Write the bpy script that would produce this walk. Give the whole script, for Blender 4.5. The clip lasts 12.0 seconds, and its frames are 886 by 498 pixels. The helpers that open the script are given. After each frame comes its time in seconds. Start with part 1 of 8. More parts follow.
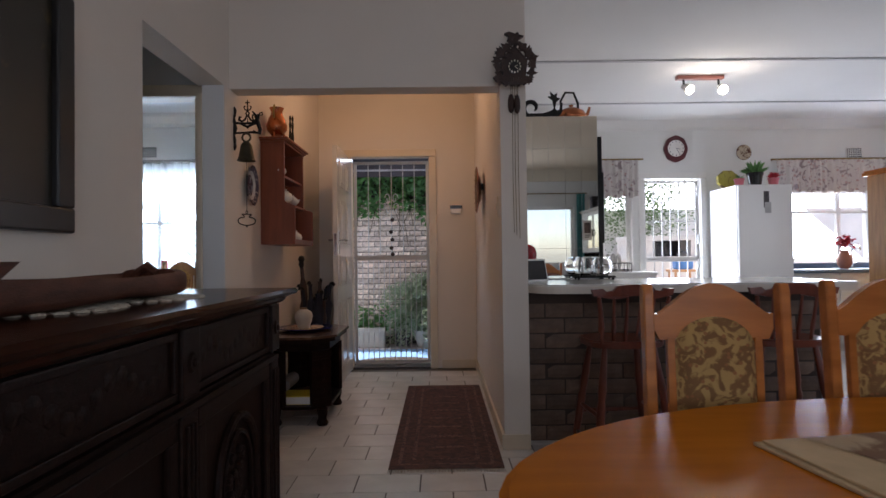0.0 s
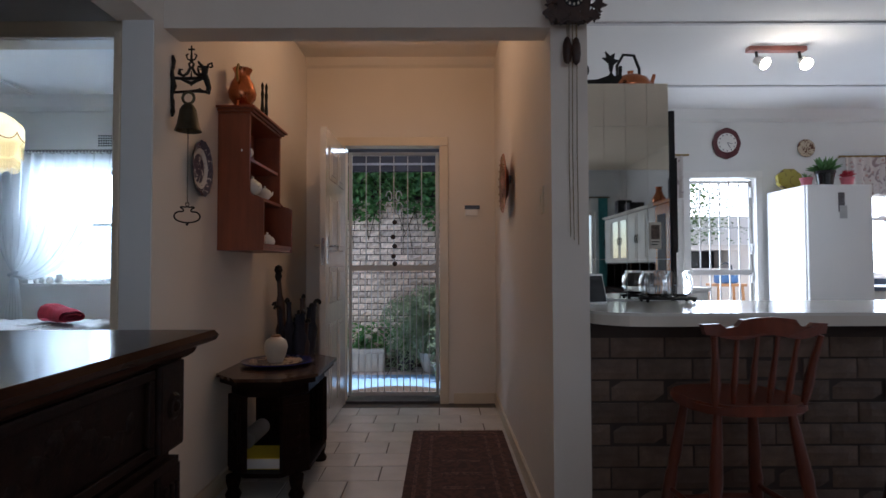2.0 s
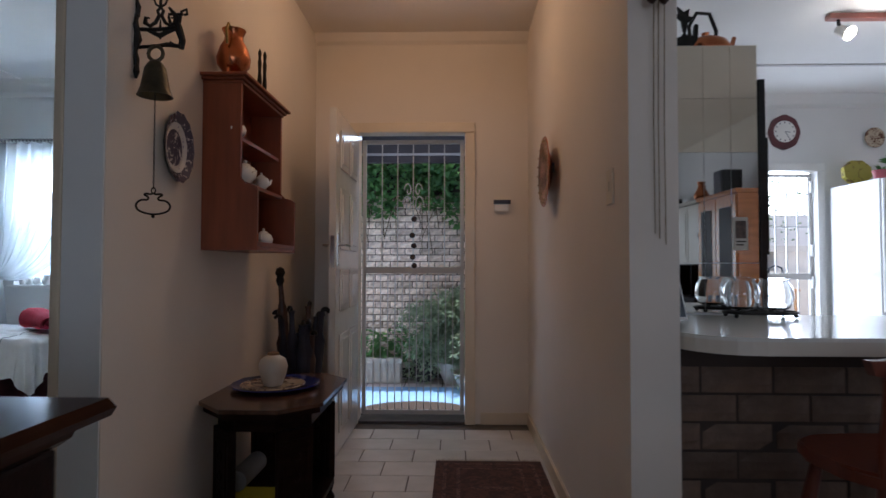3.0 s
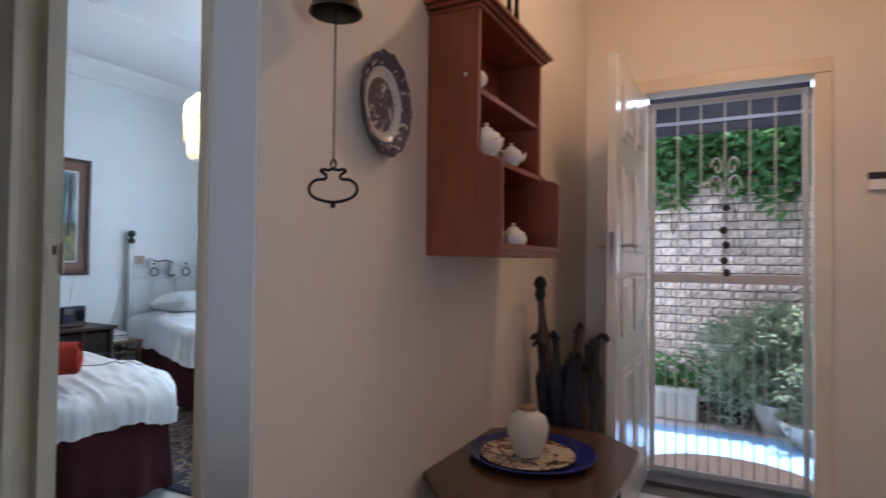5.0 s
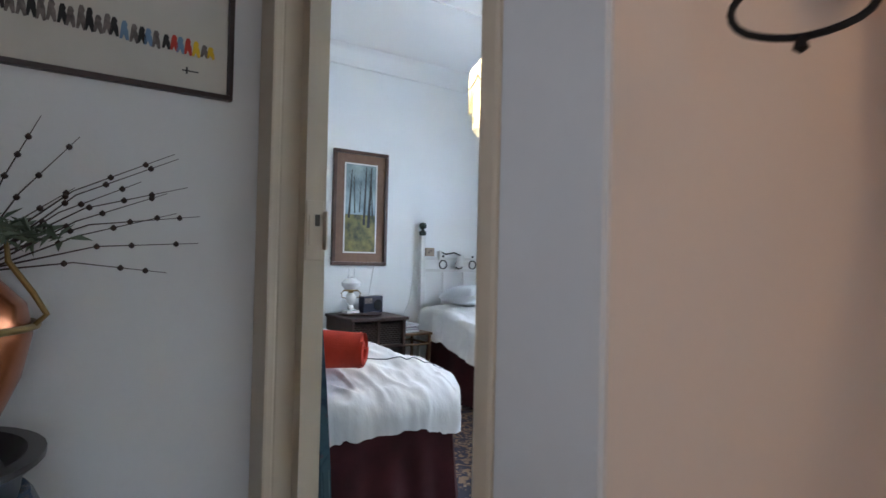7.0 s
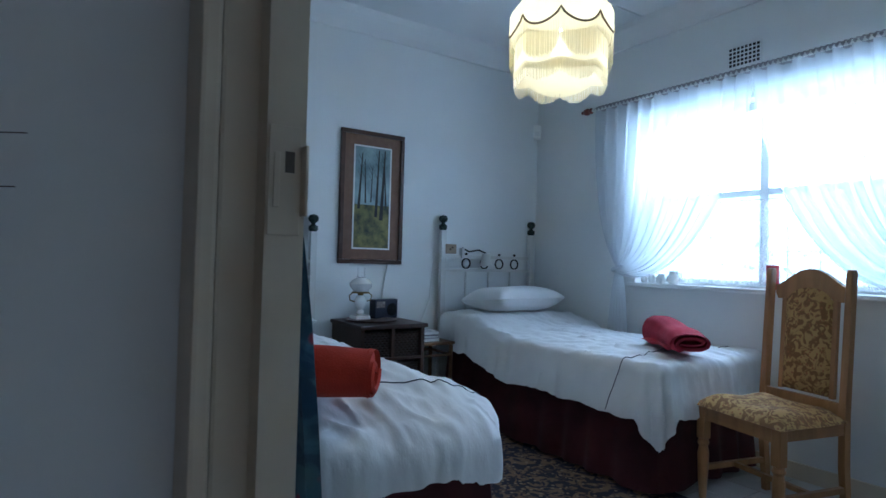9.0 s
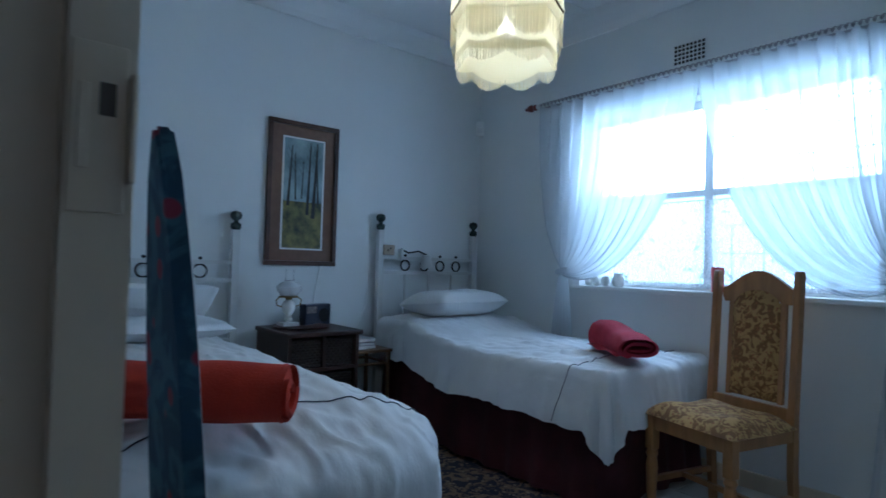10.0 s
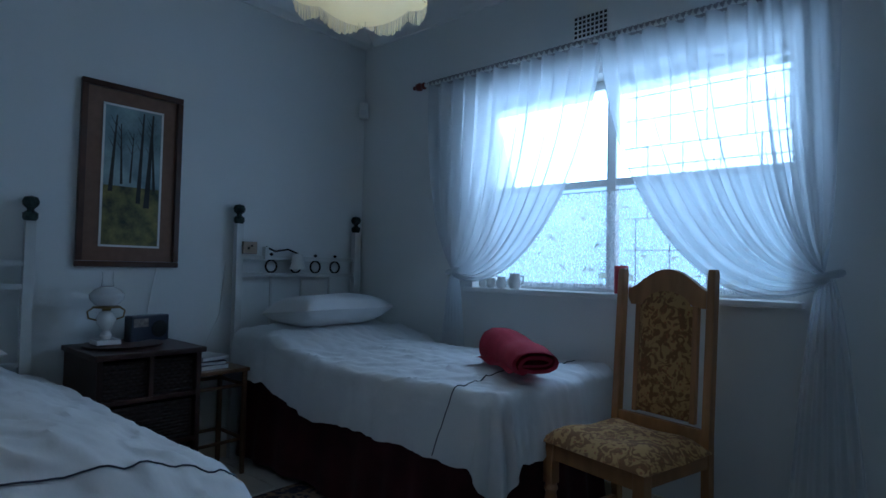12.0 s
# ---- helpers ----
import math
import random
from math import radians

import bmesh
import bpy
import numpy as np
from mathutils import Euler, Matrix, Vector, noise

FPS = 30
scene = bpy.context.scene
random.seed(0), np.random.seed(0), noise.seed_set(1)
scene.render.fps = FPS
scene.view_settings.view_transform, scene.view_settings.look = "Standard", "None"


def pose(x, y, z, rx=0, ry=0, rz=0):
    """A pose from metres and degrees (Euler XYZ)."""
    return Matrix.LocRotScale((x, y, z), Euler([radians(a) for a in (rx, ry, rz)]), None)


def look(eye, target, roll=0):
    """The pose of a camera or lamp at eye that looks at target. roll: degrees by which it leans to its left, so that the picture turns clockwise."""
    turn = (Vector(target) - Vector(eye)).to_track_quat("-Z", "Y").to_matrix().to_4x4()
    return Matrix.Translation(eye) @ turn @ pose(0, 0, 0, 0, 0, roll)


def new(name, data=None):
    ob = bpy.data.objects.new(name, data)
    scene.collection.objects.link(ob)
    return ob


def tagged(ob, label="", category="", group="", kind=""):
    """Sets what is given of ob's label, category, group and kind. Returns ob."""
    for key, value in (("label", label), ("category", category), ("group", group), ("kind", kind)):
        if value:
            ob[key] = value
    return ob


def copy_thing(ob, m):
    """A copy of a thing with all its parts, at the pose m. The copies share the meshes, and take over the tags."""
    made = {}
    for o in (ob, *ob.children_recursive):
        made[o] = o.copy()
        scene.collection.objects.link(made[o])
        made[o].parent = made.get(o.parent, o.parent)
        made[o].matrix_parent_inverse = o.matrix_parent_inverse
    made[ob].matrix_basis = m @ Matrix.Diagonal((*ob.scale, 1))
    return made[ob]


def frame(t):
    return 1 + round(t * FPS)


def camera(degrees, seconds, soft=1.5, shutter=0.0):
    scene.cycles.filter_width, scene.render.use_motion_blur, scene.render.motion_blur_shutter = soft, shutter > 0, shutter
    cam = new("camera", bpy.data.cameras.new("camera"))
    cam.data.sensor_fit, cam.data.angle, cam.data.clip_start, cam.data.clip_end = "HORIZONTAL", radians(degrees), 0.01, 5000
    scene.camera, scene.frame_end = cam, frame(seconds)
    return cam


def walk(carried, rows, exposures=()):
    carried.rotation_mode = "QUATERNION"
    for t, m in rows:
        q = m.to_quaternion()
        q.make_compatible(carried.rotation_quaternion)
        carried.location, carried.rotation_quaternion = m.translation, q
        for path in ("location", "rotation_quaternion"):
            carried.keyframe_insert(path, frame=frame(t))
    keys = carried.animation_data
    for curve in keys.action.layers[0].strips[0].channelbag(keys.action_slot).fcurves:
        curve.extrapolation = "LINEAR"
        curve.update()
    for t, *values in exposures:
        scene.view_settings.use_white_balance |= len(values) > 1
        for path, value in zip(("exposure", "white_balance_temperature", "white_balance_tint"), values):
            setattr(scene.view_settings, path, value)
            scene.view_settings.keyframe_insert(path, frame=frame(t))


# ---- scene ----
cam = camera(75.8, 12.0, shutter=0.35)
METRES, EYE, TILT, LEAN, TURN = 4.6, 1.105, 0.0, 0.0, -0.3
ROWS = [
    (0.0, 0.0, 0.0, 0.0, 0.01, 0.95, 0.71),
    (0.5, -0.0068, 0.0526, 0.0031, 0.01, 0.91, 0.56),
    (1.0, -0.0118, 0.1048, 0.0085, 0.01, 1.37, 0.44),
    (1.5, -0.0102, 0.1607, 0.0125, 0.09, 1.73, 0.35),
    (2.0, -0.0193, 0.219, 0.0054, 0.22, 1.77, 0.19),
    (2.5, -0.0288, 0.2788, 0.0066, 0.43, 1.76, 0.08),
    (4.5, -0.073, 0.4956, 0.0195, 17.8, 1.42, -0.47),
    (5.0, -0.0916, 0.5316, 0.0201, 28.13, 1.28, -0.64),
    (5.5, -0.1186, 0.5566, 0.0162, 38.27, 1.15, -0.9),
    (6.0, -0.1517, 0.5791, 0.0145, 45.42, 1.03, -1.08),
    (6.5, -0.1778, 0.6018, 0.0132, 50.77, 0.98, -1.3),
    (7.0, -0.2052, 0.6237, 0.007, 55.59, 0.91, -1.32),
    (7.5, -0.243, 0.6354, 0.0045, 57.85, 0.9, -1.47),
    (9.5, -0.3447, 0.7008, -0.0025, 55.34, 1.51, -1.57),
    (10.0, -0.3636, 0.7178, -0.0033, 50.98, 1.63, -1.59),
    (10.5, -0.3797, 0.7463, -0.0057, 45.87, 1.86, -1.39),
    (11.0, -0.3918, 0.7752, -0.0054, 43.48, 1.92, -1.23),
    (11.5, -0.4092, 0.8011, -0.003, 42.3, 1.95, -1.18),
    (12.0, -0.4233, 0.8214, -0.0039, 41.71, 1.99, -1.2),
]
walk(cam, [(t, pose(0, 0, EYE, TILT, LEAN, TURN) @ pose(METRES * x, METRES * y, METRES * z, 90 + pitch, roll, yaw)) for t, x, y, z, yaw, pitch, roll in ROWS],
     exposures=[(0.0, 0.85, 6150, 19), (1.5, 0.65, 5800, 15), (2.5, 0.52, 5750, 15), (4.5, 1.36, 5500, 16), (6.0, 1.72, 5950, 18), (7.0, 1.7, 6050, 18), (7.7, 1.3, 5600, 14), (9.3, 0.37, 4950, 10), (10.5, -0.20, 4750, 9), (12.0, -0.95, 4750, 9)])

# ---- light ----
world = bpy.data.worlds.new("sky")
scene.world = world
world.use_nodes = True
sky = world.node_tree.nodes.new("ShaderNodeTexSky")
sky.sky_type, sky.sun_disc, sky.sun_elevation, sky.sun_rotation = "NISHITA", False, radians(77), radians(17)
background = world.node_tree.nodes["Background"]
background.inputs["Strength"].default_value = 0.15
world.node_tree.links.new(sky.outputs["Color"], background.inputs["Color"])


def lamp(name, kind, m, power, colour, **more):
    data = bpy.data.lights.new(name, kind)
    data.energy, data.color = power, colour
    for key, value in more.items():
        setattr(data, key, value)
    ob = new(name, data)
    ob.matrix_world = m
    return ob


lamp("sun", "SUN", look((0.6, 7.95, 9.0), (0, 6.0, 0)), 4.8, (1.0, 0.96, 0.90), angle=radians(0.6))
# skylight in the window openings, with added lamps at front door and east side
lamp("bedroom_window_light", "AREA", look((-3.2, 6.74, 1.80), (-3.2, 5.2, 1.0)), 25, (0.68, 0.86, 1.0), shape="RECTANGLE", size=1.6, size_y=0.5)
# added lamp hidden above the doorway, standing in for sky light into the hall
lamp("front_door_light", "AREA", look((-0.49, 6.10, 2.24), (-0.40, 4.4, 0.5)), 2.3, (0.74, 0.86, 1.0), shape="RECTANGLE", size=0.8, size_y=0.2)
lamp("kitchen_window_light", "AREA", look((4.8, 7.05, 1.45), (4.4, 4.0, 1.0)), 18, (0.80, 0.91, 1.0), shape="RECTANGLE", size=1.0, size_y=0.8)
lamp("kitchen_door_light", "AREA", look((2.85, 7.10, 1.2), (2.6, 4.0, 1.0)), 18, (0.80, 0.91, 1.0), shape="RECTANGLE", size=0.5, size_y=1.8)
# added fill from the unseen east side, aimed to brighten the passage jamb
lamp("dining_window_light", "AREA", look((5.55, 2.2, 1.5), (0.0, 2.9, 1.2)), 6, (0.86, 0.93, 1.0), shape="RECTANGLE", size=2.0, size_y=1.2)
lamp("dining_south_window_light", "AREA", look((0.3, -2.6, 1.5), (-0.2, 2.0, 1.2)), 13, (0.84, 0.92, 1.0), shape="RECTANGLE", size=1.5, size_y=1.1)
# lamps of the rooms
lamp("hall_bulb", "POINT", pose(-0.42, 4.55, 2.66), 5.2, (1.0, 0.63, 0.36), shadow_soft_size=0.08)
lamp("bedroom_bulb", "POINT", pose(-3.095, 4.755, 1.95), 3.6, (1.0, 0.92, 0.76), shadow_soft_size=0.04)
for sx in (2.27, 2.60):
    lamp("spot_bulb", "POINT", pose(sx, 5.10, 2.52), 1.1, (1.0, 0.90, 0.76), shadow_soft_size=0.04)


# ---- materials ----
def mat(name, colour, rough=0.6, metal=0.0, vary=0.12, scale=6.0, bump=0.0, fine=90.0, random_tint=0.0, spec=0.5, second=None, stretch=None):
    """Base colour broken by two scales of noise, with fine relief."""
    m = bpy.data.materials.new(name)
    m.use_nodes = True
    n, l = m.node_tree.nodes, m.node_tree.links
    b = n["Principled BSDF"]
    b.inputs["Roughness"].default_value, b.inputs["Metallic"].default_value = rough, metal
    b.inputs["Specular IOR Level"].default_value = spec
    co = n.new("ShaderNodeTexCoord")
    mp = n.new("ShaderNodeMapping")
    if stretch:
        mp.inputs["Scale"].default_value = stretch
    l.new(co.outputs["Object"], mp.inputs["Vector"])
    big, small = n.new("ShaderNodeTexNoise"), n.new("ShaderNodeTexNoise")
    for node, sc in ((big, scale), (small, fine)):
        node.inputs["Scale"].default_value, node.inputs["Detail"].default_value = sc, 4
        l.new(mp.outputs["Vector"], node.inputs["Vector"])
    mix = n.new("ShaderNodeMix")
    mix.data_type = "RGBA"
    dark = second or tuple(c * (1 - vary) for c in colour)
    light = colour if second else tuple(min(1, c * (1 + vary * 0.6)) for c in colour)
    mix.inputs["A"].default_value, mix.inputs["B"].default_value = (*dark, 1), (*light, 1)
    add = n.new("ShaderNodeMath")
    add.operation = "MULTIPLY_ADD"
    add.inputs[1].default_value, add.inputs[2].default_value = 0.35, -0.17
    l.new(small.outputs["Fac"], add.inputs[0])
    ramp = n.new("ShaderNodeMapRange")
    ramp.inputs["From Min"].default_value, ramp.inputs["From Max"].default_value = 0.3, 0.7
    l.new(big.outputs["Fac"], ramp.inputs["Value"])
    both = n.new("ShaderNodeMath")
    both.operation, both.use_clamp = "ADD", True
    l.new(ramp.outputs["Result"], both.inputs[0])
    l.new(add.outputs[0], both.inputs[1])
    l.new(both.outputs[0], mix.inputs["Factor"])
    out = mix.outputs["Result"]
    if random_tint:
        info, hsv, mr = n.new("ShaderNodeObjectInfo"), n.new("ShaderNodeHueSaturation"), n.new("ShaderNodeMapRange")
        mr.inputs["To Min"].default_value, mr.inputs["To Max"].default_value = 1 - random_tint, 1 + random_tint
        l.new(info.outputs["Random"], mr.inputs["Value"])
        l.new(mr.outputs["Result"], hsv.inputs["Value"])
        l.new(out, hsv.inputs["Color"])
        out = hsv.outputs["Color"]
    l.new(out, b.inputs["Base Color"])
    if bump:
        bp = n.new("ShaderNodeBump")
        bp.inputs["Strength"].default_value, bp.inputs["Distance"].default_value = bump, 0.004
        l.new(small.outputs["Fac"], bp.inputs["Height"])
        l.new(bp.outputs["Normal"], b.inputs["Normal"])
    return m


def glow(name, colour, strength):
    m = mat(name, colour, 0.5)
    b = m.node_tree.nodes["Principled BSDF"]
    b.inputs["Emission Color"].default_value, b.inputs["Emission Strength"].default_value = (*colour, 1), strength
    return m


def glassy(name, colour=(1, 1, 1), rough=0.0):
    m = bpy.data.materials.new(name)
    m.use_nodes = True
    b = m.node_tree.nodes["Principled BSDF"]
    b.inputs["Base Color"].default_value, b.inputs["Roughness"].default_value = (*colour, 1), rough
    b.inputs["Transmission Weight"].default_value, b.inputs["IOR"].default_value = 1.0, 1.45
    return m


WALL = mat("cream_wall_paint", (0.74, 0.67, 0.59), 0.75, vary=0.05, scale=1.3, bump=0.12, fine=60)
WHITE_WALL = mat("white_wall_paint", (0.78, 0.78, 0.76), 0.75, vary=0.05, scale=1.3, bump=0.12, fine=60)
CEIL = mat("ceiling_paint", (0.80, 0.79, 0.77), 0.85, vary=0.04, scale=1.0, bump=0.05)
FRAME = mat("cream_gloss_frame", (0.68, 0.575, 0.43), 0.35, vary=0.06, scale=4)
WHITE = mat("white_paint", (0.80, 0.79, 0.76), 0.4, vary=0.05, scale=5)
TILE = mat("floor_tile_glaze", (0.68, 0.645, 0.59), 0.16, vary=0.10, scale=5, random_tint=0.05, bump=0.04, fine=25)
GROUT = mat("dark_grout", (0.14, 0.12, 0.10), 0.9, vary=0.2)
DARKWOOD = mat("dark_carved_wood", (0.017, 0.0075, 0.005), 0.42, spec=0.07, vary=0.4, scale=7, bump=0.2, fine=40, stretch=(1, 6, 6))
REDWOOD = mat("red_stained_wood", (0.24, 0.058, 0.020), 0.42, vary=0.22, scale=5, bump=0.08, fine=50, stretch=(5, 5, 0.6))
ORANGEWOOD = mat("orange_varnished_wood", (0.50, 0.165, 0.034), 0.27, vary=0.22, scale=4, bump=0.03, fine=45, stretch=(0.7, 6, 6))
OAK = mat("golden_oak", (0.40, 0.20, 0.075), 0.35, vary=0.25, scale=5, bump=0.06, fine=45, stretch=(5, 5, 0.7))


# ---- building helpers ----
def box(bm, x0, x1, y0, y1, z0, z1, bevel=0.0):
    r = bmesh.ops.create_cube(bm, size=1.0)
    for v in r["verts"]:
        v.co = Vector((x0 + (v.co.x + 0.5) * (x1 - x0), y0 + (v.co.y + 0.5) * (y1 - y0), z0 + (v.co.z + 0.5) * (z1 - z0)))
    if bevel:
        edges = list({e for v in r["verts"] for e in v.link_edges})
        bmesh.ops.bevel(bm, geom=edges, offset=bevel, segments=2, affect="EDGES", profile=0.6)
    return bm


def slab(*a):
    return box(bmesh.new(), *a)


def lathe(bm, profile, cx=0.0, cy=0.0, cz=0.0, seg=20, axis="z"):
    rings = []
    for r, h in profile:
        ring = []
        for k in range(seg):
            a = 2 * math.pi * k / seg
            u, v = r * math.cos(a), r * math.sin(a)
            p = {"z": (cx + u, cy + v, cz + h), "x": (cx + h, cy + u, cz + v), "y": (cx + v, cy + h, cz + u)}[axis]
            ring.append(bm.verts.new(p))
        rings.append(ring)
    for a, b in zip(rings, rings[1:]):
        for k in range(seg):
            bm.faces.new((a[k], a[(k + 1) % seg], b[(k + 1) % seg], b[k]))
    for ring, turn in ((rings[0], -1), (rings[-1], 1)):
        bm.faces.new(ring[::turn])
    return bm


def tube(bm, pts, r, seg=8, closed=False):
    """A round bar along points; r may be one radius or one for each point."""
    pts = [Vector(p) for p in pts]
    n = len(pts)
    radii = r if isinstance(r, (list, tuple)) else [r] * n
    rings, ref = [], None
    for i, p in enumerate(pts):
        a, b = (pts[i - 1], pts[(i + 1) % n]) if closed else (pts[max(i - 1, 0)], pts[min(i + 1, n - 1)])
        d = (b - a).normalized()
        if ref is None or abs(ref.dot(d)) > 0.98:
            ref = Vector((0, 0, 1)) if abs(d.z) < 0.9 else Vector((1, 0, 0))
        u = (ref - d * ref.dot(d)).normalized()
        w = d.cross(u)
        ref = u
        rings.append([bm.verts.new(p + radii[i] * (math.cos(2 * math.pi * k / seg) * u + math.sin(2 * math.pi * k / seg) * w)) for k in range(seg)])
    pairs = list(zip(rings, rings[1:])) + ([(rings[-1], rings[0])] if closed else [])
    for a, b in pairs:
        for k in range(seg):
            bm.faces.new((a[k], a[(k + 1) % seg], b[(k + 1) % seg], b[k]))
    if not closed:
        bm.faces.new(rings[0][::-1])
        bm.faces.new(rings[-1])
    return bm


def outline(bm, pts, depth, plane="xz", at=0.0):
    """A closed outline in a plane, given a thickness: xz is thick along y, yz along x, xy along z."""
    def place(u, v, d):
        return {"xz": (u, at + d, v), "yz": (at + d, u, v), "xy": (u, v, at + d)}[plane]
    front, back = [bm.verts.new(place(u, v, 0)) for u, v in pts], [bm.verts.new(place(u, v, depth)) for u, v in pts]
    bm.faces.new(front)
    bm.faces.new(back[::-1])
    for k in range(len(pts)):
        q = (k + 1) % len(pts)
        bm.faces.new((front[q], front[k], back[k], back[q]))
    return bm


def disc_grid(bm, fn, nu, nv, close_u=False):
    """A sheet of nu by nv quads, its points given by fn(u, v), u and v from 0 to 1."""
    g = [[bm.verts.new(fn(i / nu, j / nv)) for j in range(nv + 1)] for i in range(nu if close_u else nu + 1)]
    for i in range(nu):
        for j in range(nv):
            a, b = g[i], g[(i + 1) % len(g)]
            bm.faces.new((a[j], b[j], b[j + 1], a[j + 1]))
    return bm


def part(name, bm, material, parent=None, label="", smooth=False):
    bmesh.ops.recalc_face_normals(bm, faces=bm.faces)
    me = bpy.data.meshes.new(name)
    bm.to_mesh(me)
    bm.free()
    me.materials.append(material)
    if smooth:
        me.polygons.foreach_set("use_smooth", [True] * len(me.polygons))
        me.set_sharp_from_angle(angle=radians(42))
    ob = new(name, me)
    if parent:
        ob.parent = parent
    if label:
        ob["label"] = label
    return ob


def thing(name, label, category, m=None, group=""):
    ob = new(name)
    ob.empty_display_size = 0.1
    if m:
        ob.matrix_world = m
    return tagged(ob, label, category, group)


def setting(name, bm, material, label, category):
    return tagged(part(name, bm, material), label, category, kind="structure")


# ---- the rooms: plan in metres ----
LEFT, HALL_R, BEAM_Y, FRONT_Y, KITCHEN_Y = -1.215, 0.36, 3.30, 5.75, 6.95
BED_W, BED_N, BED_S, BED_E = -5.0, 6.40, 3.415, -1.365
TOP, OPEN_TOP, HALL_TOP = 2.75, 2.105, 2.87


def wall(name, bm, material=WALL, label="smooth cream painted wall"):
    return setting(name, bm, material, label, "wall")


def pierced(axis, at0, at1, lo, hi, holes, top=TOP):
    """A wall along x or y with openings (from, to, sill, head)."""
    bm = bmesh.new()

    def put(a, b, z0, z1):
        if b - a > 1e-4 and z1 - z0 > 1e-4:
            box(bm, a, b, at0, at1, z0, z1) if axis == "x" else box(bm, at0, at1, a, b, z0, z1)
    cur = lo
    for a, b, s, h in sorted(holes):
        put(cur, a, 0, top)
        put(a, b, 0, s)
        put(a, b, h, top)
        cur = b
    put(cur, hi, 0, top)
    return bm


# dining room and hall share their west wall; its opening leads to the passage
wall("wall_dining_west", pierced("y", LEFT - 0.15, LEFT, -2.65, 3.228, [(2.335, 3.228, 0, OPEN_TOP)]))
wall("wall_hall_west", box(slab(LEFT - 0.18, LEFT, 3.31, FRONT_Y, 0, HALL_TOP), LEFT - 0.125, LEFT, 3.228, 3.31, 0, TOP))
wall("wall_return_facing", slab(LEFT - 0.125, LEFT - 0.003, 3.222, 3.228, 0, OPEN_TOP), WHITE_WALL, "white painted end of the wall beside the bedroom door")
wall("wall_hall_lintel", slab(LEFT, 0.51, BEAM_Y, BEAM_Y + 0.14, OPEN_TOP, HALL_TOP), label="cream painted lintel over the hall opening")
wall("wall_hall_east", slab(HALL_R, 0.51, BEAM_Y, FRONT_Y, 0, OPEN_TOP), label="cream painted wall with a square end")
wall("wall_hall_east_upper", slab(HALL_R, 0.51, BEAM_Y + 0.14, FRONT_Y, OPEN_TOP, HALL_TOP))
wall("wall_front", pierced("x", FRONT_Y, FRONT_Y + 0.23, LEFT - 0.18, 0.51, [(-0.93, -0.05, 0, 2.17)], HALL_TOP))
wall("wall_kitchen_west", slab(HALL_R, 0.51, FRONT_Y + 0.23, KITCHEN_Y, 0, TOP), WHITE_WALL, "white painted kitchen wall")
wall("wall_kitchen_north", pierced("x", KITCHEN_Y, KITCHEN_Y + 0.22, HALL_R, 5.6, [(1.62, 2.36, 0.98, 2.18), (2.44, 3.27, 0, 2.12), (4.28, 5.35, 1.0, 1.90)]), WHITE_WALL, "white painted kitchen wall")
wall("wall_east", pierced("y", 5.6, 5.8, -2.65, KITCHEN_Y + 0.22, [(1.35, 3.05, 0.9, 2.1)]), WHITE_WALL, "white painted wall")
wall("wall_dining_east", slab(2.95, 3.10, -2.648, 1.25, 0, TOP), WHITE_WALL, "white painted dining room wall")
wall("wall_dining_south", pierced("x", -2.85, -2.65, -2.55, 5.8, [(-0.5, 2.53, 0.95, 2.05)]), WHITE_WALL, "white painted dining room wall")
# passage
wall("wall_passage_west", slab(-2.50, -2.33, 0.8, 3.31, 0, TOP), WHITE_WALL, "white painted passage wall")
wall("wall_passage_south", slab(-2.50, LEFT - 0.15, 0.65, 0.8, 0, TOP), WHITE_WALL, "white painted passage wall")
wall("wall_passage_north", pierced("x", 3.31, BED_S, BED_W - 0.2, LEFT - 0.18, [(-2.30, -1.40, 0, 2.12)]), WHITE_WALL, "white painted wall with the bedroom doorway")
# bedroom
wall("wall_bedroom_west", slab(BED_W - 0.2, BED_W, BED_S, BED_N + 0.25, 0, TOP), WHITE_WALL, "white painted bedroom wall")
wall("wall_bedroom_north", pierced("x", BED_N, BED_N + 0.25, BED_W, LEFT - 0.18, [(-4.0, -2.36, 0.98, 2.08)]), WHITE_WALL, "white painted bedroom wall")
wall("wall_bedroom_east", slab(LEFT - 0.19, LEFT - 0.18, BED_S, FRONT_Y + 0.23, 0, TOP), WHITE_WALL, "white painted bedroom wall")
wall("wall_bedroom_east_end", slab(LEFT - 0.18, LEFT, FRONT_Y + 0.23, BED_N + 0.25, 0, TOP), WHITE_WALL, "white painted bedroom wall")

# ceilings
setting("ceiling_hall", slab(LEFT - 0.18, 0.51, BEAM_Y, FRONT_Y + 0.23, HALL_TOP, HALL_TOP + 0.10), WALL, "cream painted hall ceiling", "ceiling")
main_bm = slab(-2.5, 0.51, -2.85, BEAM_Y, TOP, TOP + 0.12)
box(main_bm, -2.5, LEFT - 0.18, BEAM_Y, FRONT_Y + 0.23, TOP, TOP + 0.12)
box(main_bm, 0.51, 5.8, -2.85, KITCHEN_Y + 0.22, TOP, TOP + 0.12)
setting("ceiling_main", box(main_bm, 0.36, 0.51, FRONT_Y + 0.23, KITCHEN_Y + 0.22, TOP, TOP + 0.12), CEIL, "white painted board ceiling", "ceiling")
setting("ceiling_bedroom", box(slab(BED_W - 0.2, -2.5, BED_S - 0.17, BED_N + 0.25, TOP, TOP + 0.12), -2.5, LEFT, FRONT_Y + 0.23, BED_N + 0.25, TOP, TOP + 0.12), CEIL, "white painted board ceiling", "ceiling")
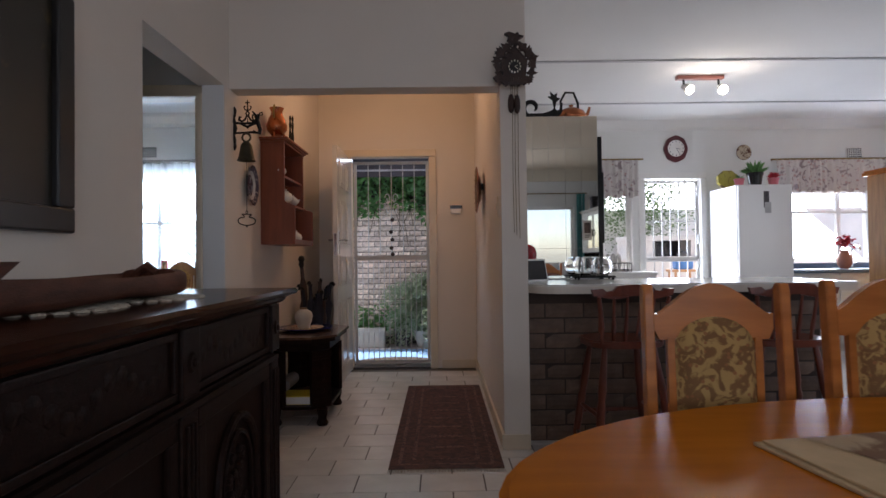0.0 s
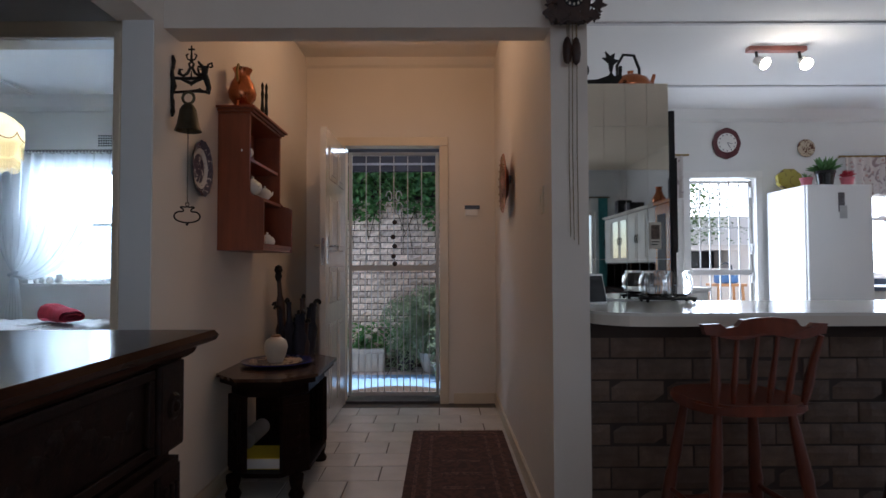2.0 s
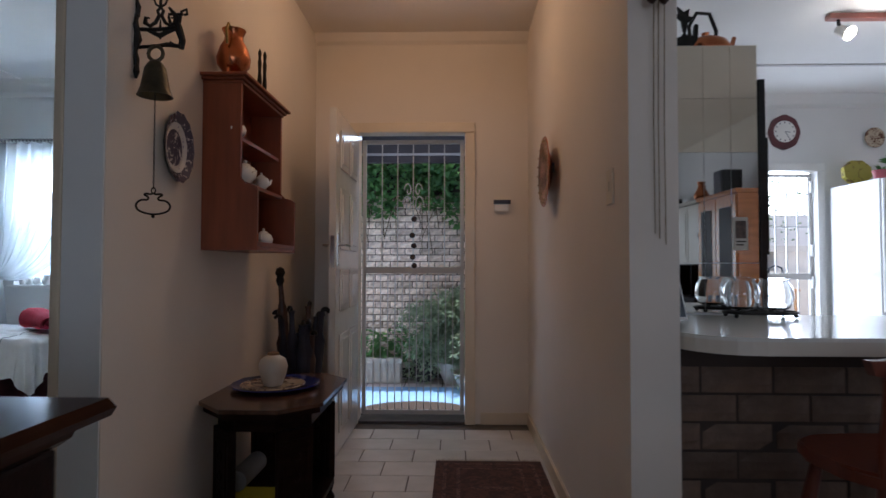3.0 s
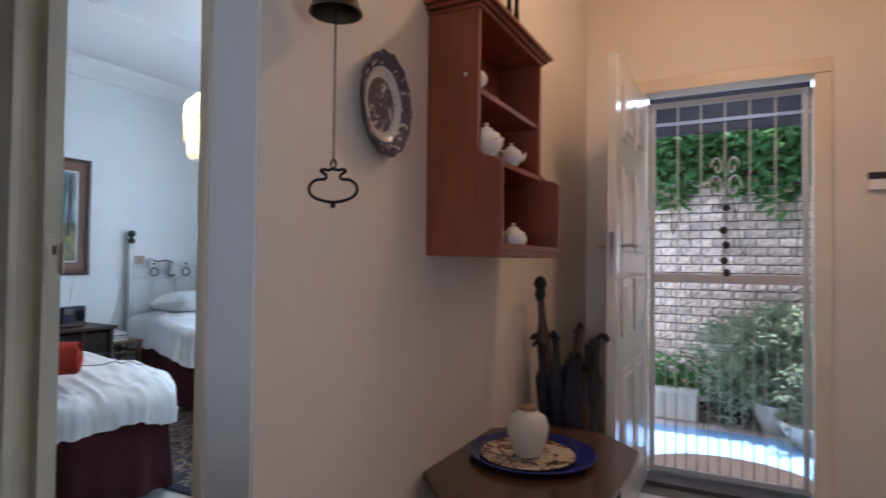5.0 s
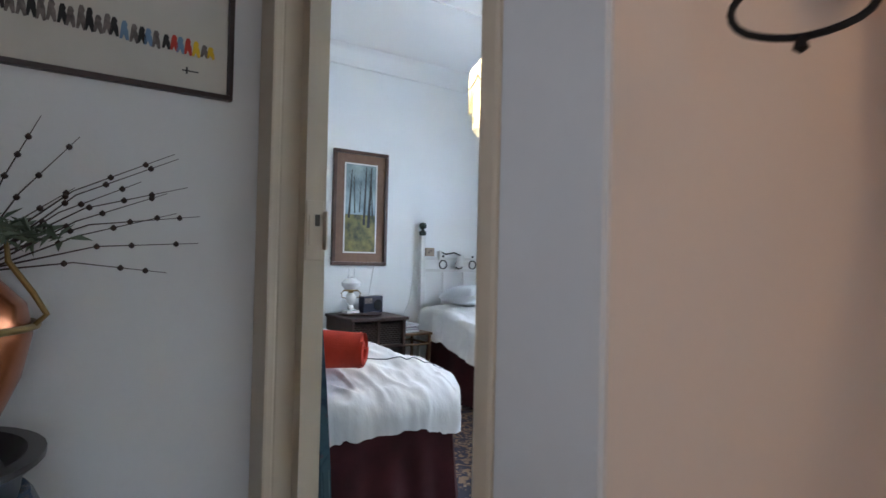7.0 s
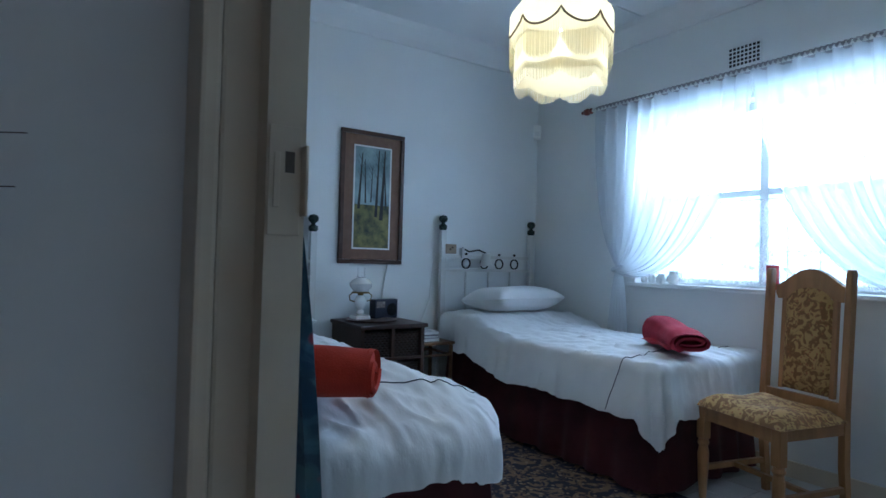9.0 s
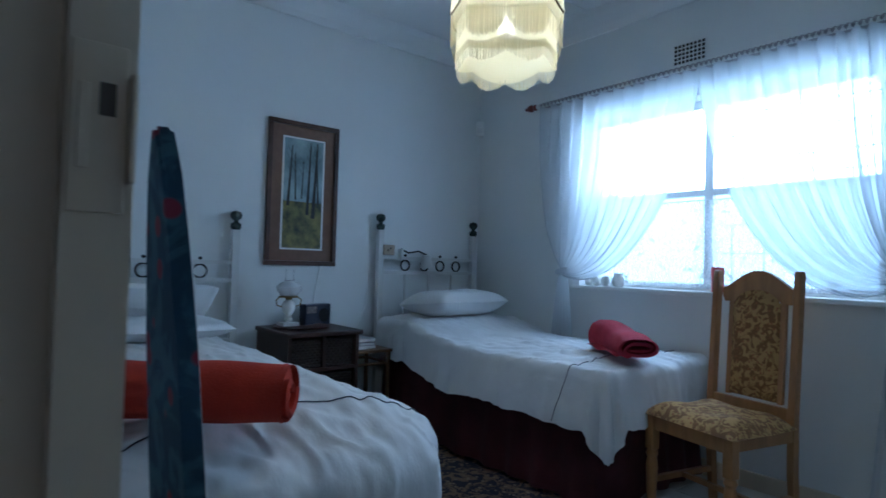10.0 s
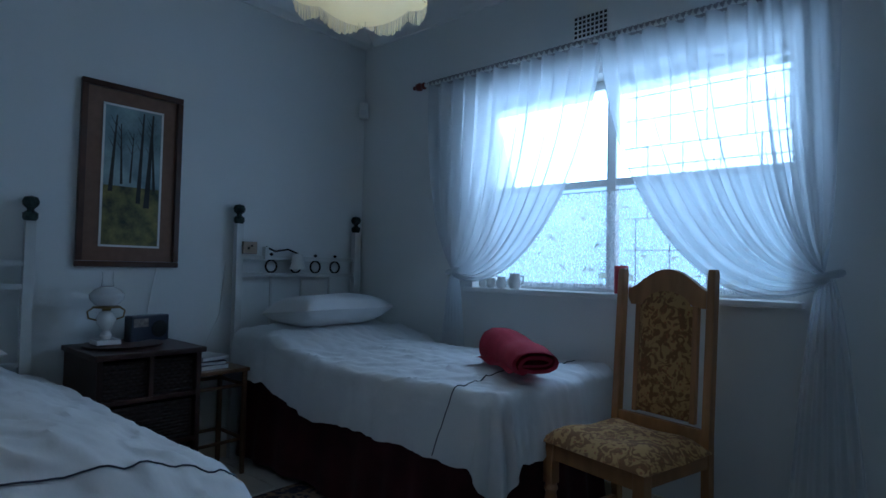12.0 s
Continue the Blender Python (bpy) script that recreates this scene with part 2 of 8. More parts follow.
# ground and floors
GROUND = mat("patio_paving", (0.42, 0.36, 0.30), 0.8, vary=0.15, scale=3, bump=0.2)
setting("ground", slab(-60, 60, -60, 60, -0.30, -0.06), GROUND, "pale paved ground outside the house", "ground")
floor_bm = slab(-2.5, 0.36, -2.85, FRONT_Y + 0.23, -0.058, -0.004)
box(floor_bm, 0.36, 5.8, -2.85, KITCHEN_Y + 0.22, -0.058, -0.004)
box(floor_bm, BED_W - 0.2, -2.5, 3.25, BED_N + 0.25, -0.058, -0.004)
box(floor_bm, -2.5, LEFT, FRONT_Y + 0.23, BED_N + 0.25, -0.058, -0.004)
FLOOR = setting("floor", floor_bm, GROUT, "pale glazed floor tiles in running bond with dark joints", "floor")

# skirting, coving, frames
def trim(name, bm, material=FRAME, label="cream painted skirting board", category="skirting"):
    return setting(name, bm, material, label, category)


trim("baseboard_hall_east", slab(HALL_R - 0.014, HALL_R, BEAM_Y - 0.012, FRONT_Y, 0, 0.085))
trim("baseboard_hall_front", slab(-0.05 + 0.06, HALL_R - 0.014, FRONT_Y - 0.014, FRONT_Y, 0, 0.085))
trim("baseboard_pillar", slab(HALL_R, 0.51, BEAM_Y - 0.012, BEAM_Y, 0, 0.085))
trim("baseboard_hall_west", slab(LEFT, LEFT + 0.014, 3.312, FRONT_Y, 0, 0.085))
trim("baseboard_bedroom_north", slab(BED_W, BED_E - 0.04, BED_N - 0.014, BED_N, 0, 0.085))
trim("baseboard_bedroom_west", slab(BED_W, BED_W + 0.014, BED_S, BED_N - 0.014, 0, 0.085))
trim("coving_bedroom_west", outline(bmesh.new(), [(BED_W, 2.62), (BED_W, 2.75), (BED_W + 0.12, 2.75), (BED_W + 0.10, 2.715), (BED_W + 0.04, 2.655), (BED_W + 0.018, 2.62)], BED_N - BED_S, "xz", BED_S), CEIL, "white coved cornice under the ceiling", "cornice")
trim("coving_bedroom_north", outline(bmesh.new(), [(BED_N, 2.62), (BED_N, 2.75), (BED_N - 0.12, 2.75), (BED_N - 0.10, 2.715), (BED_N - 0.04, 2.655), (BED_N - 0.018, 2.62)], 3.5, "yz", BED_W + 0.1), CEIL, "white coved cornice under the ceiling", "cornice")
trim("coving_kitchen_north", outline(bmesh.new(), [(KITCHEN_Y, 2.64), (KITCHEN_Y, 2.75), (KITCHEN_Y - 0.11, 2.75), (KITCHEN_Y - 0.04, 2.67)], 5.0, "yz", 0.52), CEIL, "white coved cornice under the ceiling", "cornice")
trim("coving_hall", outline(bmesh.new(), [(FRONT_Y, 2.80), (FRONT_Y, 2.87), (FRONT_Y - 0.07, 2.87), (FRONT_Y - 0.03, 2.82)], HALL_R - LEFT, "yz", LEFT), WALL, "cream coved cornice under the ceiling", "cornice")
# grey base colour carries the shading that darkens the kitchen ceiling strips
STRIP = mat("strip_shade_grey", (0.58, 0.57, 0.58), 0.7, vary=0.08)
for n, y in enumerate((4.74, 6.07)):
    trim("trim_ceiling_strip_%d" % (n + 1), slab(0.52, 5.59, y, y + 0.028, TOP - 0.012, TOP), STRIP, "cover strip on the ceiling joint with its shade coloured grey", "ceiling strip")
trim("trim_bedroom_ceiling_strip", slab(-3.92, -3.885, BED_S, BED_N - 0.12, TOP - 0.012, TOP), CEIL, "white cover strip on the ceiling joint", "ceiling strip")

# bedroom door frame: steel frame with a rebate and stop
bm = bmesh.new()
box(bm, -2.328, -2.225, 3.285, 3.31, 0, 2.06, 0.006)
box(bm, -2.328, -2.24, 3.312, BED_S - 0.002, 0, 2.06, 0.006)
box(bm, -1.372, -1.342, 3.219, 3.311, 0, 2.06, 0.006)
box(bm, -1.42, -1.342, 3.3125, BED_S - 0.002, 0, 2.06, 0.006)
box(bm, -2.239, -2.197, 3.36, BED_S - 0.004, 0, 2.05)
box(bm, -2.328, -1.342, 3.285, 3.31, 2.062, 2.13, 0.006)
box(bm, -2.328, -1.40, 3.312, BED_S - 0.002, 2.062, 2.12)
DOOR1 = setting("door_frame_1", bm, FRAME, "cream gloss painted steel frame of the bedroom doorway", "door frame")
BRASS = mat("dull_brass", (0.26, 0.18, 0.07), 0.42, 1.0, vary=0.3, scale=20)
bm = bmesh.new()
box(bm, -2.1965, -2.1925, 3.362, 3.404, 1.125, 1.265, 0.0015)
box(bm, -2.1965, -2.176, 3.404, 3.4085, 1.15, 1.24, 0.0015)
box(bm, -2.1925, -2.1895, 3.368, 3.376, 1.16, 1.23, 0.001)
part("striker_plate", bm, FRAME, DOOR1, "painted lock striker plate")
bm = bmesh.new()
box(bm, -2.1924, -2.1915, 3.383, 3.395, 1.205, 1.232)
part("latch_slot", bm, GROUT, DOOR1, "dark latch slot")

# front door frame, step and open leaf
bm = bmesh.new()
for a, b in ((-0.955, -0.885), (-0.105, -0.03)):
    box(bm, a, b, FRONT_Y - 0.03, FRONT_Y + 0.10, 0, 2.135, 0.006)
box(bm, -0.955, -0.03, FRONT_Y - 0.03, FRONT_Y + 0.10, 2.137, 2.21, 0.006)
setting("door_frame_2", bm, FRAME, "cream gloss painted frame of the front doorway", "door frame")
STEEL_DARK = mat("weathered_threshold", (0.10, 0.085, 0.08), 0.45, 0.4, vary=0.3, scale=15)
setting("threshold", slab(-0.885, -0.105, FRONT_Y - 0.01, FRONT_Y + 0.20, 0.0005, 0.02), STEEL_DARK, "dark worn metal threshold of the front door", "threshold")

DOORWHITE = mat("off_white_door_gloss", (0.72, 0.69, 0.64), 0.16, vary=0.08, scale=5, bump=0.25, fine=30)
door = thing("front_door", "white gloss moulded panel door standing open against the hall corner", "door", pose(-0.905, 5.715, 0.012, 0, 0, -90))
L, HGT = 0.79, 2.09
part("leaf", slab(0, L, -0.02, 0.02, 0, HGT), DOORWHITE, door)
bm = bmesh.new()
for row in ((0.12, 0.72), (0.86, 1.12), (1.24, 1.62), (1.74, 1.98)):
    for c in (0.11, 0.43):
        box(bm, c, c + 0.25, 0.021, 0.030, row[0], row[1], 0.007)
        box(bm, c + 0.035, c + 0.215, 0.028, 0.036, row[0] + 0.035, row[1] - 0.035, 0.006)
part("raised_panels", bm, DOORWHITE, door, "moulded raised panels")
CHROME = mat("brushed_chrome", (0.62, 0.62, 0.62), 0.22, 1.0, vary=0.1, scale=30)
bm = bmesh.new()
for sgn in (1, -1):
    box(bm, 0.715, 0.750, min(sgn * 0.02, sgn * 0.026), max(sgn * 0.02, sgn * 0.026), 1.14, 1.34, 0.002)
    tube(bm, [(0.733, sgn * 0.02, 1.265), (0.733, sgn * 0.065, 1.265), (0.62, sgn * 0.072, 1.262)], 0.008)
part("door_handle", bm, CHROME, door, "chrome lever handle on a long plate")
part("lock_edge", slab(L, L + 0.002, -0.012, 0.012, 1.13, 1.32), CHROME, door, "chrome lock edge plate")

# white steel security gate in the opening
GATE = mat("white_powder_coat", (0.48, 0.46, 0.44), 0.45, vary=0.05)
gate = thing("security_gate", "white painted steel security gate with close upright bars", "gate", pose(-0.885, FRONT_Y + 0.14, 0.035))
GW, GH = 0.775, 2.08
bm = bmesh.new()
for a in (0, GW - 0.03):
    box(bm, a, a + 0.03, -0.012, 0.012, 0, GH, 0.003)
for z in (0, GH - 0.03):
    box(bm, 0.03, GW - 0.03, -0.012, 0.012, z, z + 0.03, 0.003)
part("frame", bm, GATE, gate)
part("middle_rail", slab(0.03, GW - 0.03, -0.01, 0.01, 1.06, 1.11), GATE, gate)
for k in range(5):
    x = 0.03 + (GW - 0.06) * (k + 1) / 6
    part("upper_bar", slab(x - 0.0042, x + 0.0042, -0.0042, 0.0042, 1.112, GH - 0.032), GATE, gate)
for k in range(12):
    x = 0.03 + (GW - 0.06) * (k + 1) / 13
    part("lower_bar", slab(x - 0.0036, x + 0.0036, -0.0036, 0.0036, 0.032, 1.058), GATE, gate)
bm = bmesh.new()
for sgn in (1, -1):
    for zc, r0 in ((1.70, 0.050), (1.59, 0.062)):
        pts = [(GW / 2 + sgn * (0.018 + r0 * 0.5 * (1 + math.cos(a)) * 1.0 * (1 - a / 14)), -0.004, zc + r0 * math.sin(a) * (1 - a / 16)) for a in [k * 0.45 for k in range(15)]]
        tube(bm, pts, 0.005, 6)
part("scrollwork", bm, GATE, gate, "curled wrought scrolls")
RUST = mat("dark_iron_rosette", (0.05, 0.028, 0.02), 0.5, 0.6, vary=0.3)
for z in (1.475, 1.35, 1.27, 1.185, 1.12):
    bm = bmesh.new()
    lathe(bm, [(0.0, -0.028), (0.016, -0.024), (0.022, -0.012), (0.022, -0.008), (0.0, -0.007)], GW / 2 + 0.012 * math.sin(z * 40), 0, z, 10, "y")
    part("rosette", bm, RUST, gate, "dark iron rosette")

# ---- porch and garden seen through the front door ----
EAVE = mat("dark_eave_paint", (0.055, 0.05, 0.065), 0.6, vary=0.2)
setting("porch_eave", slab(LEFT, 0.36, FRONT_Y + 0.235, 6.35, 2.29, 2.37), EAVE, "dark painted eave over the front door", "eave")
GUTTER = mat("grey_gutter", (0.42, 0.42, 0.46), 0.4, vary=0.1)
setting("porch_gutter", box(slab(LEFT, 0.36, 6.35, 6.41, 2.03, 2.27), LEFT, 0.36, 6.32, 6.44, 2.265, 2.289), EAVE, "dark fascia and gutter along the porch", "gutter")
setting("porch_gutter_rim", slab(LEFT, 0.36, 6.332, 6.348, 2.085, 2.105), GUTTER, "pale gutter lip", "gutter")
STEP_Y = 7.08
# pale step; the blue of the sky light is put into its base colour
setting("porch_step", slab(LEFT, 0.36, FRONT_Y + 0.235, STEP_Y, -0.06, -0.015), mat("skylit_porch_tile", (0.30, 0.50, 0.76), 0.16, vary=0.1, scale=4, bump=0.1), "smooth pale porch step with blue sky light in its colour", "paving")
setting("porch_slab", slab(LEFT, 0.36, STEP_Y + 0.003, 7.55, -0.06, -0.017), mat("pink_porch_paving", (0.50, 0.41, 0.39), 0.6, vary=0.18, scale=4, bump=0.25), "pale pinkish porch paving", "paving")
JOINT = mat("dark_paving_joint", (0.10, 0.085, 0.07), 0.9)
bm = bmesh.new()
for k in range(4):
    box(bm, -1.05 + 0.37 * k, -1.04 + 0.37 * k, STEP_Y + 0.01, 7.54, -0.0169, -0.0155)
for y in (7.27, 7.46):
    box(bm, LEFT, 0.35, y, y + 0.009, -0.0169, -0.0153)
setting("paving_joints", bm, JOINT, "dark joints of the porch paving", "paving")
mat_bm = outline(bmesh.new(), [(-0.49 + 0.50 * math.cos(a), 6.02 + 0.41 * math.sin(a)) for a in [math.pi * k / 24 for k in range(25)]], 0.018, "xy", -0.0145)
tagged(part("doormat", mat_bm, mat("brown_coir", (0.045, 0.028, 0.018), 0.95, vary=0.35, scale=40, bump=0.8, fine=200)), "dark brown half-round coir doormat outside the door", "doormat")

# rough-faced brick garden wall
WALL_Y = 7.55
GARDEN = setting("garden_wall", slab(-1.9, 2.2, WALL_Y + 0.03, WALL_Y + 0.24, -0.06, 2.34), mat("wall_mortar", (0.09, 0.075, 0.065), 0.95, vary=0.2, bump=0.5), "rough-faced pinkish brick garden wall", "garden wall")
BRICK_P = mat("pinkish_rock_face_brick", (0.70, 0.57, 0.48), 0.9, vary=0.3, scale=30, bump=0.9, fine=75, random_tint=0.25)


def brick_mesh(name, w, h, d, material, jag, seed):
    """A brick with its broken face towards -y."""
    rnd = random.Random(seed)
    bm = bmesh.new()
    nx, nz = 5, 3
    g = [[bm.verts.new((-w / 2 + w * i / nx, (0 if 0 < i < nx and 0 < j < nz else 0.006) - (rnd.random() * jag if 0 < i < nx and 0 < j < nz else 0), -h / 2 + h * j / nz)) for j in range(nz + 1)] for i in range(nx + 1)]
    for i in range(nx):
        for j in range(nz):
            bm.faces.new((g[i][j], g[i + 1][j], g[i + 1][j + 1], g[i][j + 1]))
    rim = [g[i][0] for i in range(nx + 1)] + [g[nx][j] for j in range(1, nz + 1)] + [g[i][nz] for i in range(nx - 1, -1, -1)] + [g[0][j] for j in range(nz - 1, 0, -1)]
    back = [bm.verts.new((v.co.x, d, v.co.z)) for v in rim]
    for k in range(len(rim)):
        q = (k + 1) % len(rim)
        bm.faces.new((rim[q], rim[k], back[k], back[q]))
    bmesh.ops.recalc_face_normals(bm, faces=bm.faces)
    me = bpy.data.meshes.new(name)
    bm.to_mesh(me)
    bm.free()
    me.materials.append(material)
    return me


def lay_bricks(parent, meshes, x0, x1, z0, z1, y, w, h, gap, limit=300):
    rnd, n = random.Random(4), 0
    rows = int((z1 - z0) / (h + gap))
    for j in range(rows):
        x = x0 + (0 if j % 2 else -(w + gap) / 2)
        while x < x1 + w / 2 and n < limit:
            ob = new("brick", rnd.choice(meshes))
            ob.parent = parent
            ob.location = (x, y + rnd.uniform(-0.004, 0.004), z0 + (j + 0.5) * (h + gap))
            n += 1
            x += w + gap


# planting
LEAF = mat("vine_leaf", (0.13, 0.28, 0.11), 0.6, vary=0.5, scale=9, second=(0.04, 0.11, 0.04))
LEAF2 = mat("pale_fern_leaf", (0.33, 0.39, 0.27), 0.5, vary=0.35, scale=9)
for leafy, glint in ((LEAF, (0.25, 0.45, 0.16)), (LEAF2, (0.40, 0.48, 0.30))):
    tree = leafy.node_tree
    thin, join = tree.nodes.new("ShaderNodeBsdfTranslucent"), tree.nodes.new("ShaderNodeMixShader")
    thin.inputs["Color"].default_value, join.inputs[0].default_value = (*glint, 1), 0.5
    tree.links.new(tree.nodes["Principled BSDF"].outputs[0], join.inputs[1])
    tree.links.new(thin.outputs[0], join.inputs[2])
    tree.links.new(join.outputs[0], tree.nodes["Material Output"].inputs["Surface"])


def leaves(points, size, seed, narrow=1.0, droop=0.0):
    """One small folded leaf at each point."""
    rnd = random.Random(seed)
    vs, fs = [], []
    for p in points:
        m = Euler((rnd.uniform(-1.0, 1.0) - droop, rnd.uniform(-0.9, 0.9), rnd.uniform(0, 6.28))).to_matrix()
        s = size * rnd.uniform(0.6, 1.3)
        b = len(vs)
        for q in ((0, 0, 0), (s * 0.36 * narrow, s * 0.45, s * 0.08), (0, s, -s * 0.12), (-s * 0.36 * narrow, s * 0.45, s * 0.08)):
            vs.append(Vector(p) + m @ Vector(q))
        fs += [(b, b + 1, b + 2), (b, b + 2, b + 3)]
    bm = bmesh.new()
    v = [bm.verts.new(c) for c in vs]
    for f in fs:
        bm.faces.new([v[k] for k in f])
    return bm


rnd = random.Random(7)
vine = thing("climbing_vine", "dense green climbing vine hanging over the wall top", "climbing plant", pose(0, 0, 0))
pts = []
for k in range(5200):
    x = rnd.uniform(-2.6, 1.4)
    low = 1.72 + 0.10 * math.sin(x * 7.3) + 0.07 * math.sin(x * 17 + 1)
    z = low + (2.36 - low) * rnd.random() ** 0.8
    pts.append((x, WALL_Y - 0.02 - 0.10 * rnd.random() * (1 if z > low + 0.08 else 0.4), z))
part("foliage", leaves(pts, 0.085, 8), LEAF, vine)
STEM = mat("vine_stem", (0.10, 0.07, 0.04), 0.8)
for k in range(26):
    x = rnd.uniform(-2.2, 1.0)
    z1 = rnd.uniform(1.25, 1.7)
    part("stem", tube(bmesh.new(), [(x, WALL_Y - 0.03, 2.3), (x + rnd.uniform(-0.1, 0.1), WALL_Y - 0.06, 1.95), (x + rnd.uniform(-0.14, 0.14), WALL_Y - 0.02, z1)], 0.004, 5), STEM, vine)

CLAY = mat("pale_stone_pot", (0.46, 0.41, 0.35), 0.85, vary=0.2, scale=8, bump=0.3)


def planter(x, y, r, h, name, label, fern, seed, spread=0.5):
    th = thing(name, label, "pot plant", pose(x, y, -0.015))
    part("pot", lathe(bmesh.new(), [(r * 0.62, 0), (r * 0.72, 0.02), (r * 0.95, h * 0.6), (r, h * 0.9), (r * 1.06, h), (r * 0.94, h), (r * 0.86, h * 0.85), (0.01, h * 0.84)], seg=22), CLAY, th, "pale stone bowl pot", True)
    rr = random.Random(seed)
    pts, bm = [], bmesh.new()
    for k in range(fern):
        a, out, up = rr.uniform(0, 6.28), rr.uniform(0.25, 1) * spread, rr.uniform(0.25, 1.0)
        stem = []
        for i in range(9):
            u = i / 8
            stem.append(Vector((math.cos(a) * out * u, math.sin(a) * out * u * 0.5, h * 0.9 + up * 1.75 * u - (0.8 + out * 0.6) * u * u * (0.6 + 0.5 * up))))
        tube(bm, stem, 0.003, 4)
        for i in range(1, 9):
            for q in range(9):
                pts.append(stem[i] + Vector((rr.uniform(-0.05, 0.05), rr.uniform(-0.05, 0.05), rr.uniform(-0.05, 0.03))))
    part("stems", bm, LEAF2, th)
    part("fronds", leaves(pts, 0.062, seed + 1, 0.45, 0.5), LEAF2, th, "arching pale green fronds")
    return th


planter(-0.16, 7.26, 0.19, 0.22, "fern_pot", "pale stone pot with a large arching fern", 175, 11, 0.60)
planter(0.02, 6.98, 0.21, 0.16, "bowl_planter", "low pale stone bowl with green fronds", 30, 15, 0.4)
trough = thing("planter_trough", "pale stone planter box with low dark plants", "planter", pose(-0.92, 7.33, -0.015))
bm = bmesh.new()
box(bm, -0.2, 0.2, -0.1, 0.1, 0, 0.24, 0.015)
box(bm, -0.21, 0.21, -0.11, 0.11, 0.2, 0.25, 0.008)
part("box", bm, CLAY, trough)
part("low_foliage", leaves([(rnd.uniform(-0.25, 0.5), rnd.uniform(-0.05, 0.1), 0.24 + rnd.random() ** 2 * 0.28) for k in range(420)], 0.07, 21), LEAF, trough, "dark green low leaves")
dark_pot = thing("plant_pot", "dark plastic plant pot with green shoots", "pot plant", pose(-0.50, 7.40, -0.015))
part("pot", lathe(bmesh.new(), [(0.09, 0), (0.12, 0.22), (0.13, 0.23), (0.12, 0.24), (0.1, 0.21), (0.005, 0.2)], seg=18), EAVE, dark_pot, "", True)
part("foliage", leaves([(rnd.gauss(0, 0.07), rnd.gauss(0, 0.05), 0.22 + rnd.random() * 0.25) for k in range(200)], 0.06, 23), LEAF, dark_pot)

# ---- hall ----
IRON = mat("black_wrought_iron", (0.022, 0.020, 0.018), 0.5, 0.7, vary=0.4, scale=25, bump=0.3)
BRONZE = mat("dark_bronze", (0.10, 0.085, 0.055), 0.42, 0.85, vary=0.45, scale=14, bump=0.25)
COPPER = mat("polished_copper", (0.48, 0.17, 0.075), 0.27, 1.0, vary=0.25, scale=10)
CHINA = mat("white_china", (0.80, 0.78, 0.74), 0.15, vary=0.05)
BLUE_GLAZE = mat("cobalt_glaze", (0.015, 0.025, 0.16), 0.12, vary=0.3)


def printed(name, base, ink, scale, cover=0.5, rough=0.18, ink2=None):
    """A pale ground with an inked all-over pattern of leaves and blots."""
    m = mat(name, base, rough)
    n, l = m.node_tree.nodes, m.node_tree.links
    b = n["Principled BSDF"]
    co, vo, no = n.new("ShaderNodeTexCoord"), n.new("ShaderNodeTexVoronoi"), n.new("ShaderNodeTexNoise")
    no.inputs["Scale"].default_value, no.inputs["Detail"].default_value, no.inputs["Distortion"].default_value = scale * 0.55, 5, 1.6
    vo.inputs["Scale"].default_value = scale
    l.new(co.outputs["Object"], no.inputs["Vector"])
    l.new(no.outputs["Color"], vo.inputs["Vector"])
    l.new(co.outputs["Object"], vo.inputs["Vector"])
    mr, mix = n.new("ShaderNodeMapRange"), n.new("ShaderNodeMix")
    mr.inputs["From Min"].default_value, mr.inputs["From Max"].default_value = 1 - cover - 0.04, 1 - cover + 0.04
    l.new(no.outputs["Fac"], mr.inputs["Value"])
    mix.data_type = "RGBA"
    mix.inputs["A"].default_value, mix.inputs["B"].default_value = (*base, 1), (*ink, 1)
    l.new(mr.outputs["Result"], mix.inputs["Factor"])
    out = mix.outputs["Result"]
    if ink2:
        mr2, mix2 = n.new("ShaderNodeMapRange"), n.new("ShaderNodeMix")
        mr2.inputs["From Min"].default_value, mr2.inputs["From Max"].default_value = 0.26, 0.20
        l.new(vo.outputs["Distance"], mr2.inputs["Value"])
        mix2.data_type = "RGBA"
        mix2.inputs["B"].default_value = (*ink2, 1)
        l.new(out, mix2.inputs["A"])
        l.new(mr2.outputs["Result"], mix2.inputs["Factor"])
        out = mix2.outputs["Result"]
    l.new(out, b.inputs["Base Color"])
    return m


WILLOW = printed("blue_printed_china", (0.52, 0.51, 0.50), (0.10, 0.11, 0.22), 70, 0.36)
FLORAL = printed("floral_upholstery", (0.47, 0.285, 0.095), (0.22, 0.108, 0.038), 46, 0.50, 0.9, (0.32, 0.135, 0.05))
FLORAL_D = printed("floral_plate_print", (0.52, 0.42, 0.30), (0.12, 0.05, 0.03), 45, 0.48, 0.2)
SPOTTED = printed("spotted_china", (0.80, 0.76, 0.68), (0.20, 0.10, 0.03), 60, 0.36, 0.2)

# bell on a wrought bracket with its pull chain
bell = thing("hanging_bell", "bronze bell on a black wrought iron wall bracket with pull chain", "bell", pose(LEFT + 0.083, 3.400, 0.008, 0, 0, -90))
bm = bmesh.new()
tube(bm, [(0.030 + 0.003 * math.sin(k * 1.7), -0.078 + 0.004 * math.sin(k * 1.3), 1.752 + 0.0216 * k) for k in range(13)], [0.004, 0.010, 0.007, 0.012, 0.008, 0.009, 0.013, 0.010, 0.012, 0.008, 0.007, 0.009, 0.004], 8)
tube(bm, [(0.02, -0.075, 1.918), (0.03, -0.03, 1.912), (0.03, 0.02, 1.914), (0.03, 0.066, 1.922)], 0.007)
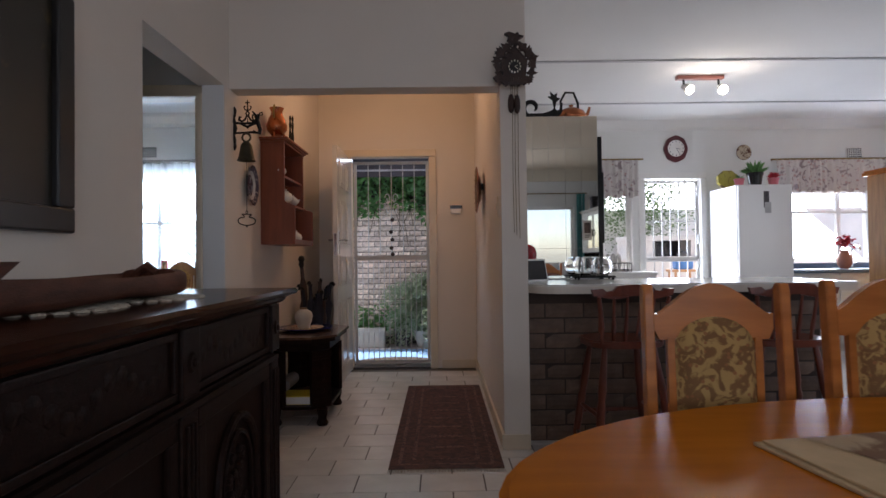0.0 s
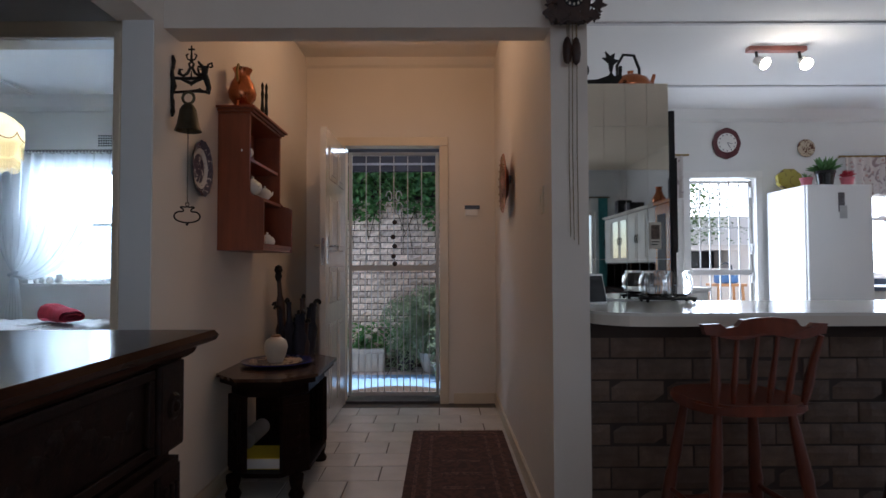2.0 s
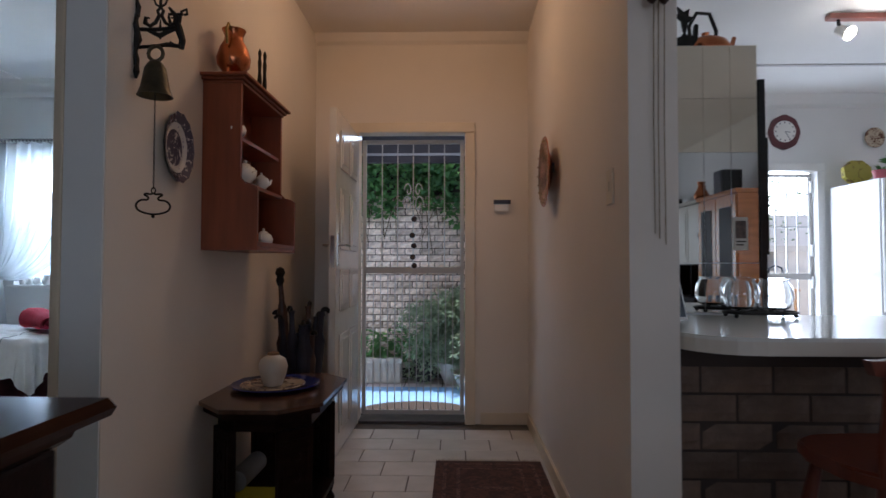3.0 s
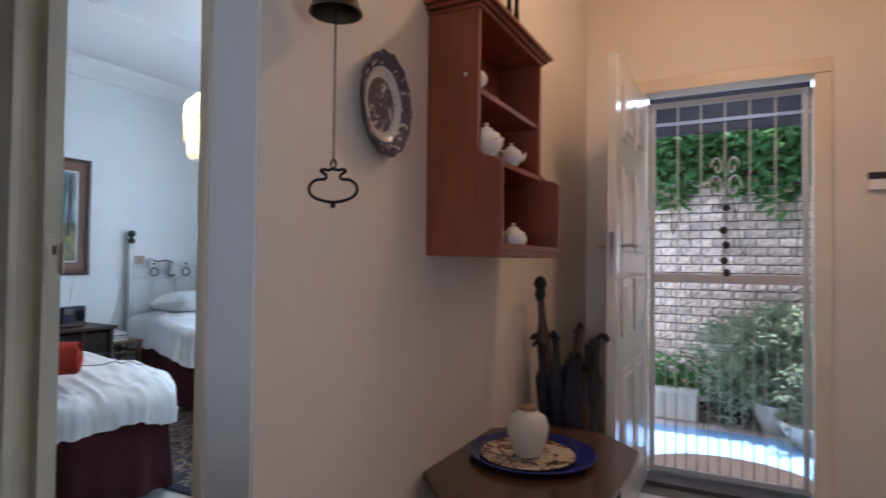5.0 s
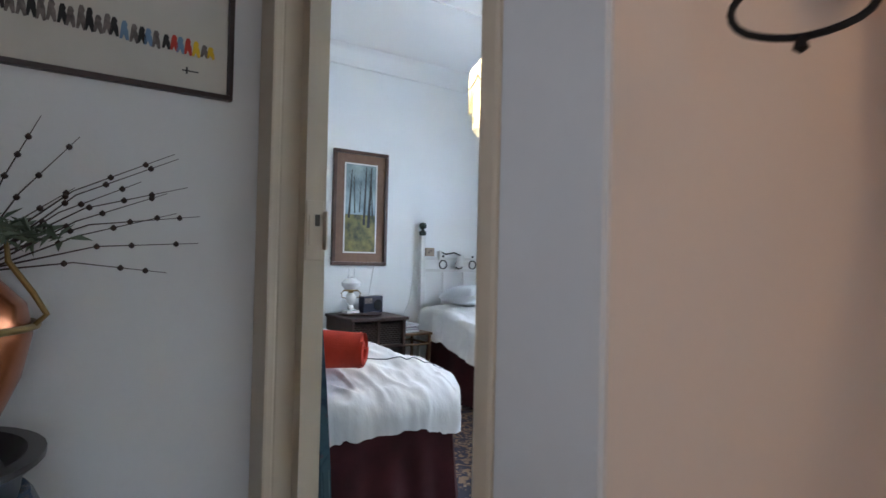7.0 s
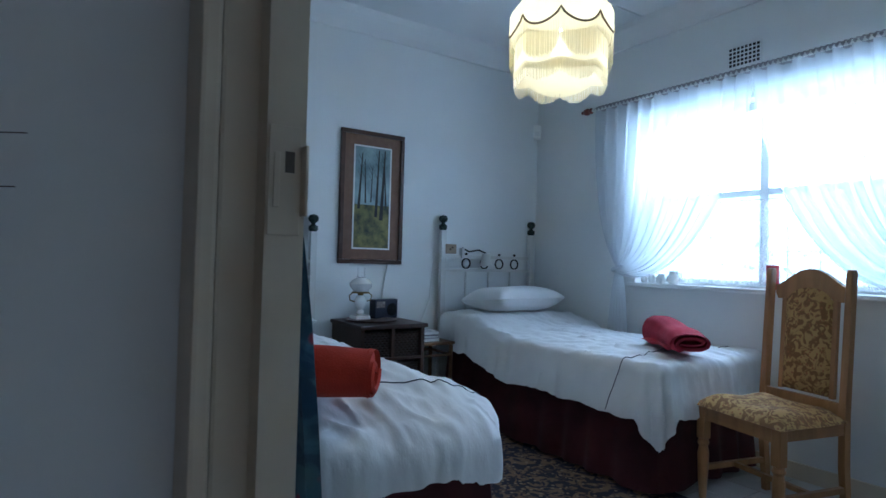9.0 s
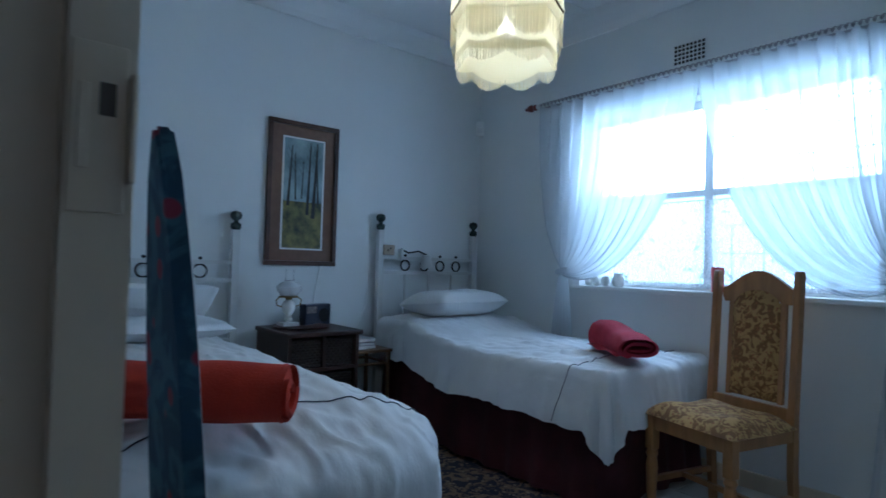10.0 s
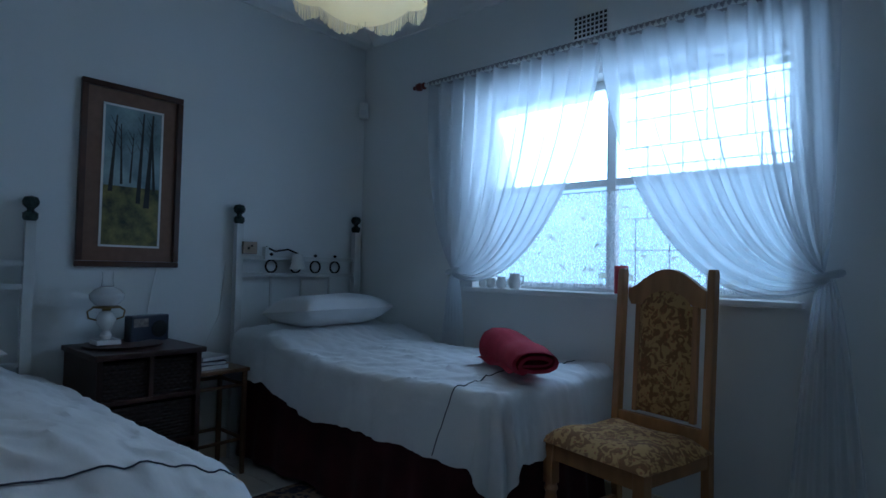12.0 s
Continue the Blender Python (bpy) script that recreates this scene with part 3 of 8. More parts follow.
tube(bm, [(0.03, -0.045, 1.910), (0.03, -0.02, 1.900), (0.03, 0.0, 1.892), (0.03, 0.02, 1.902), (0.03, 0.055, 1.912)], [0.003, 0.007, 0.009, 0.007, 0.003])
tube(bm, [(0.03, 0.0, 1.894), (0.03, 0.0, 1.880)], [0.006, 0.002])
tube(bm, [(0.02, -0.075, 1.858), (0.035, 0.0, 1.857), (0.04, 0.030, 1.858), (0.04, 0.074, 1.852)], [0.006, 0.006, 0.008, 0.006])
tube(bm, [(0.03, 0.025, 1.858), (0.03, 0.036, 1.868), (0.03, 0.048, 1.862)], [0.003, 0.006, 0.003])
tube(bm, [(0.03, 0.069, 1.848), (0.03, 0.074, 1.875), (0.03, 0.064, 1.905), (0.03, 0.056, 1.930), (0.03, 0.056, 1.950), (0.03, 0.028, 1.985)], [0.010, 0.011, 0.013, 0.012, 0.010, 0.004])
tube(bm, [(0.03, 0.064, 1.935), (0.03, 0.070, 1.972), (0.03, 0.086, 1.978), (0.03, 0.088, 1.962), (0.03, 0.078, 1.960)], 0.0045)
tube(bm, [(0.03, 0.034, 1.930), (0.03, 0.028, 1.952), (0.03, 0.028, 1.962), (0.03, 0.074, 1.962)], 0.005)
for sgn in (1, -1):
    tube(bm, [(0.03, 0, 1.985), (0.03, sgn * 0.010, 1.974), (0.03, sgn * 0.004, 1.958), (0.03, sgn * 0.016, 1.935), (0.03, sgn * 0.034, 1.924), (0.03, sgn * 0.050, 1.934), (0.03, sgn * 0.048, 1.952), (0.03, sgn * 0.036, 1.950)], [0.004, 0.005, 0.006, 0.006, 0.006, 0.008, 0.006, 0.003])
    tube(bm, [(0.03, 0, 1.986), (0.03, sgn * 0.016, 1.996), (0.03, sgn * 0.022, 2.012), (0.03, sgn * 0.013, 2.016)], 0.0035)
tube(bm, [(0.03, 0, 1.98), (0.03, 0, 2.02), (0.03, 0, 2.052)], [0.006, 0.004, 0.003])
tube(bm, [(0.03, -0.013, 2.036), (0.03, 0.013, 2.036)], 0.004)
tube(bm, [(0.03, 0, 1.918), (0.03, 0, 1.945)], [0.004, 0.002])
for z in (1.80, 1.96):
    tube(bm, [(0.03, -0.083, z), (0.03, -0.070, z)], 0.006)
part("bracket", bm, IRON, bell, "black wrought iron bracket")
bm = bmesh.new()
lathe(bm, [(0.002, 0.117), (0.014, 0.115), (0.024, 0.104), (0.033, 0.088), (0.038, 0.058), (0.044, 0.025), (0.051, 0.006), (0.054, 0.0), (0.050, 0.0), (0.040, 0.025), (0.028, 0.08), (0.002, 0.095)], 0.055, 0.0, 1.685, 24)
tube(bm, [(0.055, 0.024 * math.cos(a), 1.823 + 0.024 * math.sin(a)) for a in [k * 0.524 for k in range(12)]], 0.006, 8, True)
part("bell_body", bm, BRONZE, bell, "cast bronze bell", True)
bm = bmesh.new()
for k in range(33):
    z, w = 1.69 - k * 0.0094, 0.003
    if k % 2:
        tube(bm, [(0.055 - w, 0, z), (0.055, 0, z + 0.007), (0.055 + w, 0, z), (0.055, 0, z - 0.007)], 0.0011, 4, True)
    else:
        tube(bm, [(0.055, -w, z), (0.055, 0, z + 0.007), (0.055, w, z), (0.055, 0, z - 0.007)], 0.0011, 4, True)
part("chain", bm, IRON, bell, "thin link chain")
bm = bmesh.new()
def rounded(pts, times=2):
    for _ in range(times):
        pts = [q for a, b in zip(pts, pts[1:] + pts[:1]) for q in (Vector(a).lerp(Vector(b), 0.25), Vector(a).lerp(Vector(b), 0.75))]
    return pts


half = [(-0.022, 0.003), (-0.042, 0.011), (-0.050, 0.024), (-0.047, 0.036), (-0.036, 0.045), (-0.026, 0.046), (-0.017, 0.046), (-0.013, 0.052), (-0.019, 0.059), (-0.027, 0.062), (-0.022, 0.067), (-0.008, 0.064)]
ring = [(0.0, 0.0)] + half + [(0.0, 0.068)] + [(-y, z) for y, z in half[::-1]]
tube(bm, rounded([(0.055 - 0.42 * y, 0.90 * y, 1.305 + z) for y, z in ring], 1), 0.0032, 8, True)
lathe(bm, [(0.001, -0.004), (0.006, 0.0), (0.004, 0.008), (0.001, 0.01)], 0.055, 0, 1.297, 8)
tube(bm, [(0.055, 0.007 * math.cos(a), 1.382 + 0.009 * math.sin(a)) for a in [k * 0.785 for k in range(8)]], 0.002, 6, True)
part("pull_ring", bm, IRON, bell, "curled iron pull handle")

# oval blue printed plate
plate = thing("oval_plate", "oval blue and white printed china platter on the wall", "plate", pose(LEFT + 0.004, 3.612, 1.584))
bm = bmesh.new()
ry, rz = 0.110, 0.129


def oval_point(u, v):
    a = 2 * math.pi * u
    scal = 1 + (0.025 * math.cos(a * 14) if v > 0.9 else 0)
    return (0.010 + 0.022 * max(0, (v - 0.62) / 0.38) ** 0.7, ry * v * scal * math.cos(a), rz * v * scal * math.sin(a))


WILLOW_DENSE = printed("blue_china_border", (0.50, 0.49, 0.50), (0.055, 0.05, 0.085), 60, 0.60)
disc_grid(bm, lambda u, v: (oval_point(u, max(v, 0.02))[0] - 0.007, *oval_point(u, max(v, 0.02))[1:]), 42, 8, True)
part("back", bm, CHINA, plate, "plain white back", True)
for name, a, b, material, note in (("centre", 0.02, 0.52, WILLOW_DENSE, "blue printed scene"), ("ring", 0.52, 0.72, WILLOW, "pale ring"), ("border", 0.72, 1.0, WILLOW_DENSE, "blue leafy border")):
    part(name, disc_grid(bmesh.new(), lambda u, v: oval_point(u, a + (b - a) * v), 42, 4, True), material, plate, note, True)

# red wall shelf
shelf = thing("wall_shelf", "red-stained wooden wall shelf with stepped open shelves", "wall shelf", pose(LEFT, 3.868, 1.215))
W, D1, D2, HH = 0.55, 0.160, 0.232, 0.69
side = [(0, 0), (D2, 0), (D2, 0.255), (D2 - 0.02, 0.268), (D2 - 0.05, 0.275), (D1, 0.30), (D1, HH), (0, HH)]
for y in (0, W - 0.018):
    part("side_panel", outline(bmesh.new(), side, 0.018, "xz", y), REDWOOD, shelf)
part("back_panel", slab(0.0, 0.008, 0.018, W - 0.018, 0.0, HH), REDWOOD, shelf)
for z, d in ((0.0, D2 - 0.004), (0.27, D1 + 0.01), (0.46, D1 - 0.01)):
    part("shelf_board", slab(0.008, d, 0.018, W - 0.018, z + 0.001, z + 0.017), REDWOOD, shelf)
bm = bmesh.new()
for k, o in enumerate((0.006, 0.018, 0.034)):
    box(bm, -0.0, D1 + o, -o, W + o, HH + 0.013 * k, HH + 0.013 * (k + 1) - 0.0005, 0.003)
part("cornice", bm, REDWOOD, shelf, "stepped cornice top")
part("front_lip", slab(D2 - 0.012, D2, 0.018, W - 0.018, 0.018, 0.035), REDWOOD, shelf)


def teapot(x, y, z, s, material, label, turn=0):
    th = thing("teapot", label, "teapot", pose(x, y, z, 0, 0, turn), "china on the wall shelf")
    part("body", lathe(bmesh.new(), [(0.02 * s, 0), (0.024 * s, 0.004 * s), (0.038 * s, 0.02 * s), (0.042 * s, 0.036 * s), (0.034 * s, 0.056 * s), (0.02 * s, 0.064 * s), (0.004 * s, 0.066 * s)], seg=18), material, th, "", True)
    part("lid", lathe(bmesh.new(), [(0.021 * s, 0.062 * s), (0.016 * s, 0.07 * s), (0.005 * s, 0.074 * s), (0.007 * s, 0.082 * s), (0.001, 0.086 * s)], seg=14), material, th, "", True)
    part("spout", tube(bmesh.new(), [(0.034 * s, 0, 0.025 * s), (0.055 * s, 0, 0.035 * s), (0.066 * s, 0, 0.056 * s)], [0.011 * s, 0.008 * s, 0.005 * s], 8), material, th, "", True)
    part("handle", tube(bmesh.new(), [(-0.034 * s, 0, 0.05 * s), (-0.056 * s, 0, 0.054 * s), (-0.066 * s, 0, 0.036 * s), (-0.056 * s, 0, 0.018 * s), (-0.038 * s, 0, 0.018 * s)], 0.005 * s, 7), material, th, "", True)
    return th


SX, SY, SZ = LEFT, 3.85, 1.215
teapot(SX + 0.19, SY + 0.22, SZ + 0.0175, 1.0, CHINA, "small white china teapot", 100)
teapot(SX + 0.15, SY + 0.10, SZ + 0.2875, 1.15, SPOTTED, "round spotted cream china teapot", 75)
teapot(SX + 0.15, SY + 0.30, SZ + 0.2875, 0.9, CHINA, "white china teapot with a square handle", 60)
teapot(SX + 0.13, SY + 0.07, SZ + 0.4775, 0.8, CHINA, "small plain white teapot", 80)
cup = thing("china_cup", "small white china cup", "cup", pose(SX + 0.17, SY + 0.10, SZ + 0.0175), "china on the wall shelf")
part("bowl", lathe(bmesh.new(), [(0.014, 0), (0.024, 0.01), (0.028, 0.045), (0.026, 0.045), (0.02, 0.012), (0.002, 0.01)], seg=16), CHINA, cup, "", True)

jug = thing("copper_jug", "polished copper three-legged jug", "jug", pose(SX + 0.082, SY + 0.13, SZ + HH + 0.0395) @ Matrix.Scale(1.20, 4))
part("body", lathe(bmesh.new(), [(0.008, 0.03), (0.035, 0.032), (0.056, 0.06), (0.060, 0.085), (0.048, 0.125), (0.034, 0.15), (0.032, 0.168), (0.042, 0.19), (0.038, 0.19), (0.027, 0.168), (0.03, 0.12), (0.004, 0.06)], seg=24), COPPER, jug, "", True)
for k in range(3):
    a = 2.1 * k + 0.4
    part("leg", tube(bmesh.new(), [(0.034 * math.cos(a), 0.034 * math.sin(a), 0.045), (0.046 * math.cos(a), 0.046 * math.sin(a), 0.02), (0.042 * math.cos(a), 0.042 * math.sin(a), 0.0), ], [0.009, 0.006, 0.009], 8), COPPER, jug, "", True)
part("handle", tube(bmesh.new(), [(0, -0.035, 0.18), (0, -0.05, 0.195), (0, -0.066, 0.17), (0, -0.06, 0.12)], 0.005), BRASS, jug, "thin brass handle", True)
for dy, dz in ((0.36, 0.235), (0.43, 0.25)):
    st = tagged(part("carved_figure", lathe(bmesh.new(), [(0.010, 0), (0.008, 0.02), (0.011, dz * 0.35), (0.007, dz * 0.55), (0.010, dz * 0.72), (0.006, dz * 0.8), (0.009, dz * 0.92), (0.002, dz)], seg=12), IRON, smooth=True), "slender black carved wooden figurine", "figurine", "figures on the shelf")
    st.location = (SX + 0.115, SY + dy, SZ + HH + 0.0395)

# octagonal side table
TABLETOP = mat("polished_brown_top", (0.085, 0.045, 0.028), 0.2, vary=0.3, scale=7, stretch=(6, 1, 6))
st = thing("side_table", "dark carved octagonal wooden side table", "side table", pose(-0.958, 4.11, 0))


def octo(hx, hy, cut):
    return [(-hx + cut, -hy), (hx - cut, -hy), (hx, -hy + cut), (hx, hy - cut), (hx - cut, hy), (-hx + cut, hy), (-hx, hy - cut), (-hx, -hy + cut)]


bm = bmesh.new()
outline(bm, octo(0.255, 0.385, 0.14), 0.016, "xy", 0.584)
part("tabletop", bm, TABLETOP, st, "glossy dark octagonal top")
part("top_moulding", outline(bmesh.new(), octo(0.24, 0.37, 0.134), 0.0265, "xy", 0.5572), DARKWOOD, st)
part("apron", outline(bmesh.new(), octo(0.195, 0.31, 0.115), 0.06, "xy", 0.4968), DARKWOOD, st)
part("lower_shelf", outline(bmesh.new(), octo(0.205, 0.32, 0.118), 0.022, "xy", 0.11), DARKWOOD, st)
for sx in (-1, 1):
    for sy in (-1, 1):
        leg = part("leg", box(bmesh.new(), -0.075, 0.075, -0.016, 0.016, 0.133, 0.4965, 0.004), DARKWOOD, st, "flat carved panel leg")
        leg.matrix_local = pose(sx * 0.142, sy * 0.257, 0, 0, 0, 45 if sx * sy < 0 else -45)
        bm = bmesh.new()
        for z in (0.16, 0.44):
            box(bm, -0.06, 0.06, -0.020, 0.020, z, z + 0.018, 0.003)
        for x in (-0.055, 0.043):
            box(bm, x, x + 0.012, -0.020, 0.020, 0.1785, 0.4395, 0.003)
        for z in (0.23, 0.31, 0.39):
            lathe(bm, [(0.026, -0.019), (0.016, -0.023), (0.016, 0.023), (0.026, 0.019)], 0, 0, z, 10, "y")
        part("carving", bm, DARKWOOD, leg)
        foot = part("foot", lathe(bmesh.new(), [(0.034, 0.0), (0.040, 0.018), (0.026, 0.045), (0.036, 0.085), (0.036, 0.1095)], 0, 0, 0, 12), DARKWOOD, st, "turned foot", True)
        foot.location = (sx * 0.155, sy * 0.27, 0)
tagged(part("blue_plate", lathe(bmesh.new(), [(0.06, 0), (0.13, 0.004), (0.195, 0.018), (0.192, 0.022), (0.13, 0.008), (0.01, 0.006)], -0.985, 4.14, 0.6005, 40), BLUE_GLAZE, smooth=True), "large cobalt blue glazed plate on the side table", "plate")
tagged(part("patterned_plate", lathe(bmesh.new(), [(0.05, 0), (0.10, 0.004), (0.142, 0.014), (0.139, 0.018), (0.095, 0.008), (0.01, 0.007)], -0.985, 4.10, 0.6095, 36), FLORAL_D, smooth=True), "patterned brown and cream plate stacked on a blue plate", "plate")
jar = thing("ginger_jar", "plain cream ceramic ginger jar on stacked plates", "jar", pose(-0.985, 4.10, 0.618))
part("body", lathe(bmesh.new(), [(0.036, 0), (0.040, 0.004), (0.057, 0.05), (0.064, 0.085), (0.055, 0.115), (0.034, 0.13), (0.026, 0.135), (0.003, 0.135)], seg=26), mat("cream_ceramic", (0.62, 0.56, 0.46), 0.3, vary=0.1, scale=12), jar, "", True)
part("lid", lathe(bmesh.new(), [(0.027, 0.1355), (0.024, 0.146), (0.004, 0.15)], seg=18), mat("cork_lid", (0.25, 0.13, 0.06), 0.8), jar, "brown lid", True)
YEL = mat("yellow_cover", (0.75, 0.58, 0.03), 0.45)
books = thing("phone_book", "yellow covered directory on the lower shelf", "book", pose(-0.97, 3.95, 0.1325))
part("cover", slab(-0.13, 0.10, -0.10, 0.10, 0.0, 0.055), YEL, books)
part("pages", slab(-0.128, 0.098, -0.104, -0.1, 0.004, 0.051), CHINA, books)
tagged(part("paper_roll", lathe(bmesh.new(), [(0.001, 0), (0.045, 0.0), (0.045, 0.26), (0.001, 0.26)], -1.10, 3.98, 0.235, 18, "y"), mat("grey_paper", (0.30, 0.28, 0.25), 0.8), smooth=True), "rolled grey paper resting on the lower shelf", "paper roll").location = (0, 0, -0.0)

# umbrella stand with umbrellas and sticks
us = thing("umbrella_stand", "dark stand filled with folded umbrellas and walking sticks", "umbrella stand", pose(-1.03, 4.72, 0))
part("holder", lathe(bmesh.new(), [(0.10, 0), (0.12, 0.02), (0.12, 0.5), (0.128, 0.52), (0.115, 0.52), (0.108, 0.03), (0.004, 0.025)], seg=20), DARKWOOD, us, "", True)
NAVY = mat("dark_umbrella_cloth", (0.018, 0.019, 0.032), 0.75, vary=0.4, scale=12, bump=0.3)
rr = random.Random(3)
STICK = mat("brown_walking_stick", (0.05, 0.022, 0.014), 0.5, vary=0.4, scale=15)
for k in range(13):
    a = rr.uniform(0, 6.28)
    dx, dy, h, r = 0.075 * math.cos(a), 0.075 * math.sin(a), rr.uniform(0.80, 0.96), rr.uniform(0.024, 0.036)
    if k == 0:
        dx, dy, h, r = -0.075, -0.02, 1.13, 0.026
    b0, t0 = Vector((dx * 0.5, dy * 0.5, 0.04)), Vector((dx * 1.5, dy * 1.4, h - 0.04))
    pt = [b0.lerp(t0, u) for u in (0, 0.3, 0.6, 0.82, 0.87, 0.98, 1)]
    um = part("umbrella", tube(bmesh.new(), pt, [0.005, r * 0.8, r, r * 1.1, r * 0.6, r * 0.5, r * 0.7], 9), NAVY if k % 3 else STICK, us, "", True)
    hook = [t0 + Vector((0.02 * math.cos(a) * (1 - math.cos(q)), 0.02 * math.sin(a) * (1 - math.cos(q)), 0.022 * math.sin(q))) for q in [k2 * 0.5 for k2 in range(7)]]
    part("handle", tube(bmesh.new(), hook, 0.009, 7) if k else lathe(bmesh.new(), [(0.014, -0.05), (0.024, -0.02), (0.018, 0.0), (0.028, 0.02), (0.020, 0.045), (0.002, 0.055)], t0.x, t0.y, t0.z, 12), IRON, um, "", True)

# right-hand wall of the hall
dish = thing("copper_dish", "round beaten copper dish hung on the hall wall", "wall dish", pose(HALL_R - 0.004, 4.63, 1.66))
bm = bmesh.new()
lathe(bm, [(0.004, -0.028), (0.09, -0.03), (0.12, -0.045), (0.185, -0.055), (0.19, -0.05), (0.12, -0.036), (0.09, -0.02), (0.004, -0.018)], 0, 0, 0, 40, "x")
part("bowl", bm, COPPER, dish, "", True)
for k in range(20):
    a = 2 * math.pi * k / 20
    part("stud", lathe(bmesh.new(), [(0.006, -0.058), (0.005, -0.062), (0.001, -0.064)], 0, 0.165 * math.cos(a), 0.165 * math.sin(a), 8, "x"), BRASS, dish, "")
part("hook", slab(-0.022, 0.004, -0.006, 0.006, 0.0, 0.05), IRON, dish)
sw = thing("light_switch", "cream plastic light switch plate", "light switch", pose(HALL_R, 3.5, 1.42))
part("plate", box(bmesh.new(), -0.008, 0, -0.036, 0.036, -0.06, 0.06, 0.003), FRAME, sw)
part("rocker", box(bmesh.new(), -0.013, -0.0085, -0.010, 0.010, -0.018, 0.018, 0.002), FRAME, sw)
al = thing("alarm_keypad", "white alarm keypad with a dark display", "alarm keypad", pose(0.165, FRONT_Y, 1.575))
part("case", box(bmesh.new(), -0.055, 0.05, -0.028, 0, -0.02, 0.055, 0.006), WHITE, al)
part("display", box(bmesh.new(), -0.06, 0.065, -0.034, -0.0285, 0.03, 0.062, 0.003), mat("dark_display", (0.03, 0.015, 0.015), 0.2), al, "dark display strip")
hl = thing("hall_ceiling_light", "flush round ceiling light with a glowing glass", "ceiling light", pose(-0.42, 4.55, HALL_TOP))
part("base", lathe(bmesh.new(), [(0.045, -0.13), (0.05, -0.12), (0.025, -0.10), (0.02, -0.04), (0.06, -0.02), (0.065, 0)], seg=28), BRASS, hl, "", True)
part("glass", lathe(bmesh.new(), [(0.001, -0.26), (0.06, -0.25), (0.105, -0.20), (0.115, -0.15), (0.051, -0.125)], seg=28), glow("warm_lit_glass", (1.0, 0.62, 0.25), 2.2), hl, "glowing glass bowl", True).visible_shadow = False
rug = thing("hall_rug", "worn dark red patterned runner with fringed ends", "rug", pose(0.0, 3.97, 0))
RUG = printed("red_brown_pile", (0.115, 0.052, 0.038), (0.065, 0.032, 0.028), 30, 0.5, 0.95)
bm = bmesh.new()
box(bm, -0.285, 0.325, -0.97, 0.97, 0.0005, 0.008)
part("field", bm, RUG, rug)
RUG2 = printed("pale_red_border", (0.19, 0.10, 0.072), (0.08, 0.042, 0.035), 60, 0.5, 0.95)
bm = bmesh.new()
for a in (0.045, 0.12):
    box(bm, -0.285 + a, -0.285 + a + 0.02, -0.97 + a, 0.97 - a, 0.0082, 0.0092)
    box(bm, 0.325 - a - 0.02, 0.325 - a, -0.97 + a, 0.97 - a, 0.0082, 0.0092)
    box(bm, -0.265 + a, 0.305 - a, -0.97 + a, -0.95 + a, 0.0082, 0.0092)
    box(bm, -0.265 + a, 0.305 - a, 0.95 - a, 0.97 - a, 0.0082, 0.0092)
for k in range(7):
    box(bm, -0.09, 0.13, -0.66 + 0.2 * k, -0.62 + 0.2 * k, 0.0082, 0.009)
part("border", bm, RUG2, rug, "paler red woven border lines")
FRINGE_C = mat("fringe_cotton", (0.34, 0.29, 0.22), 0.9)
for e in (-1, 1):
    bm = bmesh.new()
    for k in range(90):
        x = -0.282 + 0.604 * k / 89
        tube(bm, [(x, e * 0.969, 0.005), (x + rr.uniform(-0.006, 0.006), e * (1.0 + rr.uniform(0, 0.02)), 0.003)], 0.0016, 4)
    part("fringe", bm, FRINGE_C, rug, "pale cotton fringe")

# ---- dining room ----
# carved sideboard against the west wall
sb = thing("sideboard", "dark carved wooden sideboard with a moulded polished top", "sideboard", pose(LEFT, 0, 0))
SBW, Y0, Y1 = 0.585, -0.75, 2.16
TOPWOOD = mat("polished_dark_top", (0.034, 0.0115, 0.006), 0.15, spec=0.022, vary=0.35, scale=6, stretch=(6, 1, 6))
bm = bmesh.new()
edge = [(0.004, 0.945), (SBW + 0.015, 0.945), (SBW + 0.03, 0.955), (SBW + 0.035, 0.965), (SBW + 0.075, 0.98), (SBW + 0.081, 0.99), (SBW + 0.071, 1.0), (0.004, 1.0)]
outline(bm, edge, Y1 - Y0 + 0.11, "xz", Y0 - 0.07)
part("top", bm, TOPWOOD, sb, "polished moulded top")
part("carcass", slab(0.004, SBW - 0.03, Y0, Y1, 0.09, 0.944), DARKWOOD, sb)
part("plinth", box(slab(0.004, SBW + 0.03, Y0 - 0.03, Y1 + 0.03, 0, 0.07), 0.004, SBW + 0.01, Y0 - 0.01, Y1 + 0.01, 0.0705, 0.0895), DARKWOOD, sb)
part("frieze_moulding", box(slab(0.004, SBW + 0.012, Y0 - 0.012, Y1 + 0.012, 0.735, 0.752), 0.004, SBW - 0.005, Y0 - 0.006, Y1 + 0.006, 0.7525, 0.762), DARKWOOD, sb)
bays = 4
bw = (Y1 - Y0) / bays
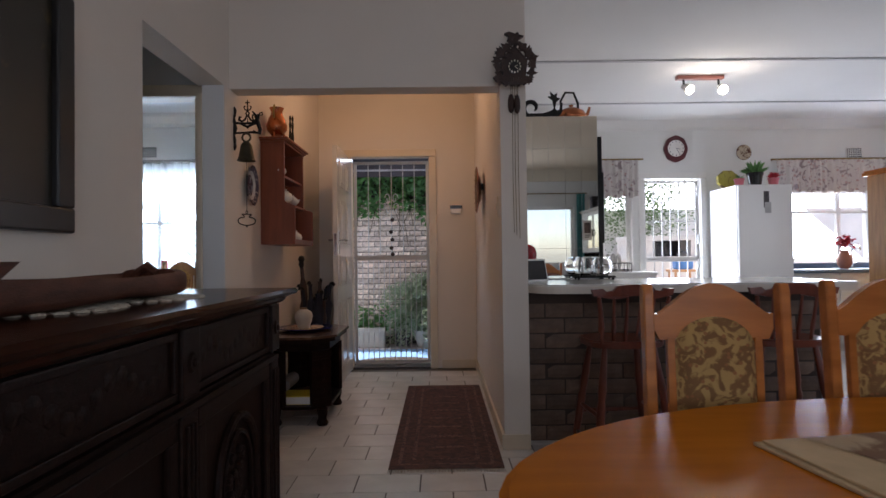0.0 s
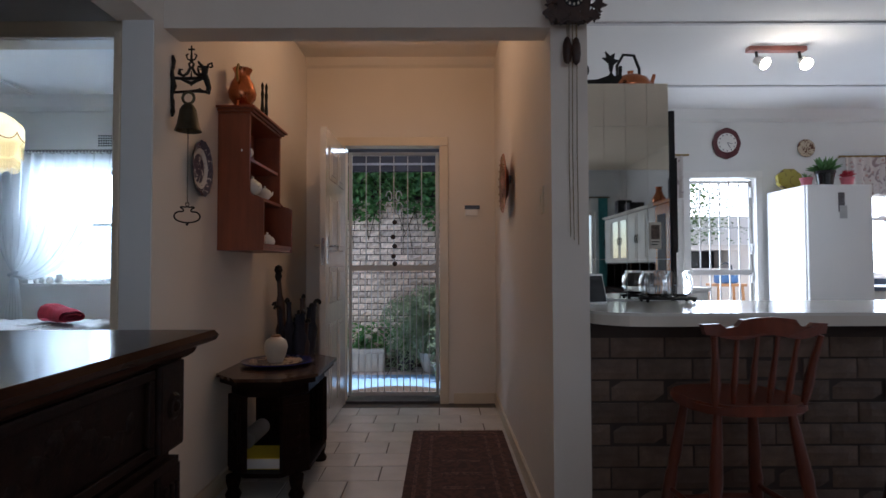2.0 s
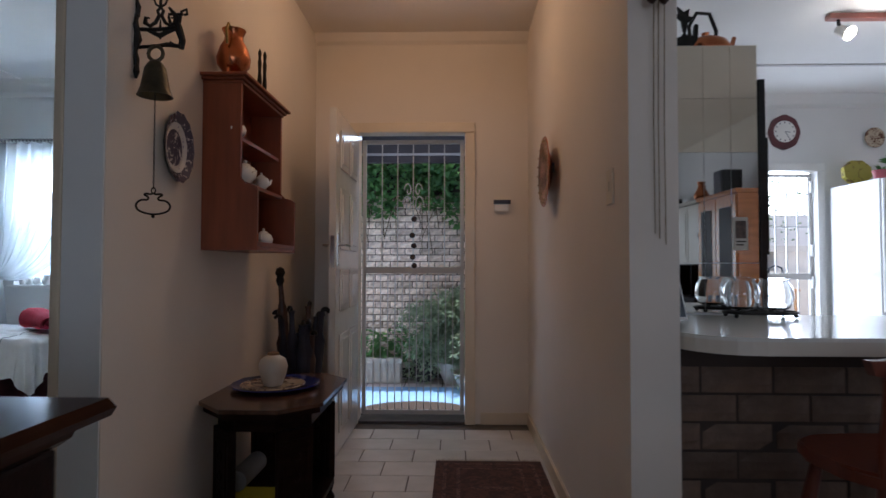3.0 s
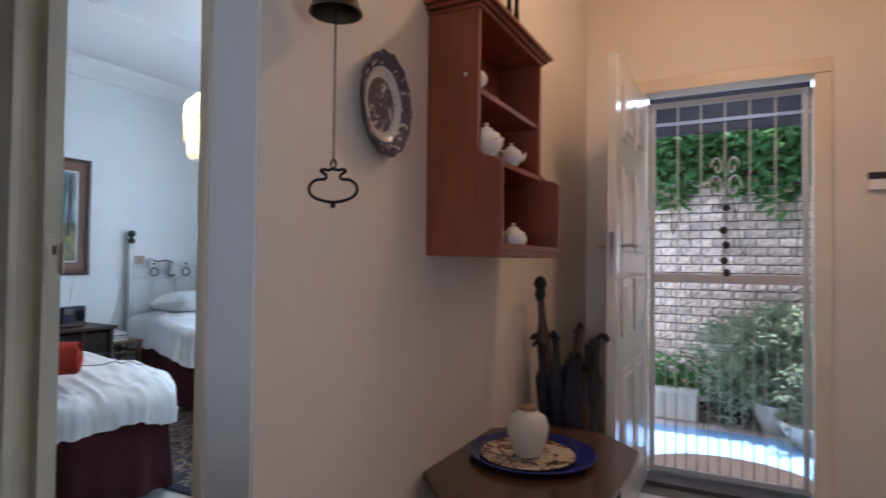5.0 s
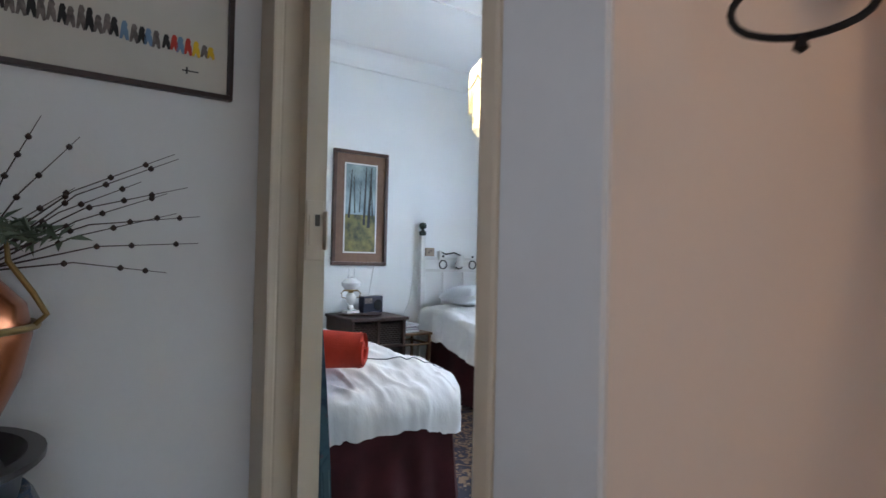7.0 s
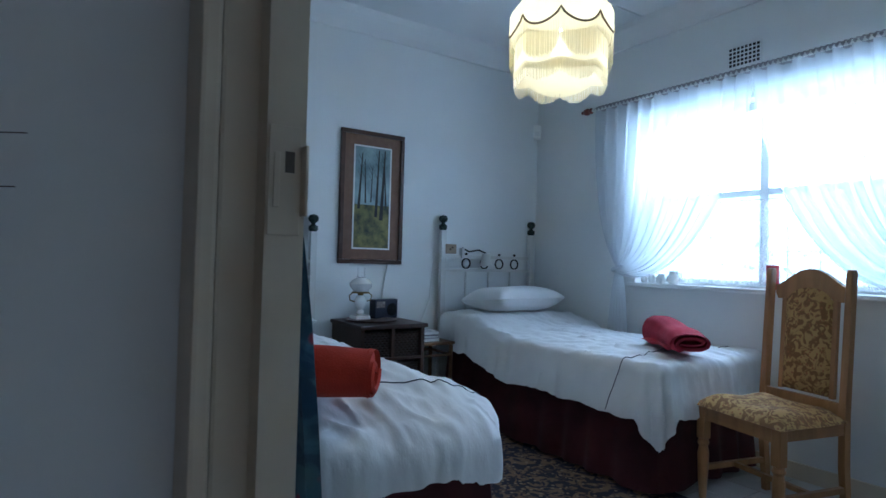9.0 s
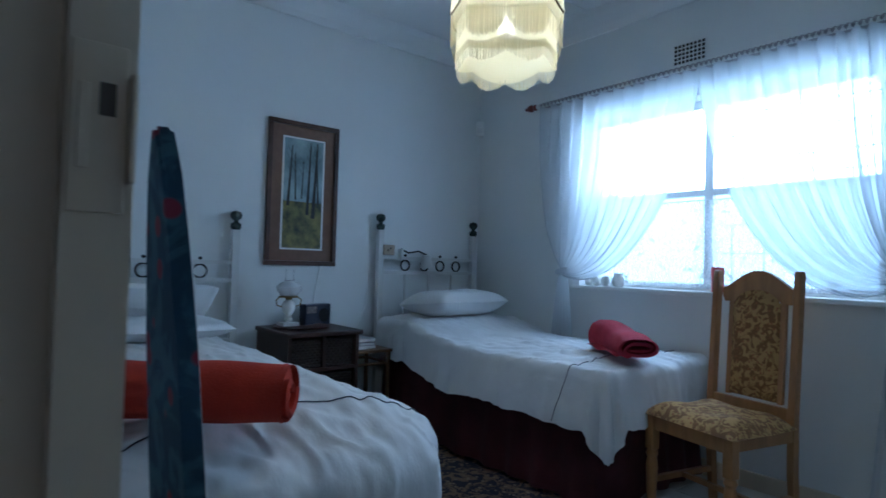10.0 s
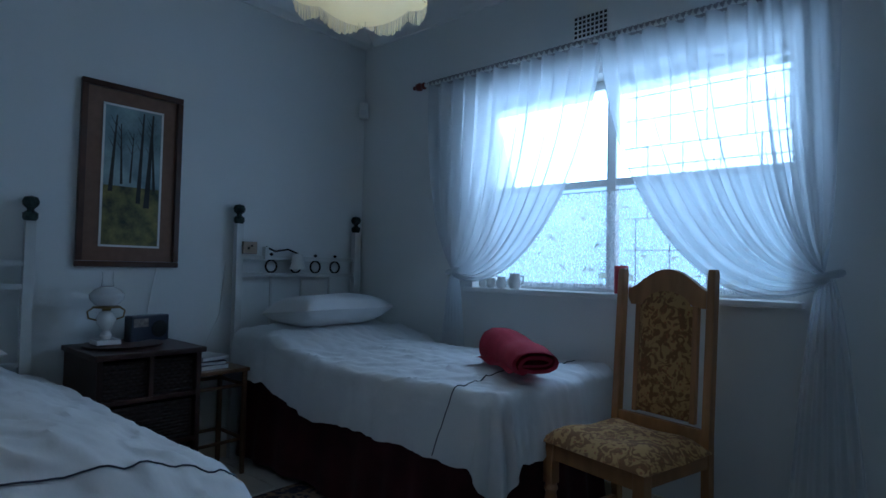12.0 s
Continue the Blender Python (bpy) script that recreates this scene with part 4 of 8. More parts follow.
for k in range(bays + 1):
    y = Y0 + bw * k
    bm = bmesh.new()
    box(bm, SBW - 0.03, SBW + 0.002, y - 0.045, y + 0.045, 0.095, 0.73, 0.006)
    for q in range(3):
        box(bm, SBW + 0.0025, SBW + 0.01, y - 0.03 + 0.022 * q, y - 0.018 + 0.022 * q, 0.14, 0.70, 0.003)
    part("pilaster", bm, DARKWOOD, sb, "fluted carved pilaster")
    bm = bmesh.new()
    box(bm, SBW - 0.03, SBW + 0.006, y - 0.05, y + 0.05, 0.765, 0.94, 0.006)
    lathe(bm, [(0.028, 0.0065), (0.022, 0.013), (0.012, 0.013), (0.008, 0.018), (0.001, 0.02)], SBW, y, 0.852, 14, "x")
    part("frieze_block", bm, DARKWOOD, sb, "carved block")
for k in range(bays):
    y0, y1 = Y0 + bw * k + 0.055, Y0 + bw * (k + 1) - 0.055
    bm = bmesh.new()
    box(bm, SBW - 0.03, SBW - 0.018, y0, y1, 0.10, 0.725)
    dr = part("door", bm, DARKWOOD, sb)
    for a, b, c, d in ((y0, y1, 0.10, 0.15), (y0, y1, 0.675, 0.725), (y0, y0 + 0.05, 0.1505, 0.6745), (y1 - 0.05, y1, 0.1505, 0.6745)):
        part("stile", box(bmesh.new(), SBW - 0.0175, SBW - 0.002, a, b, c, d, 0.005), DARKWOOD, dr)
    bm, yc = bmesh.new(), (y0 + y1) / 2
    arch = [(SBW - 0.01, yc + 0.17 * math.cos(a), 0.42 + 0.20 * math.sin(a)) for a in [math.pi * q / 16 for q in range(17)]]
    tube(bm, [(SBW - 0.01, yc + 0.17, 0.18)] + arch + [(SBW - 0.01, yc - 0.17, 0.18)], 0.014, 8)
    tube(bm, [(SBW - 0.01, yc + 0.125, 0.18)] + [(p[0], yc + (p[1] - yc) * 0.73, 0.42 + (p[2] - 0.42) * 0.75) for p in arch] + [(SBW - 0.01, yc - 0.125, 0.18)], 0.008, 6)
    for q in range(26):
        a, rad = rr.uniform(0, 6.28), rr.uniform(0.01, 0.085)
        lathe(bm, [(0.02, -0.006), (0.016, 0.006), (0.004, 0.011)], SBW - 0.014, yc + rad * math.cos(a), 0.40 + 1.7 * rad * math.sin(a), 7, "x")
    part("carved_arch", bm, DARKWOOD, dr, "carved arch with foliage relief")
    bm = bmesh.new()
    box(bm, SBW - 0.03, SBW - 0.014, y0, y1, 0.77, 0.935)
    for a, b, c, d in ((y0, y1, 0.77, 0.79), (y0, y1, 0.915, 0.935), (y0, y0 + 0.02, 0.7905, 0.9145), (y1 - 0.02, y1, 0.7905, 0.9145)):
        box(bm, SBW - 0.0135, SBW - 0.002, a, b, c, d, 0.004)
    dw = part("drawer", bm, DARKWOOD, sb)
    for q in range(13):
        u = q / 12
        bm = bmesh.new()
        lathe(bm, [(0.030, -0.004), (0.020, 0.001), (0.004, 0.003)], SBW - 0.014, y0 + 0.06 + u * (y1 - y0 - 0.12), 0.852 + 0.028 * math.sin(u * 12.5), 7, "x")
        part("carved_boss", bm, DARKWOOD, dw)
for n, (dx, dy, r) in enumerate(((0.36, 1.62, 0.16), (0.30, 1.28, 0.18))):
    bm = bmesh.new()
    for q in range(28):
        a = 2 * math.pi * q / 28
        lathe(bm, [(0.016, 0), (0.012, 0.004), (0.005, 0.004), (0.004, 0.001)], LEFT + dx + r * math.cos(a), dy + r * math.sin(a), 1.0005, 7)
    for r0, r1 in ((0.97, 0.84), (0.76, 0.66), (0.58, 0.46), (0.36, 0.02)):
        disc_grid(bm, lambda u, v: (LEFT + dx + r * (r0 + (r1 - r0) * v) * math.cos(6.28319 * u), dy + r * (r0 + (r1 - r0) * v) * math.sin(6.28319 * u), 1.0025), 40, 1, True)
    for q in range(40):
        a = 2 * math.pi * q / 40
        tube(bm, [(LEFT + dx + r * t * math.cos(a + (0.5 - t) * 0.3), dy + r * t * math.sin(a + (0.5 - t) * 0.3), 1.0022) for t in (0.3, 0.6, 0.9)], 0.0016, 4)
    tagged(part("doily", bm, mat("cream_crochet", (0.46, 0.40, 0.31), 0.9, vary=0.35, scale=70, bump=0.6, fine=160)), "crocheted cream doily on the sideboard", "doily", "doilies")
boat = thing("carved_wooden_tray", "long dark carved wooden trough with an animal-shaped end", "wooden bowl", pose(LEFT + 0.34, 1.40, 1.004))
BROWN = mat("dull_red_brown_wood", (0.085, 0.028, 0.015), 0.5, spec=0.2, vary=0.4, scale=10, bump=0.3, stretch=(6, 1, 6))


def trough(u, v):
    """A long squared trough, its sides rounded over, with one blunt end."""
    a = 2 * math.pi * v
    c, t = math.cos(a), math.sin(a)
    end = math.sqrt(max(0.02, 1 - max(0, (u - 0.90) / 0.10) ** 2.5))
    hx, hz = (0.092 - 0.010 * math.cos(6.28 * u)) * (0.72 + 0.28 * end), 0.037 * (0.65 + 0.35 * end) + 0.004 * math.sin(9 * u)
    x = hx * math.copysign(abs(c) ** 0.45, c)
    z = 0.040 + hz * math.copysign(abs(t) ** 0.45, t)
    if t > 0.55 and 0.05 < u < 0.86:
        z -= 0.026 * min(1, (t - 0.55) * 6)
    return (x, -0.40 + 0.82 * u, z)


part("trough", disc_grid(bmesh.new(), trough, 40, 40), BROWN, boat, "", True)
part("end_cap", disc_grid(bmesh.new(), lambda u, v: Vector((0, trough(1, 0)[1], 0.040)).lerp(Vector(trough(1, u)), v), 40, 2), BROWN, boat)
part("carved_ear", tube(bmesh.new(), [(-0.03, 0.30, 0.068), (0, 0.305, 0.088), (0.03, 0.30, 0.068)], [0.012, 0.016, 0.012], 8), BROWN, boat, "carved animal ear", True)
part("lid_flap", outline(bmesh.new(), [(-0.40, 0.070), (-0.33, 0.105), (-0.29, 0.105), (-0.34, 0.072)], 0.12, "yz", -0.06), BROWN, boat)

# large dark painting on the west wall
pic = thing("large_painting", "large dark landscape painting in a broad black frame", "painting", pose(LEFT, 1.35, 1.62))
BLACKF = mat("black_frame_lacquer", (0.012, 0.010, 0.009), 0.35, vary=0.3)
bm = bmesh.new()
for a, b, c, d in ((-0.50, 0.50, -0.42, -0.34), (-0.50, 0.50, 0.34, 0.42), (-0.50, -0.42, -0.3395, 0.3395), (0.42, 0.50, -0.3395, 0.3395)):
    box(bm, 0.0, 0.035, a, b, c, d, 0.008)
part("frame", bm, BLACKF, pic)
part("canvas", slab(0.002, 0.012, -0.4195, 0.4195, -0.3395, 0.3395), printed("dim_golden_landscape", (0.020, 0.015, 0.009), (0.09, 0.06, 0.012), 5, 0.36, 0.3), pic, "dark olive and gold landscape")

# oval dining table
TABLEWOOD = mat("orange_gloss_table", (0.52, 0.155, 0.008), 0.24, vary=0.12, scale=4, spec=0.03, fine=45, stretch=(0.7, 6, 6))
tb = thing("dining_table", "glossy orange-varnished oval wooden dining table", "dining table", pose(1.10, 0.82, 0))


def oval(a, b, n=56):
    return [(a * math.cos(2 * math.pi * k / n), b * math.sin(2 * math.pi * k / n)) for k in range(n)]


bm = bmesh.new()
outline(bm, oval(1.005, 0.585), 0.008, "xy", 0.742)
part("tabletop", bm, TABLEWOOD, tb, "glossy oval top")
part("edge_moulding", outline(bmesh.new(), oval(1.02, 0.60), 0.018, "xy", 0.7235), TABLEWOOD, tb)
part("underside", outline(bmesh.new(), oval(1.00, 0.58), 0.01, "xy", 0.713), TABLEWOOD, tb)
part("apron", outline(bmesh.new(), oval(0.82, 0.42), 0.08, "xy", 0.6325), ORANGEWOOD, tb)
for sx in (-0.45, 0.45):
    bm = bmesh.new()
    lathe(bm, [(0.05, 0.06), (0.07, 0.1), (0.05, 0.18), (0.075, 0.36), (0.05, 0.5), (0.07, 0.63)], sx, 0, 0, 18)
    for sy in (1, -1):
        tube(bm, [(sx, 0, 0.12), (sx, sy * 0.2, 0.09), (sx, sy * 0.36, 0.03)], [0.04, 0.035, 0.028], 8)
    part("pedestal", bm, ORANGEWOOD, tb, "turned pedestal with splayed feet", True)
cl = thing("table_runner", "folded cream and brown cloth on the dining table", "table cloth", pose(0.93, 1.00, 0.7502, 0, 0, 8))
CLOTH = mat("cream_linen", (0.62, 0.44, 0.24), 0.9, vary=0.15, scale=12, bump=0.3, fine=220)
bm = bmesh.new()
box(bm, -0.34, 0.5, -0.26, 0.11, 0.0, 0.007, 0.003)
box(bm, -0.33, 0.5, -0.25, 0.10, 0.0072, 0.013, 0.003)
part("lower_fold", bm, CLOTH, cl)
part("upper_fold", disc_grid(bmesh.new(), lambda u, v: (-0.26 + 0.72 * u + 0.04 * math.sin(3 * v), -0.25 + 0.34 * v, 0.0145 + 0.012 * abs(math.sin(u * 5 + v * 4)) * u), 20, 12), printed("brown_leaf_linen", (0.50, 0.35, 0.20), (0.21, 0.105, 0.048), 9, 0.5, 0.9), cl, "brown leaf patterned cloth", True)


def dining_chair(m, top, label, wood, group, seat=0.485, w=0.235):
    """High-backed chair, facing its own -y; seat front at -y."""
    th = thing("dining_chair", label, "chair", m, group)
    low, pw = seat - 0.039, w / 0.235
    for s in (-1, 1):
        x = s * (w - 0.022)
        th_ = 0.016 * pw
        bm = bmesh.new()
        side = [(0.20, 0), (0.235, 0), (0.215, 0.25), (0.215, seat), (0.255, top - 0.02), (0.25, top), (0.222, top), (0.215, top - 0.02), (0.18, seat), (0.18, 0.25)]
        outline(bm, side, 2 * th_, "yz", x - th_)
        bmesh.ops.bevel(bm, geom=list(bm.edges), offset=0.004, segments=1, affect="EDGES")
        part("back_post", bm, wood, th)
        bm = bmesh.new()
        lathe(bm, [(0.014, 0), (0.017, 0.02), (0.022, 0.10), (0.026, 0.22), (0.020, 0.255), (0.027, 0.27), (0.022, 0.285), (0.022, 0.29)], x, -0.19, 0, 14)
        box(bm, x - 0.022, x + 0.022, -0.212, -0.168, 0.29, low - 0.001, 0.004)
        part("front_leg", bm, wood, th, "turned front leg")
        part("stretcher", slab(x - 0.010, x + 0.010, -0.17, 0.20, 0.14, 0.165), wood, th)
        part("side_rail", slab(x - 0.012, x + 0.012, -0.168, 0.178, low - 0.055, low - 0.002), wood, th)
        yb = 0.222
        bm = outline(bmesh.new(), [(s * pw * 0.124, seat + 0.04), (s * pw * 0.146, seat + 0.04), (s * pw * 0.146, top - 0.142), (s * pw * 0.124, top - 0.142)], 0.02, "xz", yb - 0.012)
        for v in bm.verts:
            v.co.y += (v.co.z - seat) * 0.055
        part("back_upright", bm, wood, th)
    part("front_rail", slab(-w + 0.045, w - 0.045, -0.20, -0.18, low - 0.065, low - 0.002), wood, th)
    part("back_rail", slab(-w + 0.041, w - 0.041, 0.185, 0.205, low - 0.055, seat + 0.035), wood, th)
    part("cross_stretcher", slab(-w + 0.035, w - 0.035, -0.01, 0.012, 0.142, 0.163), wood, th)
    n = 24
    crest = []
    for k in range(n + 1):
        u = -1 + 2 * k / n
        crest.append((u * (w - 0.042), top - 0.080 + 0.080 * max(0, math.cos(u * 1.72)) ** 1.15))
    under = []
    for k in range(n + 1):
        u = 1 - 2 * k / n
        z = top - 0.120 if abs(u) > 0.96 else (top - 0.148 if abs(u) > 0.66 else top - 0.165 + 0.062 * math.sqrt(max(0, 1 - (u / 0.66) ** 2)))
        under.append((u * (w - 0.042), z))
    bm = outline(bmesh.new(), crest + under, 0.024, "xz", 0.214)
    for v in bm.verts:
        v.co.y += (v.co.z - seat) * 0.055
    part("crest_rail", bm, wood, th, "arched crest rail")

    def panel(u, v):
        x = (u - 0.5) * 0.246 * pw
        e = min(1, 8 * min(u, 1 - u)) * min(1, 10 * min(v, 1 - v))
        zt = top - 0.178 + 0.092 * math.sqrt(max(0, 1 - ((u - 0.5) * 1.92) ** 2))
        z = seat + 0.045 + v * (zt - seat - 0.047)
        return (x, 0.212 - 0.022 * e + (z - seat) * 0.055, z)
    bm = disc_grid(bmesh.new(), panel, 14, 20)
    disc_grid(bm, lambda u, v: (panel(u, v)[0], 0.236 + (panel(u, v)[2] - seat) * 0.055, panel(u, v)[2]), 2, 2)
    part("back_pad", bm, FLORAL, th, "floral brown tapestry back pad", True)

    def pad(u, v):
        e = (min(1, 6 * min(u, 1 - u)) * min(1, 6 * min(v, 1 - v))) ** 0.5
        flare = 1 + 0.06 * (1 - v)
        return ((u - 0.5) * 2 * (w + 0.004) * flare, -0.225 + 0.41 * v, low + 0.055 * e + 0.008 * math.sin(u * 9) * math.sin(v * 8))
    bm = disc_grid(bmesh.new(), pad, 16, 14)
    disc_grid(bm, lambda u, v: (pad(u, v)[0], pad(u, v)[1], low - 0.0005), 2, 2)
    part("seat_pad", bm, FLORAL, th, "floral brown tapestry seat pad", True)
    return th


dining_chair(pose(0.71, 1.27, 0, 0, 0, -3), 1.03, "orange-varnished high-backed dining chair with floral upholstery at the table", ORANGEWOOD, "chairs round the table", w=0.197)
dining_chair(pose(1.195, 1.27, 0, 0, 0, -2), 1.035, "orange-varnished high-backed dining chair with floral upholstery at the table", ORANGEWOOD, "chairs round the table", w=0.197)

# wall unit on the east side, mirrored in the tall kitchen unit
MIRROR = mat("mirror_glass", (0.86, 0.78, 0.63), 0.03, 1.0, vary=0.02)
UNITW = mat("cream_painted_door", (0.60, 0.56, 0.48), 0.35, vary=0.1, scale=5)
MIRROR_CLEAR = mat("clear_mirror_glass", (0.84, 0.85, 0.83), 0.02, 1.0, vary=0.02)
wu = thing("wall_unit", "dark wooden wall unit with cream doors and open shelves", "wall unit", pose(2.60, 0, 0))
part("base_cabinet", slab(-0.10, 0.345, -2.30, 0.02, 0, 0.80), DARKWOOD, wu)
part("back_panel", slab(0.32, 0.345, -2.30, 0.02, 0.801, 1.88), DARKWOOD, wu)
part("upper_cabinet", slab(0.0, 0.319, -2.30, 0.02, 1.17, 1.88), DARKWOOD, wu)
part("cornice", box(slab(-0.03, 0.345, -2.33, 0.05, 1.881, 1.90), -0.05, 0.345, -2.35, 0.07, 1.9005, 1.915), UNITW, wu, "cream moulded cornice")
for k in range(6):
    y = -2.29 + 0.384 * k
    glazed = k in (1, 2)
    d = part("cabinet_door", slab(-0.018, -0.001, y + 0.004, y + 0.372, 1.18, 1.87), UNITW, wu, "cream panelled door")
    part("door_panel", slab(-0.024, -0.0185, y + 0.06, y + 0.316, 1.25, 1.80), MIRROR if glazed else UNITW, d, "glazed panel" if glazed else "")
    part("handle", tube(bmesh.new(), [(-0.03, y + (0.34 if k % 2 else 0.036), 1.44), (-0.045, y + (0.34 if k % 2 else 0.036), 1.50), (-0.03, y + (0.34 if k % 2 else 0.036), 1.56)], 0.007, 6), IRON, d, "dark drop handle")
    part("upright", slab(0.01, 0.319, y - 0.008, y + 0.008, 0.801, 1.169), DARKWOOD, wu)
    part("base_door", box(bmesh.new(), -0.118, -0.101, y + 0.004, y + 0.372, 0.10, 0.78, 0.004), DARKWOOD, wu)
oc = thing("oak_cabinet", "orange-brown wooden cabinet beside the wall unit", "cabinet", pose(2.52, 0.10, 0))
part("carcass", slab(0, 0.425, 0, 0.86, 0, 1.86), ORANGEWOOD, oc)
part("cornice", slab(-0.03, 0.425, -0.02, 0.89, 1.861, 1.90), ORANGEWOOD, oc)
for y in (0.01, 0.435):
    d = part("cabinet_door", box(bmesh.new(), -0.02, -0.001, y, y + 0.415, 0.10, 1.84, 0.004), ORANGEWOOD, oc)
    part("door_panel", box(bmesh.new(), -0.024, -0.0205, y + 0.08, y + 0.335, 1.0, 1.74, 0.003), DARKWOOD, d, "dark door panel")
for y, h, w in ((-1.75, 0.22, 0.16), (-1.25, 0.13, 0.24), (0.35, 0.27, 0.20)):
    sp = thing("loudspeaker", "black box loudspeaker on top of the wall unit", "loudspeaker", pose(2.72, y, 1.9155 if y < 0 else 1.9005), "boxes on the wall unit")
    part("case", box(bmesh.new(), -0.11, 0.10, -w / 2, w / 2, 0, h, 0.006), BLACKF, sp)
    part("grille", slab(-0.116, -0.1105, -w / 2 + 0.015, w / 2 - 0.015, 0.015, h - 0.015), EAVE, sp)
jug = thing("copper_jug", "polished copper jug on top of the wall unit", "jug", pose(2.68, -0.22, 1.9155))
part("body", lathe(bmesh.new(), [(0.05, 0), (0.08, 0.03), (0.085, 0.07), (0.05, 0.13), (0.035, 0.18), (0.045, 0.22), (0.04, 0.22), (0.03, 0.18), (0.002, 0.15)], seg=22), COPPER, jug, "", True)
part("handle", tube(bmesh.new(), [(0, 0.05, 0.19), (0, 0.10, 0.16), (0, 0.08, 0.07)], 0.007, 7), COPPER, jug, "", True)
tc = thing("teal_curtain", "long gathered teal curtain on the dining room wall", "curtain", pose(2.56, -2.59, 0))
part("cloth", disc_grid(bmesh.new(), lambda u, v: (0.16 * u, 0.022 * math.sin(u * 30) * (1 - 0.4 * v), 0.04 + 2.24 * v), 60, 6), mat("teal_cloth", (0.10, 0.36, 0.36), 0.9, vary=0.15, scale=8, bump=0.2), tc, "", True)
part("rail", tube(bmesh.new(), [(-3.1, 0, 2.29), (0.20, 0, 2.29)], 0.010), BRASS, tc, "brass rail", True)

# ---- breakfast bar ----
BARBRICK = mat("dark_glazed_brown_brick", (0.15, 0.092, 0.060), 0.55, vary=0.35, scale=14, bump=0.4, random_tint=0.25)
BAR_Y = 3.44
BARMORTAR = mat("dark_mortar", (0.060, 0.042, 0.034), 0.95)
BARWALL = setting("bar_wall", slab(0.52, 2.30, BAR_Y + 0.008, BAR_Y + 0.12, 0, 0.895), BARMORTAR, "low dark brick wall under the breakfast bar", "brick wall")
LAMINATE = mat("white_laminate", (0.78, 0.76, 0.70), 0.12, vary=0.03, scale=3)
bar = thing("bar_counter", "glossy white laminate breakfast bar top with a rounded corner", "counter top")
pl = [(0.515 + 0.20 - 0.20 * math.cos(a), 3.20 + 0.20 - 0.20 * math.sin(a)) for a in [math.pi / 2 * k / 8 for k in range(9)]]
part("top", outline(bmesh.new(), pl + [(2.36, 3.20), (2.36, 3.98), (0.515, 3.98)], 0.012, "xy", 0.936), LAMINATE, bar)
part("edge_band", outline(bmesh.new(), [(x + 0.003, y + 0.003) for x, y in pl] + [(2.357, 3.203), (2.357, 3.977), (0.518, 3.977)], 0.040, "xy", 0.8958), mat("cream_edge_band", (0.70, 0.64, 0.55), 0.3, vary=0.05), bar, "cream edge band")

# stools with spindle backs
REDSTOOL = mat("mahogany_stain", (0.155, 0.034, 0.016), 0.33, vary=0.25, scale=7, stretch=(5, 5, 0.7))
BAND = mat("dark_stretcher_wood", (0.035, 0.014, 0.01), 0.4, vary=0.3)


def bar_stool(m):
    """Stool facing +y, its back at -y."""
    th = thing("bar_stool", "mahogany-stained wooden bar stool with a spindle back", "bar stool", m, "stools at the bar")
    sz = 0.635
    bm = bmesh.new()
    outline(bm, [(0.20 * math.copysign(abs(math.cos(a)) ** 0.6, math.cos(a)), 0.18 * math.copysign(abs(math.sin(a)) ** 0.6, math.sin(a))) for a in [2 * math.pi * k / 36 for k in range(36)]], 0.036, "xy", sz)
    bmesh.ops.bevel(bm, geom=[e for e in bm.edges if abs(e.verts[0].co.z - e.verts[1].co.z) < 1e-5], offset=0.008, segments=2, affect="EDGES")
    part("seat", bm, REDSTOOL, th, "", True)
    feet = []
    for sx in (-1, 1):
        for sy in (-1, 1):
            a, b = Vector((sx * 0.13, sy * 0.11, sz)), Vector((sx * 0.21, sy * 0.20, 0.0))
            part("leg", tube(bmesh.new(), [a.lerp(b, u) for u in (0, 0.1, 0.35, 0.42, 0.48, 0.8, 1)], [0.014, 0.017, 0.023, 0.018, 0.024, 0.020, 0.014], 10), REDSTOOL, th, "", True)
            feet.append((a, b))
    def at(i, u):
        return feet[i][0].lerp(feet[i][1], u)
    for i, j, u in ((0, 2, 0.72), (1, 3, 0.62), (0, 1, 0.55), (2, 3, 0.55), (0, 1, 0.8), (2, 3, 0.8)):
        p, q = at(i, u), at(j, u)
        part("stretcher", tube(bmesh.new(), [p, p.lerp(q, 0.5), q], [0.009, 0.013, 0.009], 8), REDSTOOL if u < 0.79 else BAND, th, "", True)
    for k in range(6):
        x = -0.155 + 0.062 * k
        lean = -0.05
        out = 1.18 if k in (0, 5) else 1.12
        r = 0.013 if k in (0, 5) else 0.009
        part("spindle", tube(bmesh.new(), [(x, -0.14, sz + 0.03), (x * 1.04, -0.155, sz + 0.10), (x * 1.08, -0.17, sz + 0.17), (x * out, -0.19, sz + 0.265)], [r * 0.8, r * 1.3, r, r * 0.8], 8), REDSTOOL, th, "", True)
    n = 24
    upper, lower = [], []
    for k in range(n + 1):
        u = -1 + 2 * k / n
        upper.append((u * 0.215, sz + 0.315 + 0.012 * math.cos(u * 3.1) - (0.018 if 0.45 < abs(u) < 0.7 else 0)))
        lower.append((u * 0.205, sz + 0.262 + 0.008 * math.cos(u * 6.2)))
    bm = outline(bmesh.new(), upper + lower[::-1], 0.026, "xz", -0.205)
    for v in bm.verts:
        v.co.y += 0.5 * v.co.x ** 2
    part("crest_rail", bm, REDSTOOL, th, "scrolled crest rail")
    return th


s1 = bar_stool(pose(0.965, 3.06, 0, 0, 0, 4))
copy_thing(s1, pose(1.80, 3.04, 0, 0, 0, -6))

